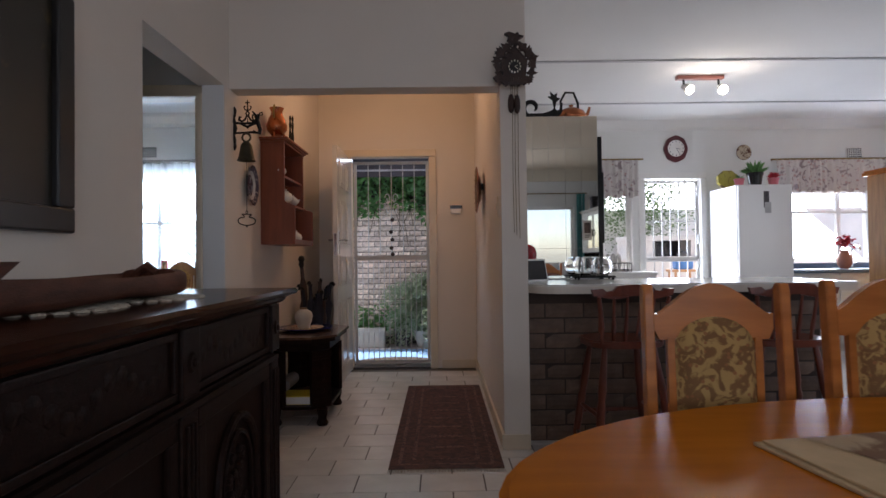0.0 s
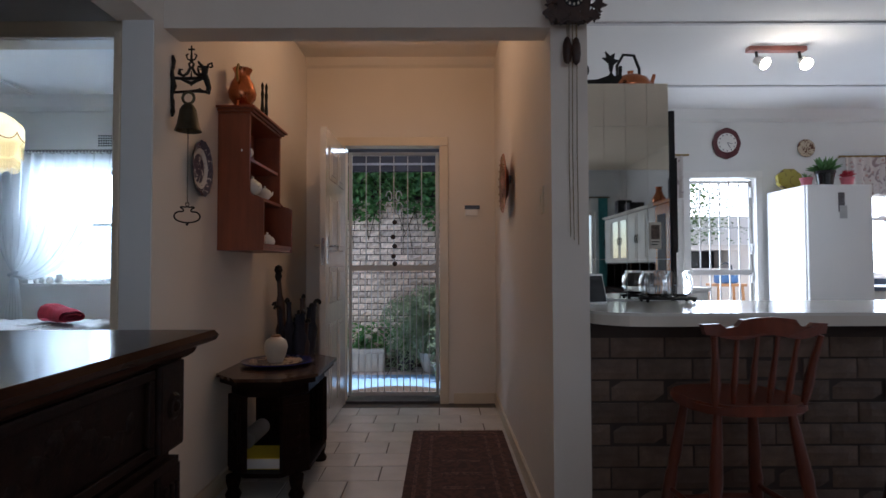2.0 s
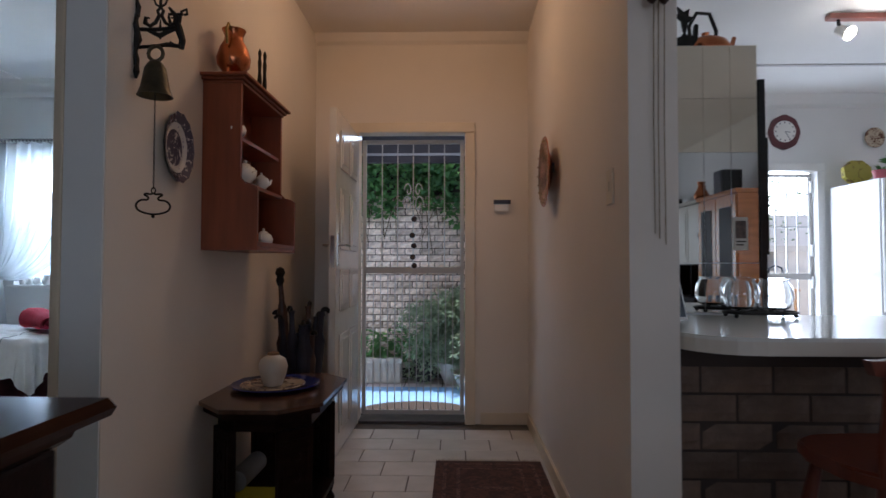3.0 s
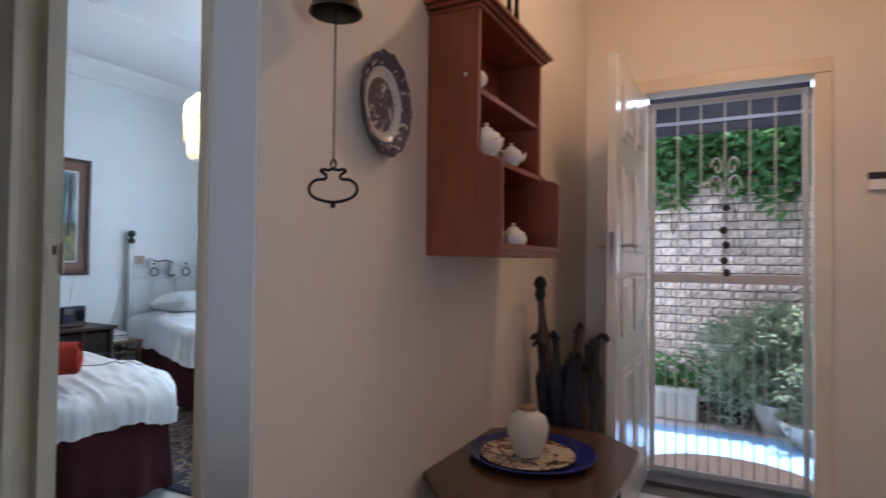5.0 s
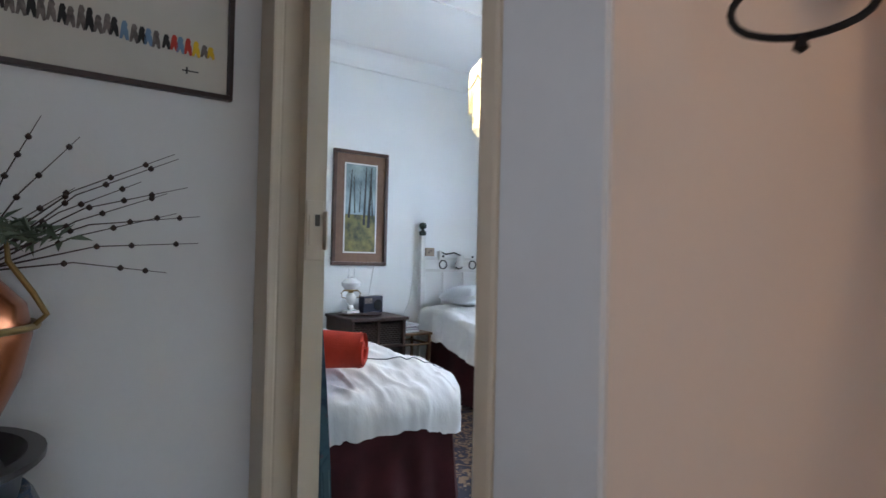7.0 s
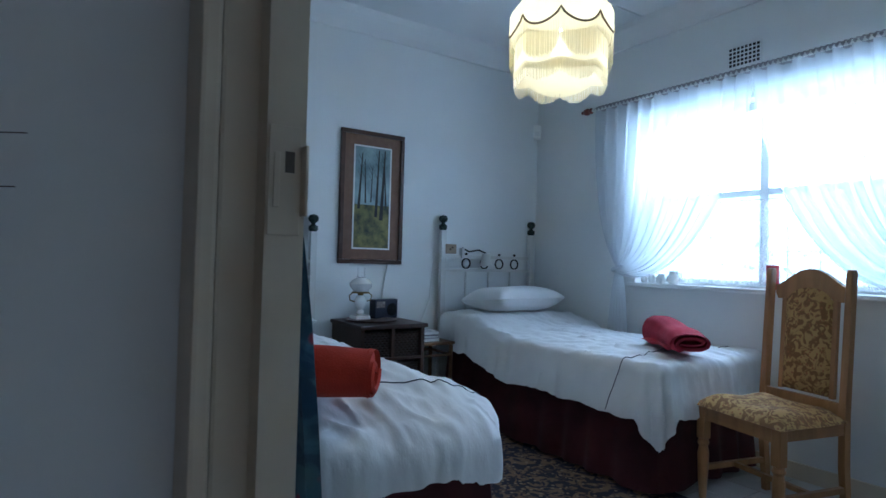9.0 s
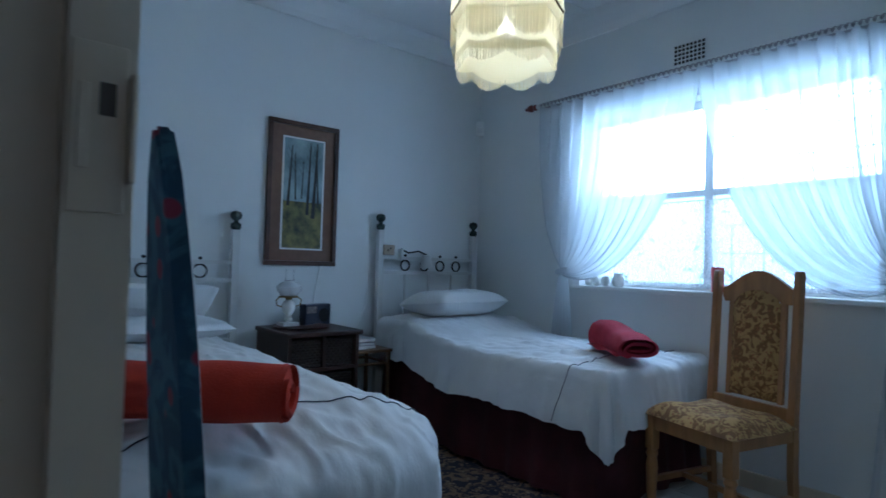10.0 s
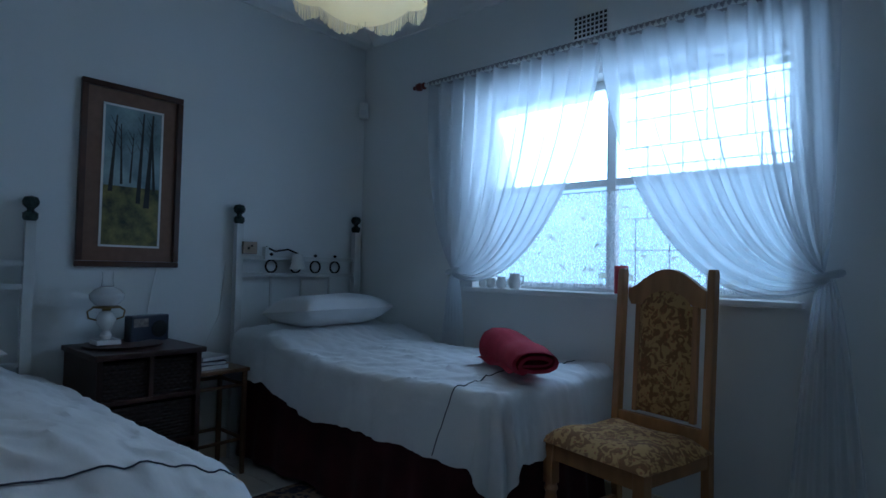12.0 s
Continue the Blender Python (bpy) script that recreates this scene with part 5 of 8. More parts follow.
# tall kitchen unit with mirror tiles
CREAMT = mat("cream_gloss_tile", (0.62, 0.56, 0.42), 0.09, 0.0, vary=0.05)
BLACK = mat("black_gloss", (0.012, 0.012, 0.013), 0.2)
tall = thing("tall_oven_unit", "tall kitchen unit with mirror tiled side and black front edge", "kitchen unit", pose(0.52, 4.0, 0))
part("carcass", slab(0, 0.60, 0.012, 0.62, 0, 2.10), WHITE, tall)
edges = [0.0, 0.14, 0.255, 0.37, 0.485, 0.60]
for a, b in zip(edges, edges[1:]):
    for z0, z1 in ((1.870, 2.10), (1.638, 1.870)):
        part("tile", slab(a + 0.001, b - 0.001, 0.004, 0.0115, z0 + 0.001, z1 - 0.001), MIRROR, tall, "smoky mirror tile")
for a, b in ((0.0, 0.37), (0.37, 0.485), (0.485, 0.60)):
    for z0, z1 in ((1.165, 1.638), (0.955, 1.165)):
        part("mirror_panel", slab(a + 0.001, b - 0.001, 0.004, 0.0115, z0 + 0.001, z1 - 0.001), MIRROR_CLEAR, tall, "tall mirror panel")
part("front_edge", box(slab(0.602, 0.628, -0.004, 0.62, 0.1, 1.95), 0.629, 0.64, 0.0, 0.6, 1.2, 1.7), BLACK, tall, "black appliance front")
calendar = thing("pinned_card", "small printed card fixed to the mirror tiles", "card", pose(1.04, 4.002, 1.22))
part("sheet", slab(-0.03, 0.03, -0.002, 0.0015, 0, 0.14), mat("faded_card", (0.55, 0.50, 0.42), 0.7), calendar)
part("picture_patch", slab(-0.022, 0.022, -0.0035, -0.0022, 0.05, 0.125), mat("card_print", (0.12, 0.08, 0.06), 0.7, vary=0.6, scale=60), calendar)
part("text_bars", box(slab(-0.02, 0.02, -0.0035, -0.0022, 0.034, 0.039), -0.02, 0.012, -0.0035, -0.0022, 0.02, 0.025), BLACK, calendar)

# on top of the unit
fig = bmesh.new()
outline(fig, [(0.03, 0.0), (0.245, 0.0), (0.272, 0.035), (0.276, 0.10), (0.262, 0.105), (0.255, 0.055), (0.235, 0.048), (0.215, 0.07), (0.20, 0.05), (0.14, 0.03), (0.07, 0.028), (0.04, 0.03)], 0.022, "xz", -0.011)
tube(fig, [(0.055 + (0.062 - 0.0022 * k) * math.cos(4.6 - 0.36 * k), 0, 0.070 + (0.062 - 0.0022 * k) * math.sin(4.6 - 0.36 * k)) for k in range(16)], [0.016] * 12 + [0.013, 0.011, 0.008, 0.005], 8)
outline(fig, [(0.222, 0.06), (0.232, 0.11), (0.262, 0.135), (0.235, 0.142), (0.240, 0.175), (0.215, 0.160), (0.188, 0.185), (0.196, 0.150), (0.172, 0.150), (0.205, 0.122), (0.212, 0.08)], 0.014, "xz", -0.007)
figure = tagged(part("iron_figure", fig, IRON), "black cut-out metal snail and bird figure on the tall unit", "ornament")
figure.location = (0.61, 4.04, 2.1005)


def kettle(x, y, z, s, material, label, turn=0):
    th = thing("kettle", label, "kettle", pose(x, y, z, 0, 0, turn))
    part("body", lathe(bmesh.new(), [(0.085 * s, 0), (0.10 * s, 0.012 * s), (0.105 * s, 0.035 * s), (0.085 * s, 0.07 * s), (0.05 * s, 0.088 * s), (0.04 * s, 0.092 * s), (0.012 * s, 0.10 * s), (0.016 * s, 0.115 * s), (0.001, 0.12 * s)], seg=26), material, th, "", True)
    part("spout", tube(bmesh.new(), [(0.08 * s, 0, 0.03 * s), (0.12 * s, 0, 0.06 * s), (0.135 * s, 0, 0.105 * s)], [0.018 * s, 0.012 * s, 0.009 * s], 9), material, th, "", True)
    part("handle", tube(bmesh.new(), [(-0.07 * s, 0, 0.075 * s), (-0.075 * s, 0, 0.14 * s), (-0.04 * s, 0, 0.20 * s), (0.02 * s, 0, 0.20 * s), (0.05 * s, 0, 0.13 * s), (0.05 * s, 0, 0.085 * s)], 0.008 * s, 8), IRON, th, "dark hooped handle", True)
    return th


kettle(0.98, 4.18, 2.1005, 1.08, COPPER, "polished copper kettle with a dark handle", 10)

# clear glass jars on an iron tray, photo frame
GLASS = glassy("clear_glass")
tray = thing("iron_trivet", "black iron trivet with ball feet on the bar", "trivet", pose(1.045, 3.865, 0.9485))
bm = bmesh.new()
tube(bm, [(0.14 * math.cos(a), 0.085 * math.sin(a), 0.02) for a in [2 * math.pi * k / 28 for k in range(28)]], 0.006, 6, True)
for x in (-0.09, -0.03, 0.03, 0.09):
    tube(bm, [(x, -0.07, 0.02), (x, 0.07, 0.02)], 0.004, 6)
part("frame", bm, IRON, tray)
for x, y in ((-0.115, -0.045), (0.115, -0.045), (-0.115, 0.045), (0.115, 0.045)):
    part("foot", lathe(bmesh.new(), [(0.002, 0), (0.009, 0.006), (0.009, 0.012), (0.003, 0.018)], x, y, 0, 10), IRON, tray)
for x in (-0.045, 0.075):
    gj = thing("glass_jar", "round clear glass storage jar on an iron trivet", "glass jar", pose(1.02 + x, 3.865 - 0.15 * x, 0.976) @ Matrix.Scale(0.95, 4))
    part("bowl", lathe(bmesh.new(), [(0.035, 0), (0.06, 0.015), (0.075, 0.055), (0.068, 0.10), (0.052, 0.125), (0.058, 0.135), (0.054, 0.136), (0.048, 0.123), (0.063, 0.098), (0.070, 0.055), (0.056, 0.018), (0.004, 0.006)], seg=26), GLASS, gj, "", True).visible_shadow = False
pf = thing("photo_frame", "dark photo frame leaning on the bar", "photo frame", pose(0.60, 3.68, 0.9485, -14, 0, 28))
part("frame", box(bmesh.new(), -0.055, 0.125, 0, 0.014, 0.0, 0.15, 0.004), WHITE, pf)
part("screen", slab(-0.047, 0.117, -0.0015, -0.0004, 0.012, 0.138), BLACK, pf)
part("stand_leg", outline(bmesh.new(), [(0.014, 0.10), (0.06, -0.012), (0.065, -0.012), (0.02, 0.11)], 0.02, "yz", 0.0), WHITE, pf)
dome = thing("glass_ornament", "round red glass ornament on the bar", "ornament", pose(0.60, 3.88, 0.9485))
part("globe", lathe(bmesh.new(), [(0.03, 0.10), (0.055, 0.14), (0.06, 0.18), (0.05, 0.22), (0.025, 0.24), (0.002, 0.245)], seg=20), mat("deep_red_glass", (0.28, 0.008, 0.012), 0.12), dome, "", True)
part("stem", lathe(bmesh.new(), [(0.045, 0), (0.04, 0.012), (0.012, 0.02), (0.010, 0.09), (0.03, 0.10), (0.002, 0.101)], seg=16), CHROME, dome, "", True)

# cuckoo clock on the pillar
ck = thing("cuckoo_clock", "carved dark wooden cuckoo clock with pine cone weights on chains", "clock", pose(0.436, BEAM_Y, 2.20))
CKW = mat("carved_clock_wood", (0.045, 0.018, 0.010), 0.5, vary=0.45, scale=22, bump=0.6)
part("case", outline(bmesh.new(), [(-0.062, -0.085), (0.062, -0.085), (0.075, 0.03), (0.0, 0.115), (-0.075, 0.03)], 0.085, "xz", -0.086), CKW, ck)
bm = bmesh.new()
rr2 = random.Random(5)
for k in range(46):
    u = k / 45
    path = [(-0.085, -0.09), (-0.105, 0.03), (-0.07, 0.075), (0, 0.13), (0.07, 0.075), (0.105, 0.03), (0.085, -0.09), (0.0, -0.105), (-0.085, -0.09)]
    i = min(int(u * 8), 7)
    w = u * 8 - i
    x, z = path[i][0] * (1 - w) + path[i + 1][0] * w, path[i][1] * (1 - w) + path[i + 1][1] * w
    s = rr2.uniform(0.016, 0.034)
    a = rr2.uniform(0, 6.28)
    outline(bm, [(x + s * 1.3 * math.cos(a + t) * r, z + s * 1.3 * math.sin(a + t) * r) for t, r in ((0, 1), (0.6, 0.45), (1.4, 0.8), (2.2, 0.4), (3.14, 0.9), (4, 0.4), (4.9, 0.8), (5.6, 0.45))], 0.012, "xz", -0.105 + rr2.uniform(-0.008, 0.012))
part("carved_leaves", bm, CKW, ck, "carved leaf surround")
bm = outline(bmesh.new(), [(-0.01, 0.12), (0.015, 0.12), (0.03, 0.15), (0.055, 0.165), (0.03, 0.172), (0.02, 0.188), (0.005, 0.178), (-0.03, 0.19), (-0.055, 0.18), (-0.03, 0.165), (-0.04, 0.145)], 0.03, "xz", -0.09)
part("carved_bird", bm, CKW, ck)
part("dial", lathe(bmesh.new(), [(0.040, -0.088), (0.040, -0.094), (0.030, -0.096), (0.001, -0.096)], 0, 0, -0.012, 26, "y"), BLACK, ck, "dark dial")
BONE = mat("bone_white", (0.62, 0.56, 0.44), 0.6)
for k in range(12):
    a = math.pi * k / 6
    part("numeral", slab(0.033 * math.sin(a) - 0.003, 0.033 * math.sin(a) + 0.003, -0.0985, -0.0965, -0.012 + 0.033 * math.cos(a) - 0.005, -0.012 + 0.033 * math.cos(a) + 0.005), BONE, ck)
part("hour_pointer", tube(bmesh.new(), [(0, -0.0985, -0.012), (0.018, -0.0985, -0.004)], 0.0016, 5), BONE, ck)
part("minute_pointer", tube(bmesh.new(), [(0, -0.0985, -0.012), (0.020, -0.0985, -0.030)], 0.0016, 5), BONE, ck)
for x, y, z1 in ((-0.018, -0.05, -0.17), (0.016, -0.055, -0.175)):
    part("pine_cone_weight", lathe(bmesh.new(), [(0.004, -0.055), (0.014, -0.045), (0.019, -0.015), (0.018, 0.02), (0.012, 0.045), (0.003, 0.055)], x, y, z1 - 0.04, 12), CKW, ck, "cast pine cone weight", True)
bm = bmesh.new()
for x, y in ((-0.018, -0.05), (0.016, -0.055)):
    tube(bm, [(x, y, -0.085), (x, y, -0.165)], 0.0016, 4)
for x in (-0.008, 0.006, 0.024):
    tube(bm, [(x, -0.04, -0.085), (x - 0.002, -0.03, -0.6), (x + 0.003, -0.02, -0.96 - x)], 0.0017, 4)
part("chains", bm, BRASS, ck, "long thin brass chains")

# ---- kitchen ----
tr = thing("track_light", "ceiling spot bar with two lit spotlights", "spotlight", pose(2.40, 5.18, TOP))
PINKW = mat("reddish_wood_bar", (0.36, 0.13, 0.10), 0.4, vary=0.15)
part("bar", box(bmesh.new(), -0.215, 0.215, -0.03, 0.03, -0.035, 0, 0.006), PINKW, tr)
LIT = glow("lit_bulb", (1.0, 0.88, 0.66), 30)
for x, tilt in ((-0.15, -28), (0.17, 10)):
    part("arm", tube(bmesh.new(), [(x, 0, -0.035), (x, -0.01, -0.08), (x + 0.02, -0.02, -0.11)], 0.011, 8), BLACK, tr, "", True)
    sp = part("spot", lathe(bmesh.new(), [(0.022, 0.05), (0.03, 0.045), (0.034, 0.0), (0.046, -0.045), (0.043, -0.045), (0.03, 0.0), (0.004, 0.02)], seg=18), WHITE, tr, "cream spotlight cone", True)
    sp.matrix_local = pose(x + 0.02, -0.025, -0.12, -50, tilt, 0)
    bl = part("bulb", lathe(bmesh.new(), [(0.010, 0.0), (0.036, -0.035), (0.034, -0.052), (0.02, -0.062), (0.002, -0.066)], seg=16), LIT, sp, "glowing bulb", True)
    bl.visible_shadow = False

wc = thing("kitchen_clock", "round wall clock with a dark red wooden rim", "clock", pose(2.90, KITCHEN_Y, 2.41))
GREYN = mat("grey_numerals", (0.16, 0.15, 0.16), 0.6)
MAROON = mat("maroon_wood", (0.10, 0.018, 0.022), 0.3, vary=0.25)
part("rim", outline(bmesh.new(), [(0.142 * (1 + 0.018 * math.cos(8 * a)) * math.cos(a), 0.162 * (1 + 0.018 * math.cos(8 * a)) * math.sin(a)) for a in [2 * math.pi * k / 64 for k in range(64)]], 0.03, "xz", -0.031), MAROON, wc)
part("face", lathe(bmesh.new(), [(0.102, -0.0315), (0.10, -0.034), (0.002, -0.034)], 0, 0, 0.005, 32, "y"), CHINA, wc, "white face")
for k in range(12):
    a = math.pi * k / 6
    part("numeral", slab(0.085 * math.sin(a) - 0.005, 0.085 * math.sin(a) + 0.005, -0.036, -0.0345, 0.005 + 0.085 * math.cos(a) - 0.007, 0.005 + 0.085 * math.cos(a) + 0.007), GREYN, wc)
part("hour_pointer", tube(bmesh.new(), [(0, -0.037, 0.005), (0.05, -0.037, -0.005)], 0.003, 5), GREYN, wc)
part("minute_pointer", tube(bmesh.new(), [(0, -0.037, 0.005), (0.035, -0.037, -0.055)], 0.003, 5), GREYN, wc)
kp = thing("wall_plate", "small round picture plate with a dark rim on the wall", "plate", pose(3.74, KITCHEN_Y, 2.36))
part("plate", lathe(bmesh.new(), [(0.06, 0), (0.095, -0.012), (0.09, -0.018), (0.06, -0.01), (0.002, -0.009)], 0, 0, 0, 28, "y"), FLORAL_D, kp, "", True)


def vent(x, y, z, label="dark air vent grid in the wall"):
    th = thing("air_vent", label, "air vent", pose(x, y, z) @ Matrix.Scale(0.84, 4))
    part("plate", slab(-0.115, 0.115, -0.008, 0, -0.075, 0.075), WHITE_WALL, th)
    for i in range(8):
        for j in range(5):
            part("hole", slab(-0.105 + 0.0275 * i, -0.0875 + 0.0275 * i, -0.0105, -0.0082, -0.066 + 0.028 * j, -0.049 + 0.028 * j), BLACK, th)
    return th


vent(5.10, KITCHEN_Y, 2.34)
vent(-3.264, BED_N, 2.338)

fr = thing("fridge", "tall white fridge freezer with notes on its door", "fridge", pose(3.28, 6.22, 0))
FRW = mat("white_enamel", (0.80, 0.80, 0.80), 0.2, vary=0.03, scale=2)
part("body", box(bmesh.new(), 0, 0.60, 0.04, 0.66, 0.03, 1.88, 0.012), FRW, fr)
part("upper_door", box(bmesh.new(), 0.003, 0.597, 0, 0.036, 0.78, 1.875, 0.012), FRW, fr)
part("lower_door", box(bmesh.new(), 0.003, 0.597, 0, 0.036, 0.06, 0.765, 0.012), FRW, fr)
part("note", slab(0.28, 0.34, -0.002, -0.0005, 1.62, 1.80), mat("note_paper", (0.10, 0.09, 0.10), 0.6, vary=0.5, scale=40), fr, "dark paper note")
part("magnet_card", slab(0.29, 0.36, -0.003, -0.0021, 1.56, 1.68), mat("grey_card", (0.45, 0.45, 0.46), 0.6), fr, "pale card")
part("plinth", slab(0.02, 0.58, 0.05, 0.6, 0, 0.029), BLACK, fr)


def potted(x, y, z, r, h, material, label, leaf, n, size, seed):
    th = thing("potted_plant", label, "pot plant", pose(x, y, z), "plants on the fridge")
    part("pot", lathe(bmesh.new(), [(r * 0.75, 0), (r * 0.95, h * 0.8), (r * 1.05, h * 0.82), (r * 1.05, h), (r * 0.92, h), (r * 0.85, h * 0.85), (0.002, h * 0.84)], seg=18), material, th, "", True)
    rq = random.Random(seed)
    bm = bmesh.new()
    for k in range(n):
        a, e = rq.uniform(0, 6.28), rq.uniform(0.3, 1.3)
        d = Vector((math.cos(a) * math.cos(e), math.sin(a) * math.cos(e), math.sin(e)))
        p = Vector((0, 0, h * 0.85))
        tube(bm, [p, p + d * size * 0.5 + Vector((0, 0, 0.01)), p + d * size], [size * 0.05, size * 0.10, 0.001], 5)
    part("leaves", bm, leaf, th)
    return th


PINK = mat("pink_plastic", (0.62, 0.16, 0.20), 0.4)
REDP = mat("red_petals", (0.45, 0.012, 0.03), 0.5)
potted(3.40, 6.42, 1.8805, 0.055, 0.085, PINK, "small pink pot with green sprigs", LEAF, 10, 0.07, 31)
potted(3.58, 6.42, 1.8805, 0.085, 0.15, BLACK, "black pot with a spiky green succulent", LEAF, 34, 0.17, 32)
potted(3.79, 6.42, 1.8805, 0.06, 0.09, PINK, "pink pot with dark red flowers", REDP, 26, 0.09, 33)
tin = tagged(part("octagonal_tin", outline(bmesh.new(), [(0.13 * math.cos(math.pi / 8 + math.pi / 4 * k), 0.115 + 0.115 * math.sin(math.pi / 8 + math.pi / 4 * k)) for k in range(8)], 0.05, "xz", 0), printed("yellow_printed_tin", (0.42, 0.36, 0.06), (0.12, 0.07, 0.02), 18, 0.45, 0.35)), "octagonal yellow printed tin standing on the fridge", "tin")
tin.matrix_world = pose(3.44, 6.72, 1.8905, -8, 0, 0)

# back door: white frame, barred gate leaf, and windows
kd = thing("kitchen_back_door", "white framed glazed back door with a barred security gate", "door", pose(2.44, KITCHEN_Y, 0))
bm = bmesh.new()
for a in (0.0, 0.76):
    box(bm, a, a + 0.07, -0.02, 0.12, 0, 2.045, 0.005)
box(bm, 0.0, 0.83, -0.02, 0.12, 2.047, 2.12, 0.005)
part("frame", bm, WHITE, kd)
bm = bmesh.new()
for a in (0.075, 0.725):
    box(bm, a, a + 0.03, 0.06, 0.085, 0.02, 2.03, 0.003)
for z in (0.02, 1.03, 1.52, 2.0):
    box(bm, 0.106, 0.724, 0.062, 0.083, z, z + (0.06 if z == 1.03 else 0.03 if z != 1.52 else 0.015), 0.003)
part("gate_frame", bm, GATE, kd)
for k in range(5):
    x = 0.105 + 0.62 * (k + 1) / 6
    part("gate_bar", slab(x - 0.006, x + 0.006, 0.066, 0.078, 0.051, 1.999), GATE, kd)
for z in (0.95, 1.25, 1.85):
    part("hinge", slab(0.73, 0.758, 0.045, 0.059, z, z + 0.11), CHROME, kd, "steel hinge")
PANE = glassy("window_pane")


def window(name, x0, x1, z0, z1, y, mullions, transom, label):
    th = tagged(new(name), label, "window", kind="structure")
    bm = bmesh.new()
    for a, b, c, d in [(x0, x0 + 0.045, z0, z1), (x1 - 0.045, x1, z0, z1), (x0 + 0.045, x1 - 0.045, z0, z0 + 0.045), (x0 + 0.045, x1 - 0.045, z1 - 0.045, z1)]:
        box(bm, a, b, y, y + 0.05, c, d, 0.004)
    part("window_frame", bm, WHITE, th)
    for mx in mullions:
        part("mullion", slab(mx - 0.024, mx + 0.024, y + 0.002, y + 0.048, z0 + 0.046, z1 - 0.046), WHITE, th)
    for a, b in zip([x0 + 0.045] + [m + 0.025 for m in mullions], [m - 0.025 for m in mullions] + [x1 - 0.045]):
        if transom:
            part("transom", slab(a, b, y + 0.004, y + 0.046, transom - 0.018, transom + 0.018), WHITE, th)
        zs = [(z0 + 0.046, (transom or z1) - (0.019 if transom else 0.046))] + ([(transom + 0.019, z1 - 0.046)] if transom else [])
        for c, d in zs:
            part("pane", slab(a, b, y + 0.022, y + 0.026, c, d), PANE, th, "clear glass pane").visible_shadow = False
    return th


w1 = window("window_1", 1.62, 2.36, 0.98, 2.18, KITCHEN_Y + 0.08, [2.02], None, "white framed kitchen window beside the back door")
w2 = window("window_2", 4.28, 5.35, 1.0, 1.90, KITCHEN_Y + 0.08, [4.95], 1.62, "white framed kitchen window over the sink")
PELMET = printed("grey_floral_cotton", (0.58, 0.54, 0.52), (0.30, 0.24, 0.25), 16, 0.42, 0.9, (0.46, 0.32, 0.30))


def pelmet(x0, x1, z0, z1, y, label, low=None):
    th = thing("short_curtain", label, "curtain", pose(0, 0, 0), "kitchen curtains")
    n = int((x1 - x0) * 90)
    def drape(u, v):
        x = x0 + (x1 - x0) * u
        return (x, y + 0.020 * math.sin(x * 85 + 1.3 * math.sin(x * 11)) * (0.4 + 0.6 * (1 - v)), z0 + (z1 - z0) * v + (0.012 * math.sin(x * 40) if v < 0.05 else 0))
    bm = disc_grid(bmesh.new(), drape, n, 4)
    part("cloth", bm, PELMET, th, "gathered grey floral cotton", True)
    part("rail", tube(bmesh.new(), [(x0 - 0.06, y, z1), (x1 + 0.06, y, z1)], 0.010), BRASS, th, "thin brass rail", True)
    for x in (x0 - 0.02, x1 + 0.02):
        part("bracket", slab(x - 0.006, x + 0.006, y, KITCHEN_Y, z1 - 0.006, z1 + 0.006), BRASS, th)
    return th


pelmet(1.55, 2.42, 1.82, 2.28, KITCHEN_Y - 0.07, "short grey floral curtain over the kitchen window")
pelmet(4.10, 5.45, 1.86, 2.26, KITCHEN_Y - 0.07, "short gathered grey floral pelmet over the sink window")

# sink run
COUNTER = mat("blue_grey_worktop", (0.12, 0.17, 0.24), 0.3, vary=0.15)
for k in range(3):
    x = 3.92 + 0.56 * k
    cu = thing("base_cabinet", "white kitchen base cabinet under the worktop", "cabinet", pose(x, 6.36, 0), "sink cabinets")
    part("body", slab(0.001, 0.555, 0.02, 0.59, 0.08, 0.888), WHITE, cu)
    dd = part("door", box(bmesh.new(), 0.008, 0.548, 0, 0.0185, 0.10, 0.88, 0.004), WHITE, cu)
    part("handle", tube(bmesh.new(), [(0.48, -0.002, 0.70), (0.48, -0.025, 0.71), (0.48, -0.025, 0.79), (0.48, -0.002, 0.80)], 0.005), CHROME, dd, "chrome handle")
    part("plinth", slab(0.001, 0.555, 0.05, 0.59, 0, 0.079), WHITE, cu)
wt = thing("kitchen_worktop", "blue-grey worktop under the kitchen window", "worktop", pose(3.9, 6.33, 0.889))
part("slab", box(bmesh.new(), 0, 1.69, 0, 0.615, 0, 0.04, 0.006), COUNTER, wt)
part("upstand", slab(0, 1.69, 0.595, 0.615, 0.0405, 0.10), COUNTER, wt)
vase = thing("flower_vase", "terracotta jug with red flowers by the window", "vase", pose(4.72, 6.62, 0.9295))
part("vase", lathe(bmesh.new(), [(0.04, 0), (0.075, 0.05), (0.08, 0.11), (0.05, 0.18), (0.045, 0.20), (0.055, 0.215), (0.048, 0.215), (0.035, 0.19), (0.003, 0.1)], seg=20), mat("terracotta", (0.34, 0.14, 0.09), 0.6, vary=0.2), vase, "", True)
part("flowers", leaves([(rnd.gauss(0, 0.04), rnd.gauss(0, 0.04), 0.25 + rnd.random() * 0.12) for k in range(160)], 0.05, 41), REDP, vase, "red blooms")
tapo = thing("kitchen_tap", "chrome sink mixer tap", "tap", pose(4.95, 6.82, 0.9295))
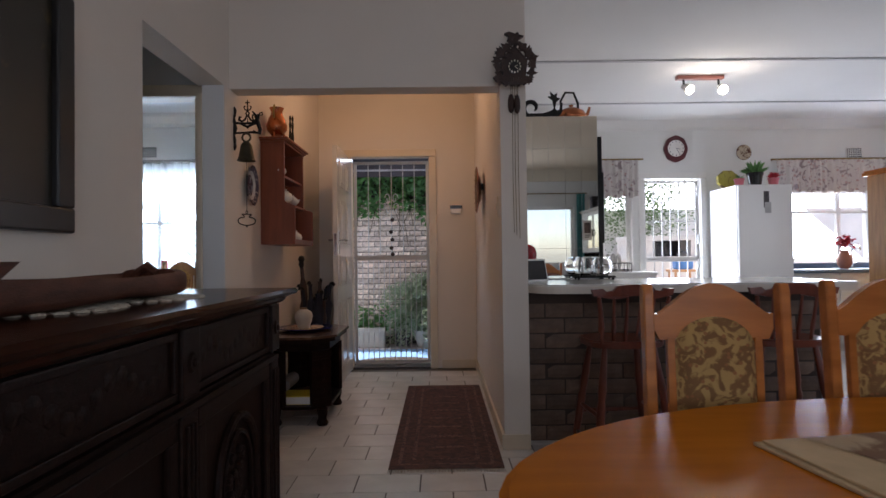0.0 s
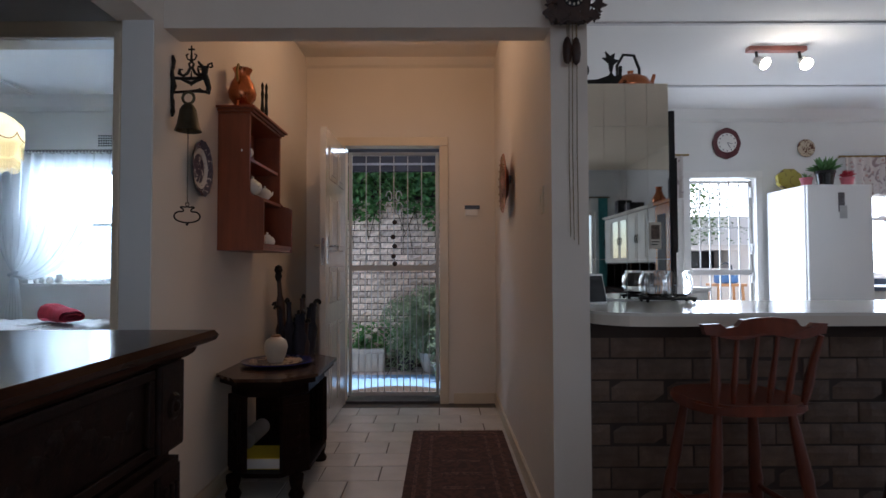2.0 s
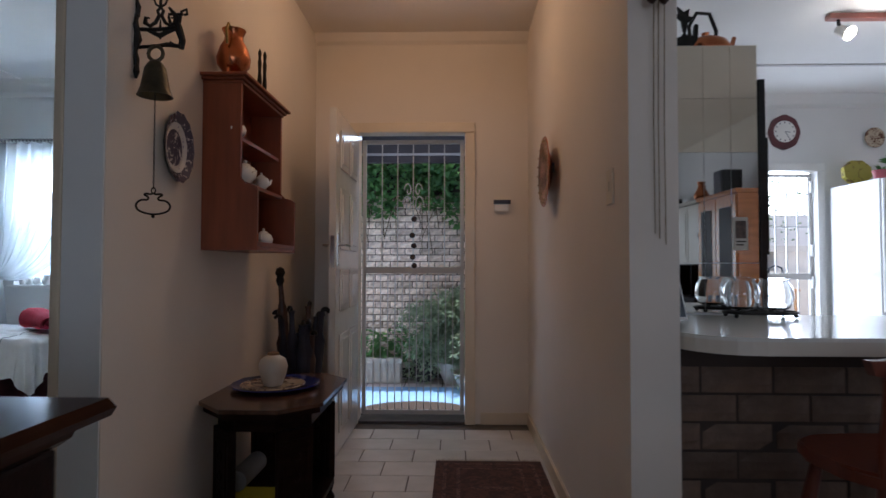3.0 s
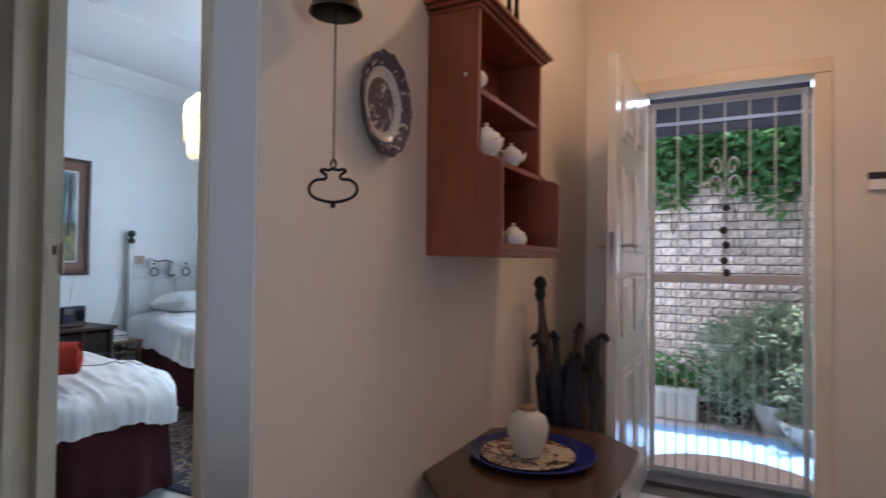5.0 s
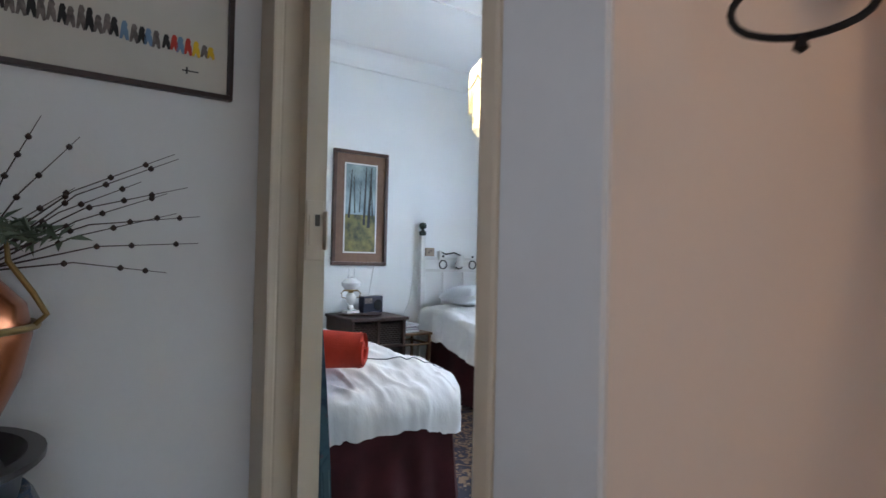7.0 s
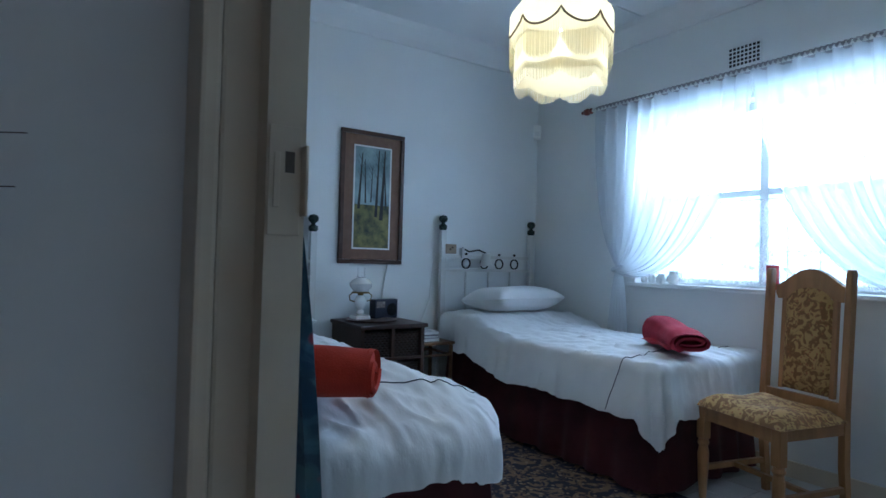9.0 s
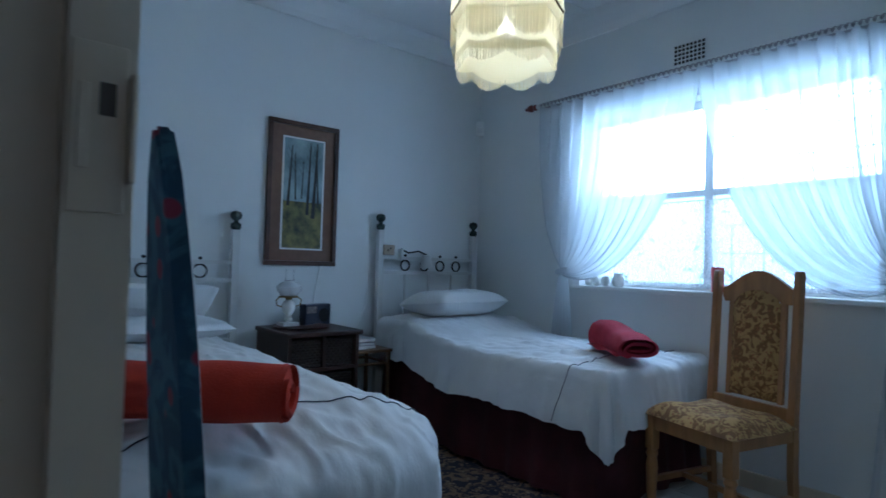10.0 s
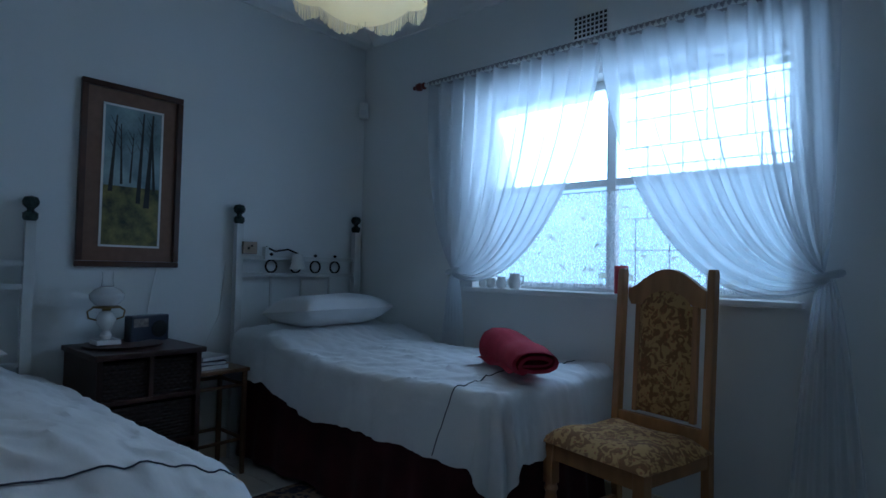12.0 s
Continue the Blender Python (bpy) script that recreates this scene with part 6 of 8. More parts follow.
part("spout", tube(bmesh.new(), [(0, 0, 0), (0, 0, 0.22), (0, -0.05, 0.27), (0, -0.13, 0.26), (0, -0.14, 0.21)], 0.012), CHROME, tapo, "", True)
part("lever", tube(bmesh.new(), [(0.02, 0, 0.05), (0.09, -0.01, 0.08)], 0.007), CHROME, tapo, "", True)
# low counter with dish rack behind the bar
rack_unit = thing("drainer_cabinet", "white kitchen cabinet by the back door window", "cabinet", pose(1.50, 6.35, 0))
part("body", slab(0, 0.92, 0.02, 0.595, 0.08, 0.888), WHITE, rack_unit)
part("door", box(slab(0.01, 0.455, 0, 0.0195, 0.1, 0.88), 0.465, 0.91, 0, 0.0195, 0.1, 0.88), WHITE, rack_unit)
part("plinth", slab(0.0, 0.92, 0.05, 0.595, 0, 0.079), WHITE, rack_unit)
part("top", box(bmesh.new(), -0.01, 0.93, -0.01, 0.597, 0.889, 0.925, 0.005), WHITE, rack_unit)
dr = thing("dish_rack", "dark wire dish rack with crockery", "dish rack", pose(1.98, 6.60, 0.9255))
bm = bmesh.new()
for z in (0.02, 0.10):
    tube(bm, [(-0.2, -0.13, z), (0.2, -0.13, z), (0.2, 0.13, z), (-0.2, 0.13, z)], 0.005, 6, True)
for k in range(9):
    x = -0.2 + 0.05 * k
    tube(bm, [(x, -0.13, 0.10), (x, -0.13, 0.0), (x, 0.13, 0.0), (x, 0.13, 0.10)], 0.004, 6)
part("wires", bm, BLACK, dr)
for k in range(4):
    part("plate", lathe(bmesh.new(), [(0.001, 0.0), (0.09, 0.004), (0.10, 0.012), (0.001, 0.012)], -0.1 + 0.06 * k, 0, 0.115, 20, "x"), CHINA, dr, "white plate", True)

# hutch at the kitchen's side with a black kettle on it
ht = thing("wooden_hutch", "orange-varnished wooden display cabinet with a glazed door", "cabinet", pose(4.50, 5.50, 0))
part("body", box(slab(0.0, 0.9, 0.04, 0.45, 0.0, 1.91), 0.02, 0.9, 0.02, 0.04, 0.0, 0.8), OAK, ht)
part("cornice", box(slab(-0.04, 0.94, -0.02, 0.47, 1.911, 1.945), -0.02, 0.92, 0.0, 0.46, 1.946, 1.965), ORANGEWOOD, ht)
bm = bmesh.new()
for a, b, c, d in ((0.0, 0.07, 0.85, 1.89), (0.83, 0.9, 0.85, 1.89), (0.07, 0.83, 0.85, 0.92), (0.07, 0.83, 1.82, 1.89)):
    box(bm, a, b, 0.012, 0.039, c, d, 0.004)
hd = part("door_frame", bm, ORANGEWOOD, ht)
part("door_glass", slab(0.071, 0.829, 0.022, 0.028, 0.921, 1.819), MIRROR, hd, "reflecting glass")
for k in range(18):
    part("beading", lathe(bmesh.new(), [(0.002, -0.02), (0.017, -0.01), (0.017, 0.01), (0.002, 0.02)], -0.012, 0.02, 0.90 + 0.055 * k, 8), ORANGEWOOD, ht, "")
kettle(4.70, 5.68, 1.9655, 1.25, IRON, "black iron kettle on the wooden cabinet", 200)

# garden beyond the kitchen
SHRUB = thing("garden_shrub", "bright green leafy shrub beyond the kitchen windows", "shrub", pose(3.6, 10.5, -0.06))
part("foliage", leaves([(rnd.gauss(0, 0.55), rnd.gauss(0, 0.22), 2.25 + rnd.gauss(0, 0.42)) for k in range(6000)], 0.055, 51), mat("sunlit_leaf", (0.12, 0.19, 0.06), 0.6, vary=0.4), SHRUB)
part("stem", tube(bmesh.new(), [(0, 0, 0), (0.1, 0, 0.8), (0, 0, 1.6)], [0.06, 0.05, 0.02], 8), mat("bark", (0.12, 0.08, 0.05), 0.9), SHRUB)
fire = thing("outdoor_fireplace", "white plastered outdoor fireplace with a dark open hearth", "fireplace", pose(3.15, 9.5, -0.06))
PLASTER = mat("sunlit_plaster", (0.62, 0.58, 0.52), 0.85, vary=0.12, scale=3, bump=0.2)
part("base", box(slab(0, 1.5, 0, 0.6, 0, 1.10), -0.04, 1.54, -0.04, 0.6, 1.1005, 1.15), PLASTER, fire)
part("cheek", slab(0, 0.42, 0.02, 0.6, 1.151, 1.42), PLASTER, fire)
part("cheek", slab(1.06, 1.5, 0.02, 0.6, 1.151, 1.42), PLASTER, fire)
part("hearth_back", slab(0.421, 1.059, 0.50, 0.6, 1.151, 1.42), BLACK, fire, "plain black hearth back")
part("hood", outline(bmesh.new(), [(-0.02, 1.421), (1.52, 1.421), (1.52, 1.50), (-0.02, 1.50)], 0.6, "xz", 0.0), PLASTER, fire)
stand = thing("patio_stool", "low brown wooden stool outside the back door", "stool", pose(3.5, 8.2, -0.06))
part("seat", box(bmesh.new(), -0.19, 0.19, -0.15, 0.15, 0.93, 0.965, 0.006), OAK, stand)
for sx in (-0.15, 0.15):
    for sy in (-0.11, 0.11):
        part("leg", tube(bmesh.new(), [(sx, sy, 0.93), (sx * 1.25, sy * 1.25, 0)], 0.018, 8), OAK, stand)
bag = thing("blue_bag", "small blue bag with a looped handle on the patio stool", "bag", pose(3.5, 8.2, 0.9055))
part("body", box(bmesh.new(), -0.13, 0.13, -0.07, 0.07, 0, 0.17, 0.03), mat("blue_nylon", (0.06, 0.16, 0.36), 0.6, vary=0.15), bag, "", True)
part("handle", tube(bmesh.new(), [(-0.08, 0, 0.165), (-0.07, 0, 0.23), (0, 0, 0.26), (0.07, 0, 0.23), (0.08, 0, 0.165)], 0.010, 7), BLACK, bag, "", True)
setting("yard_wall", slab(1.0, 9.0, 11.0, 11.2, -0.06, 2.0), mat("white_yard_wall", (0.75, 0.72, 0.68), 0.85, vary=0.1, scale=2), "pale painted yard wall", "garden wall")

# ---- passage ----
car = thing("framed_cartoon", "wide framed line drawing of small figures in a row", "framed print", pose(-2.33, 2.86, 1.64))
bm = bmesh.new()
for a, b, c, d in ((-0.36, 0.36, -0.145, -0.133), (-0.36, 0.36, 0.133, 0.145), (-0.36, -0.348, -0.1325, 0.1325), (0.348, 0.36, -0.1325, 0.1325)):
    box(bm, 0, 0.018, a, b, c, d, 0.002)
part("frame", bm, mat("dark_brown_frame", (0.035, 0.016, 0.012), 0.35), car)
part("sheet", slab(0.002, 0.006, -0.3475, 0.3475, -0.1325, 0.1325), mat("cream_paper", (0.64, 0.60, 0.52), 0.75, vary=0.04), car)
INK, GREYI = mat("black_ink", (0.03, 0.028, 0.026), 0.8), mat("grey_wash", (0.22, 0.18, 0.16), 0.8, vary=0.5, scale=60)
TINTS = [mat("yellow_ink", (0.75, 0.50, 0.03), 0.8), mat("red_ink", (0.55, 0.06, 0.04), 0.8), mat("blue_ink", (0.20, 0.32, 0.48), 0.8)]
jit = random.Random(9)
for k in range(40):
    y = -0.32 + 0.0162 * k + jit.uniform(-0.003, 0.003)
    h = (0.066 - 0.0009 * k) * jit.uniform(0.85, 1.12)
    z = -0.028 - 0.0007 * k + jit.uniform(-0.003, 0.003)
    m_ = TINTS[0] if k in (37, 39) else TINTS[1] if k in (34, 36) else TINTS[2] if k in (28, 31, 35) else GREYI if k > 9 and k % 3 else INK
    bm = bmesh.new()
    outline(bm, [(y - 0.009, z), (y - 0.004, z), (y - 0.001, z + h * 0.25), (y + 0.004, z - 0.002), (y + 0.009, z), (y + 0.007, z + h * 0.5), (y + 0.004, z + h * 0.68), (y + 0.006, z + h * 0.8), (y + 0.002, z + h), (y - 0.004, z + h * 0.98), (y - 0.006, z + h * 0.78), (y - 0.007, z + h * 0.5)], 0.0006, "yz", 0.0062)
    part("drawn_mark", bm, m_, car)
part("signature_bar", box(slab(0.0062, 0.0067, 0.25, 0.285, -0.092, -0.089), 0.0062, 0.0067, 0.258, 0.262, -0.098, -0.082), INK, car, "small ink squiggle")

urn = thing("blue_urn", "large blue glazed pottery urn with a dark rim", "urn", pose(-2.09, 2.672, 0.0) @ Matrix.Scale(1.02, 4))
BLUEP = mat("mottled_blue_glaze", (0.035, 0.075, 0.14), 0.25, vary=0.5, scale=12, bump=0.15)
part("body", lathe(bmesh.new(), [(0.12, 0), (0.14, 0.02), (0.20, 0.29), (0.222, 0.56), (0.215, 0.66), (0.19, 0.72), (0.185, 0.725), (0.004, 0.70)], seg=36), BLUEP, urn, "", True)
part("rim", lathe(bmesh.new(), [(0.17, 0.7255), (0.175, 0.76), (0.205, 0.785), (0.205, 0.795), (0.18, 0.795), (0.15, 0.765), (0.003, 0.76)], seg=36), mat("dark_glazed_rim", (0.03, 0.028, 0.03), 0.3), urn, "dark rolled rim", True)
bm = bmesh.new()
for k in range(40):
    a = 2 * math.pi * k / 40
    tube(bm, [(0.2205 * math.cos(a), 0.2205 * math.sin(a), 0.605), (0.2185 * math.cos(a + 0.06), 0.2185 * math.sin(a + 0.06), 0.635), (0.2205 * math.cos(a + 0.12), 0.2205 * math.sin(a + 0.12), 0.605)], 0.0025, 5)
part("scratched_band", bm, CHINA, urn, "pale incised zigzag band")
pot = thing("copper_pot_arrangement", "tall copper pot with greenery and beaded twigs", "plant arrangement", pose(-2.10, 2.715, 0.776))
part("pot", lathe(bmesh.new(), [(0.05, 0), (0.07, 0.01), (0.09, 0.06), (0.128, 0.15), (0.142, 0.22), (0.132, 0.27), (0.085, 0.32), (0.078, 0.34), (0.09, 0.36), (0.082, 0.36), (0.068, 0.335), (0.01, 0.31)], seg=34), COPPER, pot, "", True)
part("brass_ring", tube(bmesh.new(), [(0.147 * math.cos(a), 0.147 * math.sin(a), 0.235) for a in [2 * math.pi * k / 40 for k in range(40)]], 0.006, 8, True), BRASS, pot, "", True)
for a in (1.3, 4.4):
    c, s_ = math.cos(a), math.sin(a)
    part("handle", tube(bmesh.new(), [(0.088 * c, 0.088 * s_, 0.355), (0.105 * c, 0.105 * s_, 0.385), (0.11 * c, 0.11 * s_, 0.34), (0.145 * c, 0.145 * s_, 0.29), (0.165 * c, 0.165 * s_, 0.255), (0.146 * c, 0.146 * s_, 0.235)], 0.005, 8), BRASS, pot, "dull brass handle", True)
rq = random.Random(12)
pts = []
for k in range(34):
    a, out = rq.uniform(0, 6.28), rq.uniform(0.06, 0.19)
    for i in range(9):
        u = i / 8
        for q in range(5):
            pts.append((math.cos(a) * out * u + rq.uniform(-0.015, 0.015), math.sin(a) * out * u + rq.uniform(-0.015, 0.015), 0.34 + 0.19 * u * (1 - 0.75 * u) * rq.uniform(0.7, 1.1)))
part("greenery", leaves(pts, 0.038, 61, 0.4), mat("grey_green_leaf", (0.13, 0.17, 0.11), 0.7, vary=0.4), pot, "feathery grey-green leaves")
TWIG = mat("dark_twig", (0.045, 0.025, 0.018), 0.7)
for e, ln in ((37, 0.39), (35, 0.37), (32, 0.31), (28, 0.36), (24, 0.37), (19, 0.34), (15, 0.37), (7, 0.38), (-1, 0.31), (66, 0.27), (57, 0.28), (45, 0.22)):
    e = radians(e)
    side = rq.uniform(-0.30, 0.12)
    d = Vector((side * 0.6, math.cos(e), math.sin(e))).normalized()
    base = Vector((rq.uniform(-0.03, 0.03), 0.04, 0.325 + rq.uniform(-0.02, 0.01)))
    p = [base, base + d * ln * 0.5 + Vector((0, 0, rq.uniform(0.005, 0.035))), base + d * ln + Vector((0, rq.uniform(-0.02, 0.02), rq.uniform(-0.01, 0.02)))]
    tw = part("beaded_twig", tube(bmesh.new(), p, [0.0022, 0.0012, 0.0006], 5), TWIG, pot, "dark twig strung with beads")
    for u in (rq.uniform(0.40, 0.55), rq.uniform(0.62, 0.75), rq.uniform(0.8, 0.93)):
        c = p[1].lerp(p[2], (u - 0.5) * 2) if u > 0.5 else p[0].lerp(p[1], u * 2)
        part("bead", lathe(bmesh.new(), [(0.001, -0.0055), (0.0045, -0.003), (0.0055, 0.001), (0.001, 0.0055)], c.x, c.y, c.z, 7), TWIG, tw, "", True)

# ---- bedroom ----
LINEN = mat("white_bed_linen", (0.74, 0.74, 0.74), 0.9, vary=0.06, scale=4, bump=1.0, fine=13, stretch=(1.0, 1.6, 1.0))
PILLOW = mat("white_cotton", (0.72, 0.71, 0.70), 0.9, vary=0.06, scale=5, bump=0.1, fine=150)
MAROONC = mat("maroon_valance", (0.060, 0.008, 0.012), 0.85, vary=0.3, scale=8)
PIPING = mat("dark_piping", (0.04, 0.045, 0.07), 0.8)
WHITEM = mat("white_enamel_metal", (0.68, 0.67, 0.64), 0.4, vary=0.08)
GREENB = mat("green_marbled_knob", (0.035, 0.055, 0.045), 0.25, vary=0.6, scale=40)


def bed(name, x0, x1, y0, y1, top, drop, corner, seed, label, seam, crown=0.03, head=0.0, flare=0.10, puff=0.05, tip=0.42):
    """A bed along x with its head at x0; the cover hangs over the sides and the foot."""
    th = thing(name, label, "bed", pose(0, 0, 0))

    def cover(cx, cy):
        """Where the point (cx, cy) of the flat spread cloth comes to lie."""
        kx, ky = min(cx, x1 - corner), min(max(cy, y0 + corner), y1 - corner)
        off = Vector((cx - kx, cy - ky))
        d = off.length
        deep = corner - d if d > 0 else corner + min(x1 - corner - cx, cy - y0 - corner, y1 - corner - cy)
        dome = min(1.0, max(0.0, deep) / 0.38)
        z = top + crown * dome * (2 - dome) + head * min(1, max(0, (x0 + 0.72 - cx) / 0.42)) ** 2 * (3 - 2 * min(1, max(0, (x0 + 0.72 - cx) / 0.42)))
        z += 0.016 * noise.noise(Vector((cx * 4, cy * 6, seed))) + 0.010 * noise.noise(Vector((cx * 7 + cy * 9, cy * 16 - cx * 5, seed + 3)))
        crease = noise.noise(Vector((cx * 5 - cy * 7, cy * 5 + cx * 2, seed + 7)))
        z += 0.010 * (1 - min(1, abs(crease) * 5)) + 0.004 * noise.noise(Vector((cx * 26, cy * 34, seed + 5)))
        if d <= corner:
            return Vector((cx, cy, z))
        n = off / d
        reach = (corner + drop) / max(abs(n.x), abs(n.y)) - corner
        a = (d - corner) * drop * (1 + tip * 2 * abs(n.x * n.y)) / reach
        bend = puff * math.pi / 2
        if a < bend:
            out, down = puff * math.sin(a / puff), puff * (1 - math.cos(a / puff))
        else:
            out, down = puff + flare * (a - bend), puff + (a - bend)
        w = min(1.0, a / 0.25)
        lean = math.atan2(n.y, n.x)
        along = Vector((kx * 5.5 + 1.3 * n.x, ky * 5.5 + 1.3 * n.y, seed + 0.8 * a))
        wave = 0.032 * noise.noise(along) + 0.018 * noise.noise(along * 2.7) + 0.008 * noise.noise(along * 6)
        if abs(n.x) > 0.12 and abs(n.y) > 0.12:
            wave += 0.022 * math.sin(lean * 9 + seed) * min(abs(n.x), abs(n.y)) * 2
        out += w * wave
        base = Vector((kx, ky)) + n * corner
        return Vector((base.x + n.x * out, base.y + n.y * out, z - down))

    sx, sy = x1 - x0 + drop, y1 - y0 + 2 * drop
    part("duvet", disc_grid(bmesh.new(), lambda u, v: cover(x0 + sx * u, y0 - drop + sy * v), 150, 130), LINEN, th, "rumpled white duvet", True)

    def skirt(u, v):
        p = u * (2 * (x1 - x0) + (y1 - y0))
        lx, ly, r = x1 - x0, y1 - y0, 0.03
        if p < lx:
            x, y, nx, ny = x0 + p, y0 + r, 0, -1
        elif p < lx + ly:
            x, y, nx, ny = x1 - r, y0 + p - lx, 1, 0
        else:
            x, y, nx, ny = x1 - (p - lx - ly), y1 - r, 0, 1
        go = (1 - v) * (0.045 + 0.014 * math.sin(p * 27 + 2.2 * math.sin(p * 5)) + 0.012 * noise.noise(Vector((p * 9, 0, seed))))
        x, y = min(x, x1 - r), min(max(y, y0 + r), y1 - r)
        return (x + nx * go, y + ny * go, 0.035 + 0.010 * noise.noise(Vector((p * 4, 1, seed))) * (1 - v) + (top - 0.16) * v)
    part("valance", disc_grid(bmesh.new(), skirt, 460, 6), MAROONC, th, "gathered maroon valance", True)
    part("mattress", box(bmesh.new(), x0 + 0.03, x1 - 0.06, y0 + 0.06, y1 - 0.06, 0.30, top - 0.05, 0.03), LINEN, th)
    for x in (x0 + 0.12, x1 - 0.10):
        for y in (y0 + 0.10, y1 - 0.10):
            part("castor", box(slab(x - 0.018, x + 0.018, y - 0.018, y + 0.018, 0.05, 0.32), x - 0.02, x + 0.02, y - 0.012, y + 0.012, 0, 0.049), BLACK, th)
    line = []
    for k in range(91):
        cy = y0 - drop * 0.97 + (sy - drop * 0.06) * k / 90
        line.append(cover(seam - 0.25 * max(0, y0 - cy, cy - y1) + 0.012 * math.sin(k * 0.13), cy) + Vector((0, 0, 0.004)))
    part("piping", tube(bmesh.new(), line, 0.0022, 5), PIPING, th, "dark piped seam")
    return th


def headboard(name, y0, y1, zt, label, rings):
    th = thing(name, label, "headboard", pose(BED_W + 0.045, 0, 0), "headboards")
    for y in (y0, y1):
        post = part("post", slab(-0.02, 0.02, y - 0.02, y + 0.02, 0, zt - 0.11), WHITEM, th)
        part("knob", lathe(bmesh.new(), [(0.022, 0), (0.030, 0.012), (0.030, 0.034), (0.014, 0.046), (0.014, 0.052), (0.030, 0.068), (0.034, 0.085), (0.026, 0.104), (0.002, 0.112)], 0, y, zt - 0.109, 16), GREENB, post, "green marbled double ball knob", True)
    for z in (zt - 0.31, zt - 0.41):
        part("rail", slab(-0.012, 0.012, y0 + 0.021, y1 - 0.021, z, z + 0.022), WHITEM, th)
    part("lower_rail", slab(-0.012, 0.012, y0 + 0.021, y1 - 0.021, 0.62, 0.64), WHITEM, th)
    for k in range(3):
        y = y0 + (y1 - y0) * (k + 1) / 4
        part("bar", slab(-0.006, 0.006, y - 0.006, y + 0.006, 0.641, zt - 0.412), WHITEM, th)
    for f in rings:
        y = y0 + (y1 - y0) * f
        part("ring", tube(bmesh.new(), [(0, y + 0.037 * math.cos(a), zt - 0.349 + 0.037 * math.sin(a)) for a in [2 * math.pi * k / 20 for k in range(20)]], 0.006, 7, True), IRON, th, "dark metal ring", True)
        part("bead", lathe(bmesh.new(), [(0.002, 0), (0.011, 0.006), (0.011, 0.014), (0.002, 0.02)], 0, y, zt - 0.2875, 10), IRON, th, "", True)
    return th


headboard("headboard_bed_near", 3.51, 4.46, 1.37, "white metal headboard with green ball knobs and dark rings", (0.2, 0.5, 0.8))
headboard("headboard_bed_window", 5.45, 6.31, 1.43, "white metal headboard with green ball knobs and dark rings", (0.25, 0.45, 0.62, 0.80))
bed("single_bed", -4.90, -3.03, 3.53, 4.44, 0.60, 0.245, 0.28, 3, "single bed with a puffy white duvet and maroon valance", -3.20, 0.11, flare=0.0, puff=0.12, tip=0.25)
bed("single_bed", -4.90, -3.14, 5.46, 6.34, 0.64, 0.29, 0.05, 8, "single bed with a white duvet draped over a maroon valance", -3.30, 0.025, head=0.09)


def pillow(m, sx, sy, sz, label):
    th = tagged(new("pillow"), label, "pillow", "pillows")
    th.matrix_world = m
    bm = bmesh.new()
    for sgn in (1, -1):
        disc_grid(bm, lambda u, v: ((u - 0.5) * sx, (v - 0.5) * sy, sz * (0.5 + sgn * 0.5 * (max(0.0, 1 - abs(2 * u - 1) ** 3) * max(0.0, 1 - abs(2 * v - 1) ** 4)) ** 0.5 + 0.03 * math.sin(u * 9) * math.sin(v * 7))), 18, 22)
    part("case", bm, PILLOW, th, "", True)
    return th


pillow(pose(-4.62, 5.86, 0.745, 0, -5, 4), 0.42, 0.64, 0.18, "plump white pillow on the bed by the window")
pillow(pose(-4.60, 3.96, 0.70, 0, 0, 0), 0.40, 0.66, 0.11, "flat white pillow at the bed head")
pillow(pose(-4.68, 3.95, 0.79, 0, -34, 0), 0.34, 0.62, 0.14, "white patterned pillow leaning on another pillow")

# towels: a rolled red blanket and a folded pink one
REDT = mat("red_towelling", (0.42, 0.030, 0.010), 0.95, vary=0.2, scale=12, bump=0.6, fine=180)
PINKT = mat("crimson_fleece", (0.36, 0.022, 0.045), 0.95, vary=0.2, scale=12, bump=0.6, fine=180)
roll = thing("rolled_blanket", "rolled bright red fleece blanket lying across the bed", "blanket", pose(-3.22, 3.70, 0.753, 0, 0, 51.5))
bm = bmesh.new()
disc_grid(bm, lambda u, v: ((u - 0.5) * 0.62, (0.080 + 0.006 * math.sin(u * 14)) * 1.12 * math.cos(2 * math.pi * v), (0.074 + 0.004 * math.sin(u * 11)) * math.sin(2 * math.pi * v)), 16, 24)
part("outer_roll", bm, REDT, roll, "", True)
for e in (-0.305, 0.305):
    bm = bmesh.new()
    spiral = [(e, (0.011 + 0.0043 * k) * math.cos(k * 0.45), (0.011 + 0.0041 * k) * math.sin(k * 0.45)) for k in range(15)]
    tube(bm, spiral, 0.013, 6)
    lathe(bm, [(0.001, 0), (0.074, 0.0), (0.074, 0.005), (0.001, 0.005)], e - 0.003 + (-0.01 if e > 0 else 0.01), 0, 0, 24, "x")
    part("rolled_end", bm, REDT, roll, "spiral rolled end", True)
fold = thing("folded_blanket", "folded crimson fleece blanket at the foot of the bed", "blanket", pose(-3.28, 5.81, 0.756, 0, 0, -32))
fold_path = [(-0.085, -0.010), (-0.02, -0.016), (0.055, -0.014), (0.088, 0.004), (0.080, 0.030), (0.02, 0.046), (-0.06, 0.046), (-0.098, 0.022), (-0.112, -0.012), (-0.095, -0.042), (-0.02, -0.056), (0.07, -0.055), (0.118, -0.030), (0.128, 0.012), (0.105, 0.052), (0.03, 0.078), (-0.06, 0.080), (-0.125, 0.058), (-0.152, 0.008), (-0.138, -0.045), (-0.06, -0.078)]


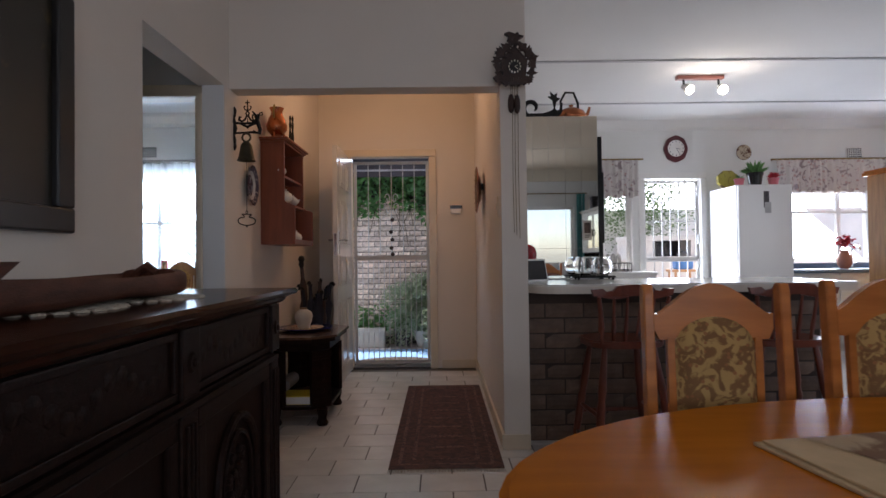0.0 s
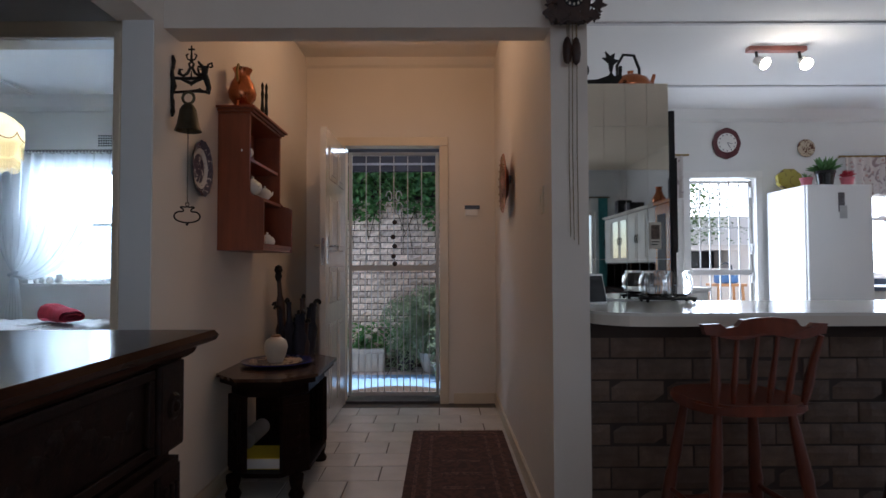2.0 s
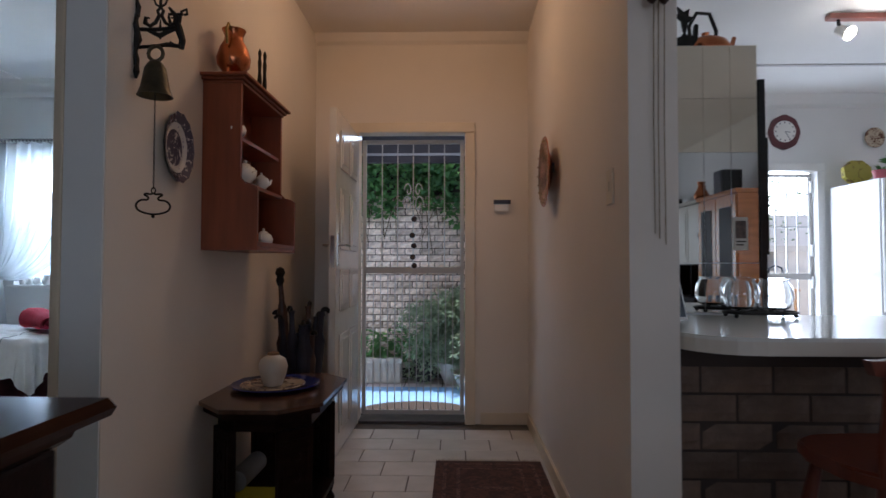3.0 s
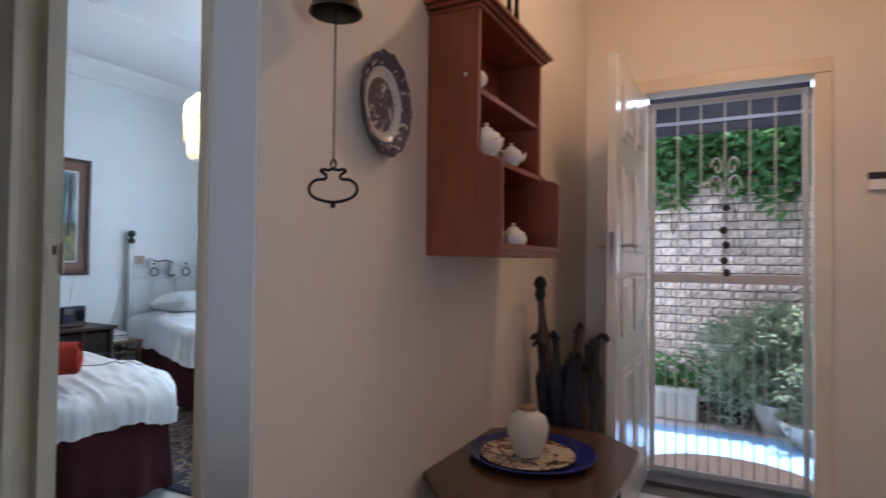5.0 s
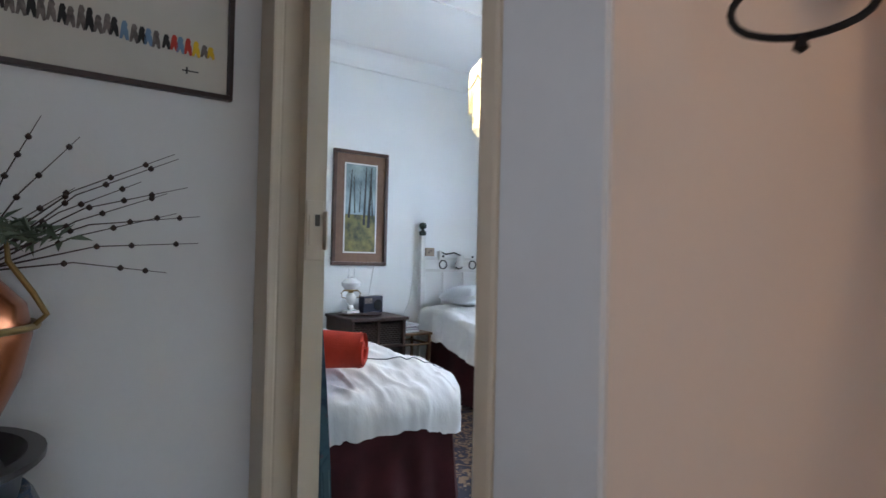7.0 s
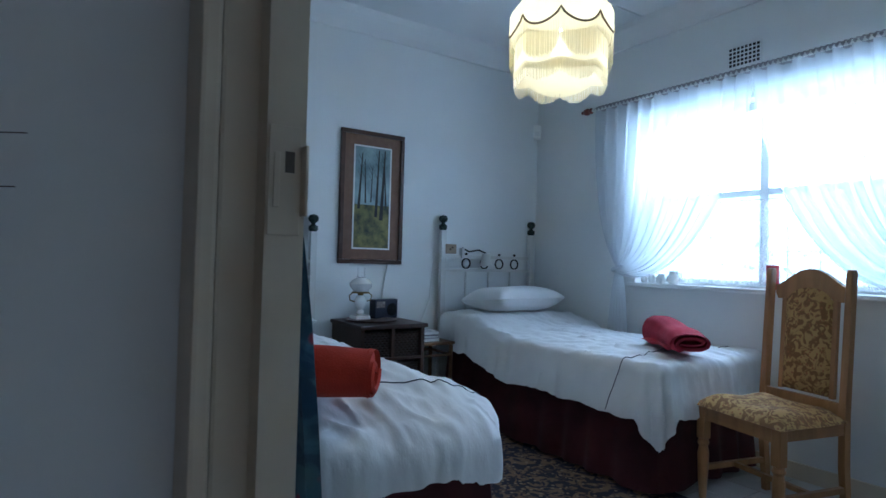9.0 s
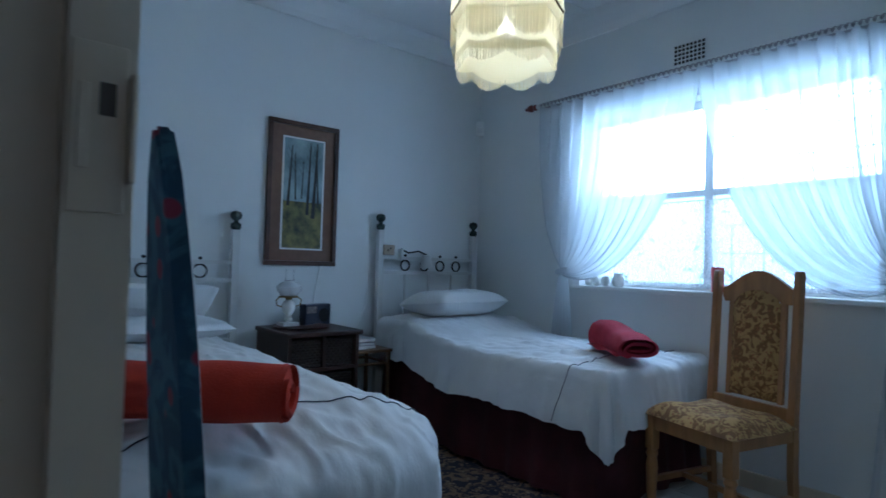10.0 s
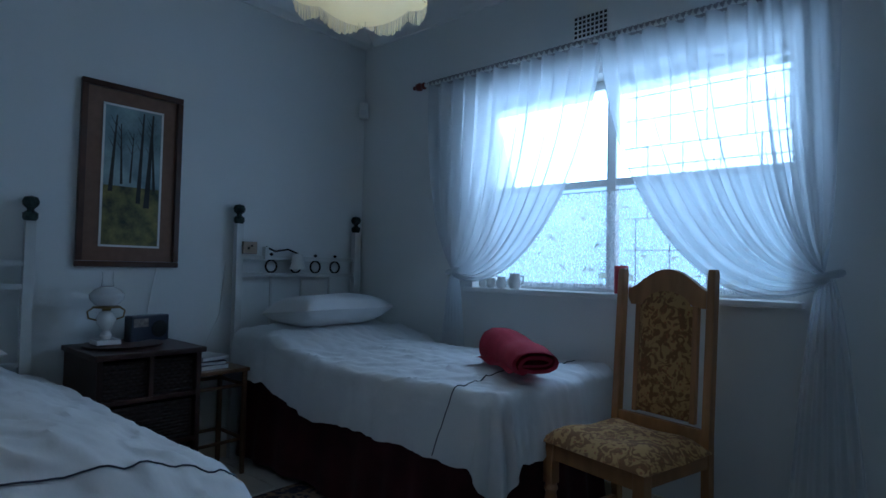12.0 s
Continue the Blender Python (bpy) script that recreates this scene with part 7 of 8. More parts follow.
def layers(u, v):
    """A thick cloth rolled up flat: v runs round both faces of the folded sheet."""
    w = 2 * v if v <= 0.5 else 2 - 2 * v
    k = min(int(w * (len(fold_path) - 1)), len(fold_path) - 2)
    f = w * (len(fold_path) - 1) - k
    a, b = Vector(fold_path[k]), Vector(fold_path[k + 1])
    p, d = a.lerp(b, f), (b - a).normalized()
    p += Vector((-d.y, d.x)) * (0.0125 if v <= 0.5 else -0.0125)
    slump = 0.94 - 0.36 * u
    lift = 0.008 * math.sin(u * 11 + v * 9)
    return ((u - 0.5) * 0.42 + 0.10 * p.y, p.x * (0.60 + 0.06 * u) + 0.015 * math.sin(u * 4), (p.y + 0.06) * slump * 0.95 - 0.062 + lift * (0.4 + p.y * 4))


bm = disc_grid(bmesh.new(), layers, 26, 130)
part("rolled_cloth", bm, PINKT, fold, "", True)
for u in (0.004, 0.996):
    part("folded_end", disc_grid(bmesh.new(), lambda a, b: Vector(layers(u, a * 0.5)).lerp(Vector(layers(u, 1 - a * 0.5)), b), 64, 1), PINKT, fold, "layered folded end", True)
part("under_flap", disc_grid(bmesh.new(), lambda u, v: ((u - 0.5) * 0.38, -0.035 - 0.085 * v, -0.044 - 0.016 * v + 0.006 * math.sin(u * 11)), 12, 6), PINKT, fold, "loose fold", True)

# forest painting
fp = thing("forest_painting", "framed painting of bare trees with a brown mount", "painting", pose(BED_W, 4.883, 1.513))
WALNUT = mat("walnut_frame", (0.075, 0.032, 0.018), 0.35, vary=0.3, scale=12)
bm = bmesh.new()
for a, b, c, d in ((-0.238, 0.238, -0.45, -0.422), (-0.238, 0.238, 0.422, 0.45), (-0.238, -0.21, -0.4215, 0.4215), (0.21, 0.238, -0.4215, 0.4215)):
    box(bm, 0, 0.028, a, b, c, d, 0.004)
part("frame", bm, WALNUT, fp)
part("mount", slab(0.002, 0.012, -0.2095, 0.2095, -0.4215, 0.4215), mat("brown_mount_card", (0.20, 0.115, 0.075), 0.9, vary=0.1, scale=30), fp, "brown card mount")
bm = bmesh.new()
for a, b, c, d in ((-0.142, 0.142, -0.352, -0.342), (-0.142, 0.142, 0.342, 0.352), (-0.142, -0.132, -0.3415, 0.3415), (0.132, 0.142, -0.3415, 0.3415)):
    box(bm, 0.0122, 0.016, a, b, c, d)
part("inner_slip", bm, CHINA, fp, "pale inner slip")
PAINT = mat("misty_wood_sky", (0.36, 0.45, 0.46), 0.5, vary=0.4, scale=7, second=(0.11, 0.16, 0.17))
part("canvas", slab(0.0122, 0.014, -0.1315, 0.1315, -0.05, 0.3415), PAINT, fp)
part("canvas_ground", slab(0.0122, 0.0141, -0.1315, 0.1315, -0.3415, -0.0505), mat("mossy_glade", (0.26, 0.22, 0.055), 0.5, vary=0.5, scale=16, second=(0.03, 0.04, 0.018)), fp, "painted mossy ground")
for y, w, z0, z1, lean in ((-0.10, 0.010, -0.08, 0.30, 0.02), (-0.05, 0.006, -0.04, 0.26, -0.01), (-0.01, 0.005, -0.03, 0.22, 0.01), (0.03, 0.011, -0.13, 0.33, 0.015), (0.07, 0.014, -0.15, 0.33, 0.02), (0.105, 0.007, -0.06, 0.28, -0.02)):
    bm = outline(bmesh.new(), [(y - w, z0), (y + w, z0), (y + w * 0.4 + lean, z1), (y - w * 0.2 + lean, z1)], 0.0006, "yz", 0.0142)
    for t in (0.55, 0.72, 0.85):
        zz = z0 + (z1 - z0) * t
        for sg in (-1, 1):
            outline(bm, [(y + lean * t, zz), (y + lean * t + 0.002, zz + 0.006), (y + lean * t + sg * 0.03, min(zz + 0.06, 0.335))], 0.0005, "yz", 0.0143)
    part("painted_tree", bm, mat("painted_bark", (0.030, 0.028, 0.024), 0.6, vary=0.4, scale=30), fp)
cable = tagged(part("wall_cable", tube(bmesh.new(), [(BED_W + 0.006, 5.02, 1.062), (BED_W + 0.006, 5.0, 0.95), (BED_W + 0.006, 4.985, 0.85), (BED_W + 0.02, 4.97, 0.72)], 0.003, 6), WHITE), "thin pale cable running down the wall", "cable")
cable2 = tagged(part("wall_cable", tube(bmesh.new(), [(BED_W + 0.006, 5.40, 1.10), (BED_W + 0.006, 5.37, 0.8), (BED_W + 0.02, 5.28, 0.62)], 0.003, 6), WHITE), "thin pale cable running down the wall", "cable")

# nightstand with wicker drawers
NSW = mat("dark_brown_cabinet", (0.040, 0.018, 0.012), 0.4, vary=0.35, scale=8, bump=0.1)
WICK = mat("woven_wicker", (0.030, 0.017, 0.012), 0.7, vary=0.5, scale=60, bump=0.6)
ns = thing("nightstand", "dark brown wooden nightstand with wicker basket drawers", "nightstand", pose(-4.985, 4.62, 0))
NX, NY, NZ = 0.44, 0.44, 0.70
part("top", box(bmesh.new(), 0, NX + 0.02, -0.015, NY + 0.015, NZ - 0.025, NZ, 0.006), NSW, ns)
for y in (0, NY - 0.022):
    part("side_panel", slab(0, NX - 0.002, y, y + 0.022, 0.03, NZ - 0.0255), NSW, ns)
part("back_panel", slab(0, 0.012, 0.0225, NY - 0.0225, 0.03, NZ - 0.0255), NSW, ns)
for z in (0.05, 0.27, 0.48):
    part("rail", slab(0.013, NX - 0.004, 0.0225, NY - 0.0225, z, z + 0.018), NSW, ns)
part("divider", slab(0.013, NX - 0.006, NY / 2 - 0.01, NY / 2 + 0.01, 0.4985, NZ - 0.026), NSW, ns)
for x in (0.0, NX - 0.042):
    for y in (0, NY - 0.04):
        part("foot", slab(x, x + 0.04, y, y + 0.04, 0, 0.0295), NSW, ns)
for y0, y1, z0, z1 in ((0.03, NY / 2 - 0.014, 0.502, 0.655), (NY / 2 + 0.014, NY - 0.03, 0.502, 0.655), (0.03, NY - 0.03, 0.292, 0.46), (0.03, NY - 0.03, 0.072, 0.25)):
    bd = part("basket_drawer", slab(0.03, NX - 0.03, y0, y1, z0, z1), WICK, ns, "dark woven wicker drawer")
    for j in range(int((z1 - z0) / 0.015)):
        part("cane", tube(bmesh.new(), [(NX - 0.028 + (0.005 if (q + j) % 2 else 0), y0 + (y1 - y0) * q / 12, z0 + 0.008 + 0.015 * j) for q in range(13)], 0.0065, 5), WICK, bd)
lampb = thing("oil_lamp", "white china oil lamp with a glass globe shade", "table lamp", pose(-4.80, 4.73, NZ + 0.0125))
part("base", box(bmesh.new(), -0.05, 0.05, -0.05, 0.05, 0, 0.022, 0.004), CHINA, lampb)
part("font", lathe(bmesh.new(), [(0.02, 0.0225), (0.025, 0.04), (0.014, 0.06), (0.036, 0.09), (0.042, 0.115), (0.03, 0.14), (0.016, 0.15), (0.002, 0.151)], seg=20), CHINA, lampb, "printed china font", True)
part("gallery", tube(bmesh.new(), [(0.055 * math.cos(a), 0.055 * math.sin(a), 0.168) for a in [2 * math.pi * k / 20 for k in range(20)]], 0.004, 6, True), BRASS, lampb, "brass gallery", True)
part("burner", lathe(bmesh.new(), [(0.018, 0.1515), (0.022, 0.17), (0.05, 0.172), (0.003, 0.176)], seg=16), BRASS, lampb, "brass burner", True)
for sg in (1, -1):
    part("scroll_handle", tube(bmesh.new(), [(0, sg * 0.04, 0.11), (0, sg * 0.072, 0.12), (0, sg * 0.078, 0.15), (0, sg * 0.056, 0.166)], 0.004, 6), BRASS, lampb)
part("globe", lathe(bmesh.new(), [(0.045, 0.1765), (0.07, 0.205), (0.072, 0.225), (0.05, 0.25), (0.03, 0.258), (0.027, 0.262)], seg=24), mat("milk_glass", (0.74, 0.74, 0.74), 0.15), lampb, "milky glass globe", True)
part("chimney", lathe(bmesh.new(), [(0.026, 0.2625), (0.022, 0.29), (0.024, 0.33), (0.023, 0.33), (0.021, 0.29), (0.024, 0.2625)], seg=18), GLASS, lampb, "clear glass chimney", True)
radio = thing("radio", "dark blue portable radio on the nightstand", "radio", pose(-4.88, 4.94, NZ + 0.0005, 0, 0, -76))
DKB = mat("dark_blue_plastic", (0.012, 0.016, 0.035), 0.35)
part("case", box(bmesh.new(), -0.10, 0.10, -0.03, 0.03, 0, 0.13, 0.008), DKB, radio)
part("speaker", lathe(bmesh.new(), [(0.042, 0.0305), (0.042, 0.034), (0.003, 0.034)], -0.045, 0, 0.06, 20, "y"), BLACK, radio, "round speaker grille")
part("dial_strip", slab(0.015, 0.09, 0.0305, 0.0325, 0.075, 0.115), GREYI, radio)
tagged(part("round_tray", lathe(bmesh.new(), [(0.10, 0), (0.16, 0.003), (0.17, 0.012), (0.165, 0.012), (0.10, 0.006), (0.003, 0.006)], -4.78, 4.80, NZ + 0.0005, 32), WALNUT, smooth=True), "round brown wooden tray under the lamp", "tray")

# bamboo stool with books
BAM = mat("bamboo_cane", (0.16, 0.085, 0.035), 0.45, vary=0.3, scale=10)
bs = thing("bamboo_side_table", "small bamboo side table beside the bed", "side table", pose(-4.82, 5.235, 0))
part("top", box(bmesh.new(), -0.15, 0.15, -0.15, 0.15, 0.53, 0.55, 0.005), BAM, bs)
for sx in (-0.13, 0.13):
    for sy in (-0.13, 0.13):
        part("leg", tube(bmesh.new(), [(sx, sy, 0), (sx, sy, 0.17), (sx, sy, 0.35), (sx, sy, 0.53)], [0.013, 0.015, 0.013, 0.014], 10), BAM, bs, "", True)
for z in (0.18, 0.46):
    for a, b in (((-0.13, -0.13), (0.13, -0.13)), ((0.13, -0.13), (0.13, 0.13)), ((0.13, 0.13), (-0.13, 0.13)), ((-0.13, 0.13), (-0.13, -0.13))):
        part("rung", tube(bmesh.new(), [(*a, z), (*b, z)], 0.009, 8), BAM, bs, "", True)
for k, (w, h, turn, col) in enumerate(((0.21, 0.022, 4, (0.35, 0.33, 0.36)), (0.20, 0.018, -5, (0.12, 0.10, 0.14)), (0.195, 0.02, 8, (0.50, 0.48, 0.46)))):
    bk = thing("book", "paperback book in a small stack on the bamboo table", "book", pose(-4.82, 5.21, 0.5505 + 0.0225 * k, 0, 0, turn), "stacked books")
    part("cover", box(slab(-w / 2, w / 2, -0.075, 0.075, 0, 0.002), -w / 2, w / 2, -0.075, 0.075, h - 0.002, h), mat("book_cover", col, 0.5), bk)
    part("pages", slab(-w / 2 + 0.003, w / 2 - 0.003, -0.073, 0.072, 0.0022, h - 0.0022), PILLOW, bk, "pale page block")

# socket box and clip lamp on the headboard
sk = thing("socket_box", "wooden socket box fixed on the headboard", "socket", pose(BED_W + 0.05, 5.475, 1.185))
part("box", box(bmesh.new(), -0.03, 0.03, -0.012, 0.075, -0.035, 0.035, 0.004), mat("pale_wood", (0.36, 0.27, 0.19), 0.5), sk)
part("sockets", box(slab(0.0305, 0.033, 0.014, 0.024, -0.008, 0.002), 0.0305, 0.033, 0.034, 0.044, 0.006, 0.016), BLACK, sk)
cl2 = thing("clip_lamp", "white clip-on reading lamp on the headboard rail", "reading lamp", pose(BED_W + 0.06, 5.82, 1.11))
part("shade", lathe(bmesh.new(), [(0.02, 0.05), (0.032, 0.045), (0.036, 0.0), (0.05, -0.045), (0.047, -0.045), (0.032, 0.0), (0.003, 0.03)], 0.03, 0, 0, 18), WHITEM, cl2, "", True)
part("gooseneck", tube(bmesh.new(), [(0.03, 0, 0.05), (0.0, -0.05, 0.075), (0.0, -0.14, 0.06), (-0.005, -0.20, 0.085)], 0.006, 7), IRON, cl2, "", True)
part("clip", slab(-0.02, 0.02, -0.215, -0.195, 0.01, 0.085), WHITEM, cl2)
part("reflector", lathe(bmesh.new(), [(0.046, -0.043), (0.03, -0.02), (0.003, -0.015)], 0.03, 0, 0, 16), CHROME, cl2)
pir = thing("alarm_sensor", "small white alarm sensor in the corner", "alarm sensor", pose(BED_W + 0.055, BED_N - 0.055, 2.17, 0, 0, 45))
part("case", box(bmesh.new(), -0.03, 0.03, -0.025, 0.04, -0.055, 0.055, 0.008), WHITE, pir)
part("lens", box(bmesh.new(), -0.02, 0.02, -0.031, -0.0255, -0.035, 0.0, 0.002), PILLOW, pir)

# chair by the window
dining_chair(pose(-2.815, 5.845, 0, 0, 0, -13), 1.105, "oak high-backed chair with floral upholstery by the window", OAK, "", w=0.22)

# ironing board leaning by the door
ib = thing("ironing_board", "ironing board in dark blue floral cover leaning on the wall", "ironing board", pose(-2.775, 3.655, 0, 4, 0, 0))
edge = [(0.11, 0.03), (0.125, 0.06), (0.13, 0.45), (0.125, 0.72), (0.11, 0.94), (0.08, 1.12), (0.05, 1.24), (0.026, 1.305), (0.010, 1.33)]
bm = outline(bmesh.new(), edge + [(-x, z) for x, z in edge[::-1]], 0.034, "xz", -0.017)
bmesh.ops.bevel(bm, geom=list(bm.edges), offset=0.008, segments=2, affect="EDGES")
part("padded_cover", bm, printed("blue_floral_cover", (0.012, 0.034, 0.060), (0.040, 0.085, 0.11), 12, 0.5, 0.9, (0.16, 0.014, 0.03)), ib, "dark blue floral padded cover", True)
for x in (-0.09, 0.09):
    part("folded_leg", tube(bmesh.new(), [(x, 0.026, 0.04), (x * 0.7, 0.028, 0.55), (x * 0.3, 0.028, 1.08)], 0.010, 8), WHITEM, ib, "folded steel leg", True)

# fringed lampshade
SHX, SHY, SHZ = -3.095, 4.755, 1.775


def sheer(name, colour, clear, weave=0.0, scale=300.0):
    """Thin cloth that lets light through; weave breaks it into a lace pattern."""
    m = bpy.data.materials.new(name)
    m.use_nodes = True
    n, l = m.node_tree.nodes, m.node_tree.links
    n.remove(n["Principled BSDF"])
    d, t, tr_ = n.new("ShaderNodeBsdfDiffuse"), n.new("ShaderNodeBsdfTranslucent"), n.new("ShaderNodeBsdfTransparent")
    a, b = n.new("ShaderNodeMixShader"), n.new("ShaderNodeMixShader")
    d.inputs["Color"].default_value = t.inputs["Color"].default_value = (*colour, 1)
    a.inputs[0].default_value = 0.62
    l.new(d.outputs[0], a.inputs[1])
    l.new(t.outputs[0], a.inputs[2])
    l.new(a.outputs[0], b.inputs[1])
    l.new(tr_.outputs[0], b.inputs[2])
    b.inputs[0].default_value = clear
    if weave:
        co, no, mr = n.new("ShaderNodeTexCoord"), n.new("ShaderNodeTexNoise"), n.new("ShaderNodeMapRange")
        mp = n.new("ShaderNodeMapping")
        mp.inputs["Scale"].default_value = (2.0, 1.0, 1.0)
        no.inputs["Scale"].default_value, no.inputs["Detail"].default_value, no.inputs["Distortion"].default_value = scale, 3, 1.2
        mr.inputs["From Min"].default_value, mr.inputs["From Max"].default_value = 0.45, 0.55
        mr.inputs["To Min"].default_value, mr.inputs["To Max"].default_value = max(0, clear - weave), min(1, clear + weave)
        l.new(co.outputs["Object"], mp.inputs["Vector"])
        l.new(mp.outputs["Vector"], no.inputs["Vector"])
        l.new(no.outputs["Fac"], mr.inputs["Value"])
        l.new(mr.outputs["Result"], b.inputs[0])
    l.new(b.outputs[0], n["Material Output"].inputs["Surface"])
    return m


SILK = sheer("cream_silk", (0.80, 0.74, 0.52), 0.03)
FRINGE = sheer("cream_fringe", (0.62, 0.56, 0.38), 0.02)
sh = thing("pendant_lampshade", "cream scalloped fabric pendant lampshade with long fringes", "pendant lamp", pose(SHX, SHY, SHZ))


def lobe(a):
    return abs(math.sin(4 * a))


def dome(u, v):
    a = 2 * math.pi * u
    r = 0.06 + 0.138 * math.sin(min(1, (1 - v) * 1.6) * math.pi / 2) * (1 + 0.05 * lobe(a))
    return (r * math.cos(a), r * math.sin(a), 0.225 - 0.055 * (lobe(a) ** 0.7) * (1 - v) + 0.175 * v + 0.03 * (1 - v))


part("fabric_dome", disc_grid(bmesh.new(), dome, 96, 10, True), SILK, sh, "cream scalloped dome", True)
part("scallop_trim", tube(bmesh.new(), [dome(k / 96, 0.0) for k in range(96)], 0.0045, 6, True), mat("brown_braid", (0.16, 0.11, 0.06), 0.8), sh, "brown braided edging", True)
part("inner_cylinder", disc_grid(bmesh.new(), lambda u, v: (0.180 * math.cos(6.2832 * u), 0.180 * math.sin(6.2832 * u), 0.06 + 0.14 * v - 0.03 * abs(math.sin(12.566 * u))), 64, 3, True), SILK, sh, "", True)
for nm, r, z1f, n, ln in (("upper_fringe", 0.204, None, 420, 0.125), ("lower_fringe", 0.183, 0.075, 380, 0.075)):
    bm = bmesh.new()
    for k in range(n):
        a = 2 * math.pi * k / n
        if z1f is None:
            top_ = Vector(dome(k / n, 0.0))
            low = top_.z - ln * rnd.uniform(0.93, 1.03)
        else:
            top_ = Vector((r * math.cos(a), r * math.sin(a), 0.085 - 0.02 * lobe(a)))
            low = 0.030 - 0.03 * lobe(a) + rnd.uniform(-0.004, 0.004)
        w = 0.0013
        q = Vector((-math.sin(a), math.cos(a), 0)) * w
        e = Vector((top_.x * 0.985 + rnd.uniform(-0.002, 0.002), top_.y * 0.985 + rnd.uniform(-0.002, 0.002), low))
        vs = [bm.verts.new(c) for c in (top_ - q, top_ + q, e + q, e - q)]
        bm.faces.new(vs)
    part(nm, bm, FRINGE, sh, "hanging cream fringe")
part("cord", tube(bmesh.new(), [(0, 0, 0.415), (0, 0, TOP - SHZ - 0.03)], 0.004, 6), WHITE, sh)
part("ceiling_rose", lathe(bmesh.new(), [(0.05, TOP - SHZ - 0.03), (0.055, TOP - SHZ - 0.02), (0.055, TOP - SHZ)], seg=20), WHITE, sh)
part("top_ring", lathe(bmesh.new(), [(0.062, 0.398), (0.064, 0.408), (0.03, 0.413), (0.002, 0.418)], seg=20), BRASS, sh)
part("bulb", lathe(bmesh.new(), [(0.002, 0.13), (0.025, 0.14), (0.03, 0.165), (0.015, 0.20), (0.013, 0.24), (0.002, 0.25)], seg=16), LIT, sh, "glowing bulb", True).visible_shadow = False

# bedroom window, sill, bars, curtains
w3 = window("window_3", -4.0, -2.36, 0.98, 2.08, BED_N + 0.12, [-3.205], 1.548, "white framed bedroom window")
part("window_sill", box(bmesh.new(), -4.03, -2.34, BED_N - 0.05, BED_N + 0.118, 0.960, 0.9845, 0.005), WHITE, w3, "white painted sill board")
bars = thing("burglar_bars", "white steel burglar bars in a stepped pattern outside the pane", "burglar bars", pose(0, BED_N + 0.185, 0))
bm = bmesh.new()
for z in (1.02, 1.20, 1.36, 1.62, 1.72, 1.86, 1.98):
    tube(bm, [(-3.16, 0, z), (-2.38, 0, z)], 0.0035, 5)
for k in range(5):
    x = -3.1 + 0.17 * k
    tube(bm, [(x, 0, 1.0), (x, 0, 1.36)], 0.0035, 5)
    tube(bm, [(min(x + 0.06, -2.39), 0, 1.36), (min(x + 0.06, -2.39), 0, 1.72)], 0.0035, 5)
    tube(bm, [(x, 0, 1.72), (x, 0, 2.05)], 0.0035, 5)
part("bars", bm, mat("grey_bars", (0.35, 0.35, 0.36), 0.5), bars)
SHEER = sheer("white_voile", (0.80, 0.82, 0.84), 0.27)
rod = thing("curtain_rod", "curtain rod with dark red wooden finials", "curtain rod", pose(0, BED_N - 0.09, 2.215))
part("pole", tube(bmesh.new(), [(-4.325, 0, 0), (-2.17, 0, 0)], 0.012, 10), WHITE, rod, "", True)
for x, s_ in ((-4.325, -1), (-2.17, 1)):
    part("finial", lathe(bmesh.new(), [(0.012, 0), (0.022, 0.012 * s_), (0.016, 0.03 * s_), (0.026, 0.045 * s_), (0.022, 0.07 * s_), (0.010, 0.085 * s_), (0.013, 0.098 * s_), (0.002, 0.11 * s_)], x, 0, 0, 14, "x"), mat("dark_red_wood", (0.14, 0.02, 0.012), 0.35), rod, "turned dark red finial", True)
for x in (-4.31, -3.2, -2.2):
    part("bracket", slab(x - 0.008, x + 0.008, 0.0, 0.09, -0.008, 0.008), WHITE, rod)


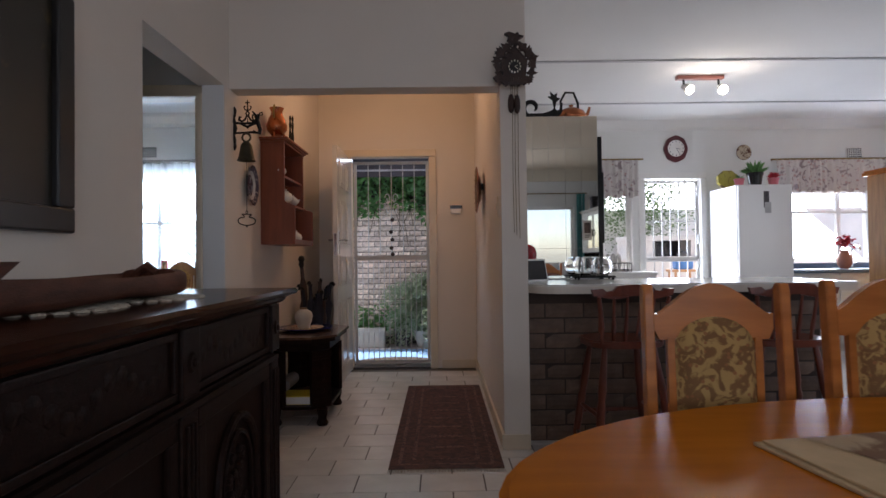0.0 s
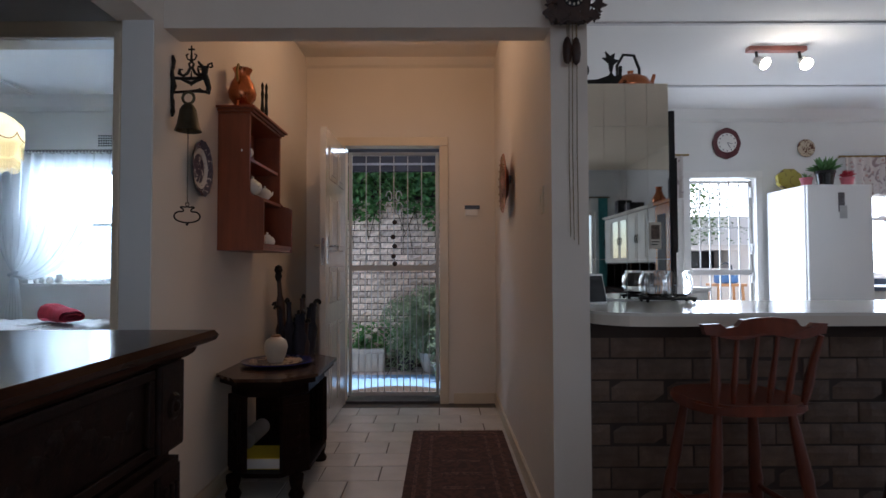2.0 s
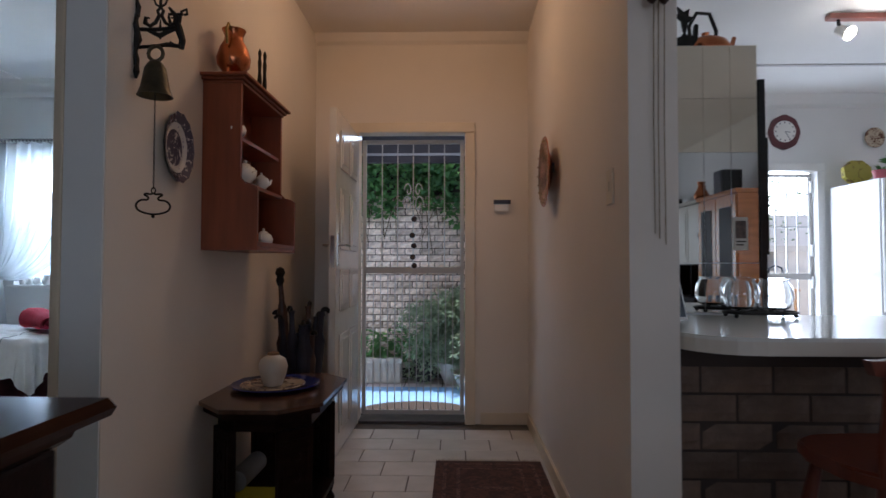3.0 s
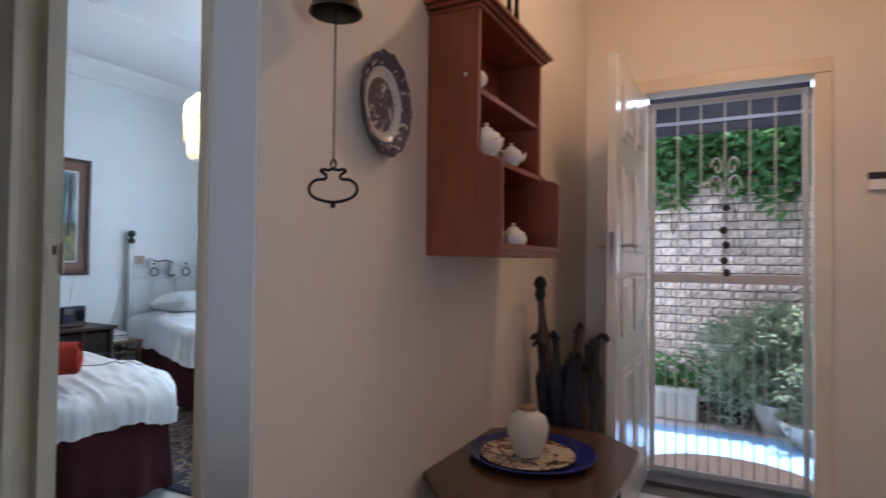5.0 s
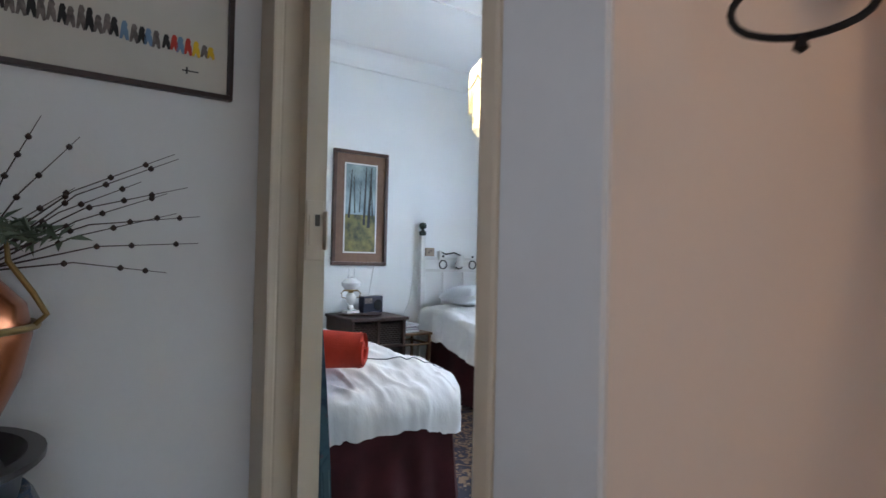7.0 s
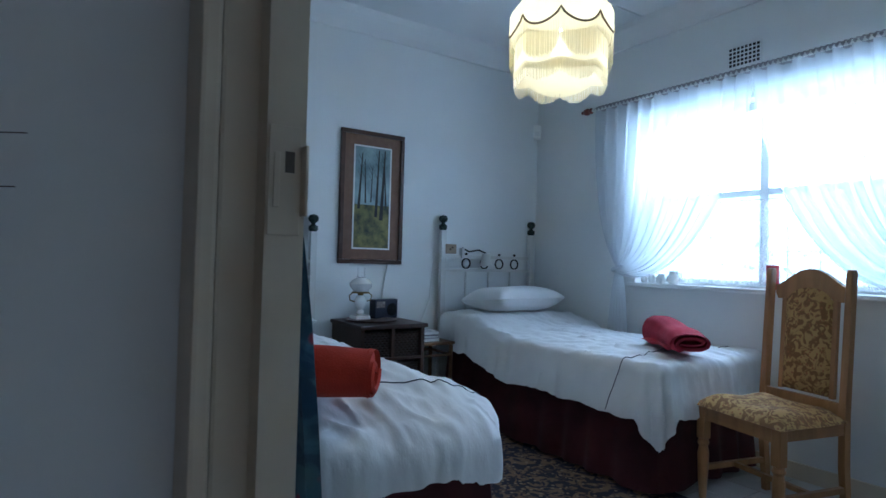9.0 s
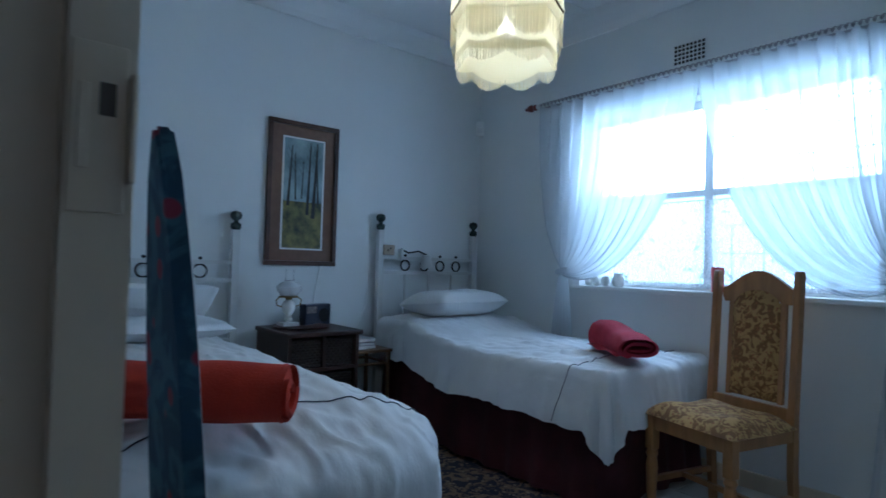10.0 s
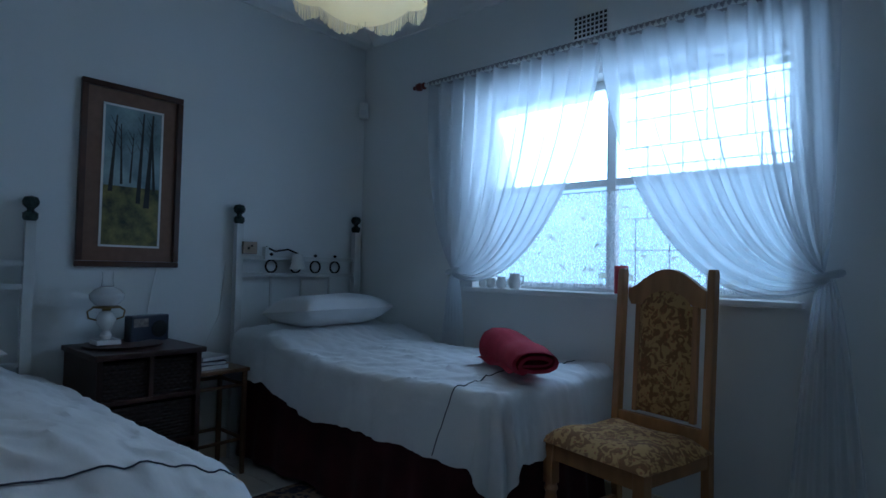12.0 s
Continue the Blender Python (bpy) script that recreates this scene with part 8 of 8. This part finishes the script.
def tied_curtain(label, ex, cx_, tx, tz, seed, dip):
    """Voile from the rod between ex (outer) and cx_ (inner), gathered at the tie."""
    th = thing("voile_curtain", label, "curtain", pose(0, BED_N - 0.09, 0), "bedroom curtains")
    n = 260

    def fall(u, v):
        t0 = ex + (cx_ - ex) * u
        p0, p2 = Vector((t0, 0, 2.20)), Vector((tx + 0.03 * (u - 0.5), 0, tz - 0.05 * u))
        p1 = Vector((t0 + (tx - t0) * 0.05 * u, 0, 1.75 - 0.20 * u))
        p3 = Vector((t0 + (tx - t0) * (0.15 + 0.35 * u), 0, tz + 0.20 - dip * u ** 1.4))
        p = p0 * (1 - v) ** 3 + p1 * 3 * v * (1 - v) ** 2 + p3 * 3 * v * v * (1 - v) + p2 * v ** 3
        turn = u * 74 * abs(cx_ - ex) + 2.4 * math.sin(u * 7 + seed) + 0.8 * math.sin(u * 17 + 2 * seed)
        deep = 0.55 + 0.45 * math.sin(u * 23 + seed * 2)
        p.y = 0.026 * (1 - 0.45 * v) * math.sin(turn) + 0.006 * math.sin(u * 150 + v * 5) - 0.03 * v * u
        p.x += deep * (0.004 + 0.013 * min(1, v * 1.8)) * (1 - 0.5 * v) * math.sin(2 * turn)
        return p
    part("drape", disc_grid(bmesh.new(), fall, n, 26), SHEER, th, "", True)
    bm = disc_grid(bmesh.new(), lambda u, v: (ex + (cx_ - ex) * u, 0.010 * math.sin(u * 230) + 0.018 * math.cos(v * 6.28), 2.195 + 0.045 * v), 220, 6)
    part("heading", bm, sheer("gathered_heading", (0.46, 0.44, 0.44), 0.1), th, "gathered heading on the rod", True)
    part("tail", disc_grid(bmesh.new(), lambda u, v: (tx + (u - 0.5) * (0.05 + 0.22 * v ** 0.7), 0.012 * math.sin(u * 34) - 0.01, tz - 0.03 - (tz - 0.12) * v), 50, 14), SHEER, th, "loose tail below the tie", True)
    part("tie_band", tube(bmesh.new(), [(tx + 0.045 * math.cos(a), 0.04 * math.sin(a), tz - 0.02 + 0.012 * math.cos(a)) for a in [2 * math.pi * k / 16 for k in range(16)]], 0.014, 7, True), SHEER, th, "twisted tie band", True)
    return th


tied_curtain("sheer white curtain tied back beside the bed", -4.30, -3.15, -4.06, 1.095, 1, 0.42)
tied_curtain("sheer white curtain tied back with a loose tail", -2.20, -3.17, -2.255, 1.11, 4, 0.54)
LACE = sheer("lace_net", (0.82, 0.84, 0.86), 0.60, 0.15, 42)
lace = thing("lace_half_curtain", "white lace half curtain across the lower window", "curtain", pose(0, BED_N + 0.09, 0))
part("net", disc_grid(bmesh.new(), lambda u, v: (-3.96 + 1.57 * u, 0.008 * math.sin(u * 120), 1.0 + 0.50 * v), 160, 4), LACE, lace, "", True)
part("wire", tube(bmesh.new(), [(-3.98, 0, 1.50), (-2.38, 0, 1.50)], 0.003, 6), WHITE, lace)
for k, (x, s_) in enumerate(((-3.93, 0.5), (-3.87, 0.55), (-3.80, 0.65), (-3.71, 0.85))):
    jg = thing("miniature_jug", "small white china jug on the window sill", "jug", pose(x, BED_N + 0.01, 0.985), "jugs on the sill")
    part("body", lathe(bmesh.new(), [(0.03 * s_, 0), (0.045 * s_, 0.03 * s_), (0.045 * s_, 0.055 * s_), (0.032 * s_, 0.085 * s_), (0.036 * s_, 0.10 * s_), (0.033 * s_, 0.10 * s_), (0.028 * s_, 0.08 * s_), (0.003, 0.06 * s_)], seg=18), CHINA, jg, "", True)
    part("handle", tube(bmesh.new(), [(0.034 * s_, 0, 0.085 * s_), (0.065 * s_, 0, 0.08 * s_), (0.065 * s_, 0, 0.04 * s_), (0.043 * s_, 0, 0.03 * s_)], 0.006 * s_, 6), CHINA, jg, "", True)
cd = tagged(part("red_candle", lathe(bmesh.new(), [(0.033, 0), (0.034, 0.13), (0.030, 0.135), (0.004, 0.128), (0.002, 0.14)], -3.10, BED_N + 0.02, 0.985, 20), mat("red_wax", (0.42, 0.012, 0.015), 0.4), smooth=True), "thick red pillar candle on the window sill", "candle")

# bedroom rug
br = thing("bedroom_rug", "patterned beige and navy rug between the beds", "rug", pose(-3.35, 4.98, 0))
part("field", slab(-1.0, 0.85, -0.56, 0.66, 0.0005, 0.009), printed("beige_navy_pile", (0.24, 0.16, 0.10), (0.030, 0.030, 0.05), 26, 0.52, 0.95, (0.32, 0.24, 0.16)), br)
part("border", box(box(slab(-1.0, 0.85, -0.56, -0.50, 0.0092, 0.0105), -1.0, 0.85, 0.60, 0.66, 0.0092, 0.0105), 0.79, 0.85, -0.499, 0.599, 0.0092, 0.0105), mat("navy_border", (0.02, 0.022, 0.045), 0.95), br, "navy border")

# ---- outside the bedroom and kitchen windows ----
setting("backdrop_bedroom", slab(-9.0, -1.45, 10.5, 10.6, -0.06, 5.0), glow("bright_hazy_sky", (0.78, 0.91, 1.0), 4.5), "bright hazy daylight beyond the bedroom window", "backdrop")
tagged(part("outer_eave", slab(-5.4, -1.5, BED_N + 0.26, 7.0, 2.40, 2.50), EAVE), "dark painted eave outside the bedroom window", "eave", kind="structure")
# added glowing panel: emission gives the neighbour's wall its pale blue brightness
setting("backdrop_hillside", slab(-9.0, -1.45, 10.40, 10.45, -0.06, 2.18), glow("neighbour_wall_glow", (0.52, 0.76, 0.92), 2.3), "glowing pale blue panel standing in for the neighbour's wall", "backdrop")
bush = thing("garden_bush", "leafy bush outside the bedroom window", "shrub", pose(-3.9, 7.9, -0.06))
part("foliage", leaves([(rnd.gauss(0, 0.5), rnd.gauss(0, 0.2), 0.70 + rnd.gauss(0, 0.28)) for k in range(260)], 0.09, 71), LEAF2, bush)
part("stem", tube(bmesh.new(), [(0, 0, 0), (0.05, 0, 0.9)], [0.03, 0.015], 7), TWIG, bush)
# added emissive panel that whitens the view through the kitchen openings
setting("backdrop_kitchen", slab(-1.0, 12.0, 12.5, 12.6, -0.06, 6.0), glow("garden_daylight_glow", (0.95, 0.97, 1.0), 3.0), "glowing panel standing in for daylight beyond the kitchen windows", "backdrop")

# ---- pieces: bar bricks, garden wall bricks, floor tiles ----
BRW, BRH, GAPB = 0.225, 0.083, 0.009
bricks_bar = [brick_mesh("brick_bar_%d" % k, BRW, BRH, 0.012, BARBRICK, 0.002, k) for k in range(3)]
lay_bricks(BARWALL, bricks_bar, 0.63, 2.24, 0.0, 0.89, BAR_Y, BRW, BRH, GAPB)
bricks_garden = [brick_mesh("brick_rock_%d" % k, 0.148, 0.061, 0.034, BRICK_P, 0.015, 20 + k) for k in range(7)]
lay_bricks(GARDEN, bricks_garden, -1.26, 0.36, 0.08, 1.90, WALL_Y, 0.148, 0.061, 0.009, 300)

TW, TH, TG = 0.317, 0.222, 0.005


def tile_verts(x, y):
    a, b, e = TW / 2 - TG / 2, TH / 2 - TG / 2, 0.0015
    return [(x + sx * a, y + sy * b, -0.006) for sx, sy in ((-1, -1), (1, -1), (1, 1), (-1, 1))] + [(x + sx * (a - e), y + sy * (b - e), 0.0) for sx, sy in ((-1, -1), (1, -1), (1, 1), (-1, 1))]


TILE_FACES = [(4, 5, 6, 7), (0, 1, 5, 4), (1, 2, 6, 5), (2, 3, 7, 6), (3, 0, 4, 7)]
tile_me = bpy.data.meshes.new("tile")
tile_me.from_pydata(tile_verts(0, 0), [], TILE_FACES)
tile_me.materials.append(TILE)
rest_v, rest_f, singles = [], [], 0
for j in range(-24, 32):
    y = 2.94 - TH / 2 - TH * 1 + TH * (j - 1)
    for i in range(-16, 22):
        x = 0.207 - TW / 2 + TW * i + (TW * (0.5 if j % 2 else 0))
        inside = (x < 0.36 and -2.75 < y < 5.65 and x > -2.4) or (x >= 0.36 and -2.75 < y < 6.95 and x < 5.5) or (-5.05 < x <= -1.5 and 3.44 < y < 6.45)
        if not inside:
            continue
        near = (-1.25 < x < 0.6 and 1.5 < y < 5.8) or (-4.0 < x < -2.0 and 3.6 < y < 6.4)
        if near and singles < 290:
            ob = new("tile", tile_me)
            ob.parent, ob.location = FLOOR, (x, y, 0)
            singles += 1
        else:
            b = len(rest_v)
            rest_v += tile_verts(x, y)
            rest_f += [tuple(b + q for q in f) for f in TILE_FACES]
rest = bpy.data.meshes.new("far_tiles")
rest.from_pydata(rest_v, [], rest_f)
rest.materials.append(TILE)
far = new("far_tiles", rest)
far.parent = FLOOR
tagged(far, kind="stuff")

# dining room windows
# made-up window frame in the east wall, out of view
w4 = tagged(new("window_4"), "white framed dining room window", "window", kind="structure")
bm = bmesh.new()
for a, b, c, d in ((-1.8, -1.75, 0.9, 2.1), (0.15, 0.2, 0.9, 2.1), (-1.75, 0.15, 0.9, 0.95), (-1.75, 0.15, 2.05, 2.1), (-0.83, -0.77, 0.951, 2.049)):
    box(bm, 5.66, 5.71, a, b, c, d)
part("window_frame", bm, WHITE, w4)
part("pane", slab(5.682, 5.686, -1.749, 0.149, 0.951, 2.049), PANE, w4).visible_shadow = False
w5 = tagged(new("window_5"), "white framed dining room window", "window", kind="structure")
bm = bmesh.new()
for a, b, c, d in ((-0.5, -0.45, 0.95, 2.05), (2.48, 2.53, 0.95, 2.05), (-0.45, 2.48, 0.95, 1.0), (-0.45, 2.48, 2.0, 2.05), (0.50, 0.56, 1.001, 1.999), (1.50, 1.56, 1.001, 1.999)):
    box(bm, a, b, -2.78, -2.73, c, d)
part("window_frame", bm, WHITE, w5)
part("pane", slab(-0.449, 2.479, -2.757, -2.753, 1.001, 1.999), PANE, w5).visible_shadow = False
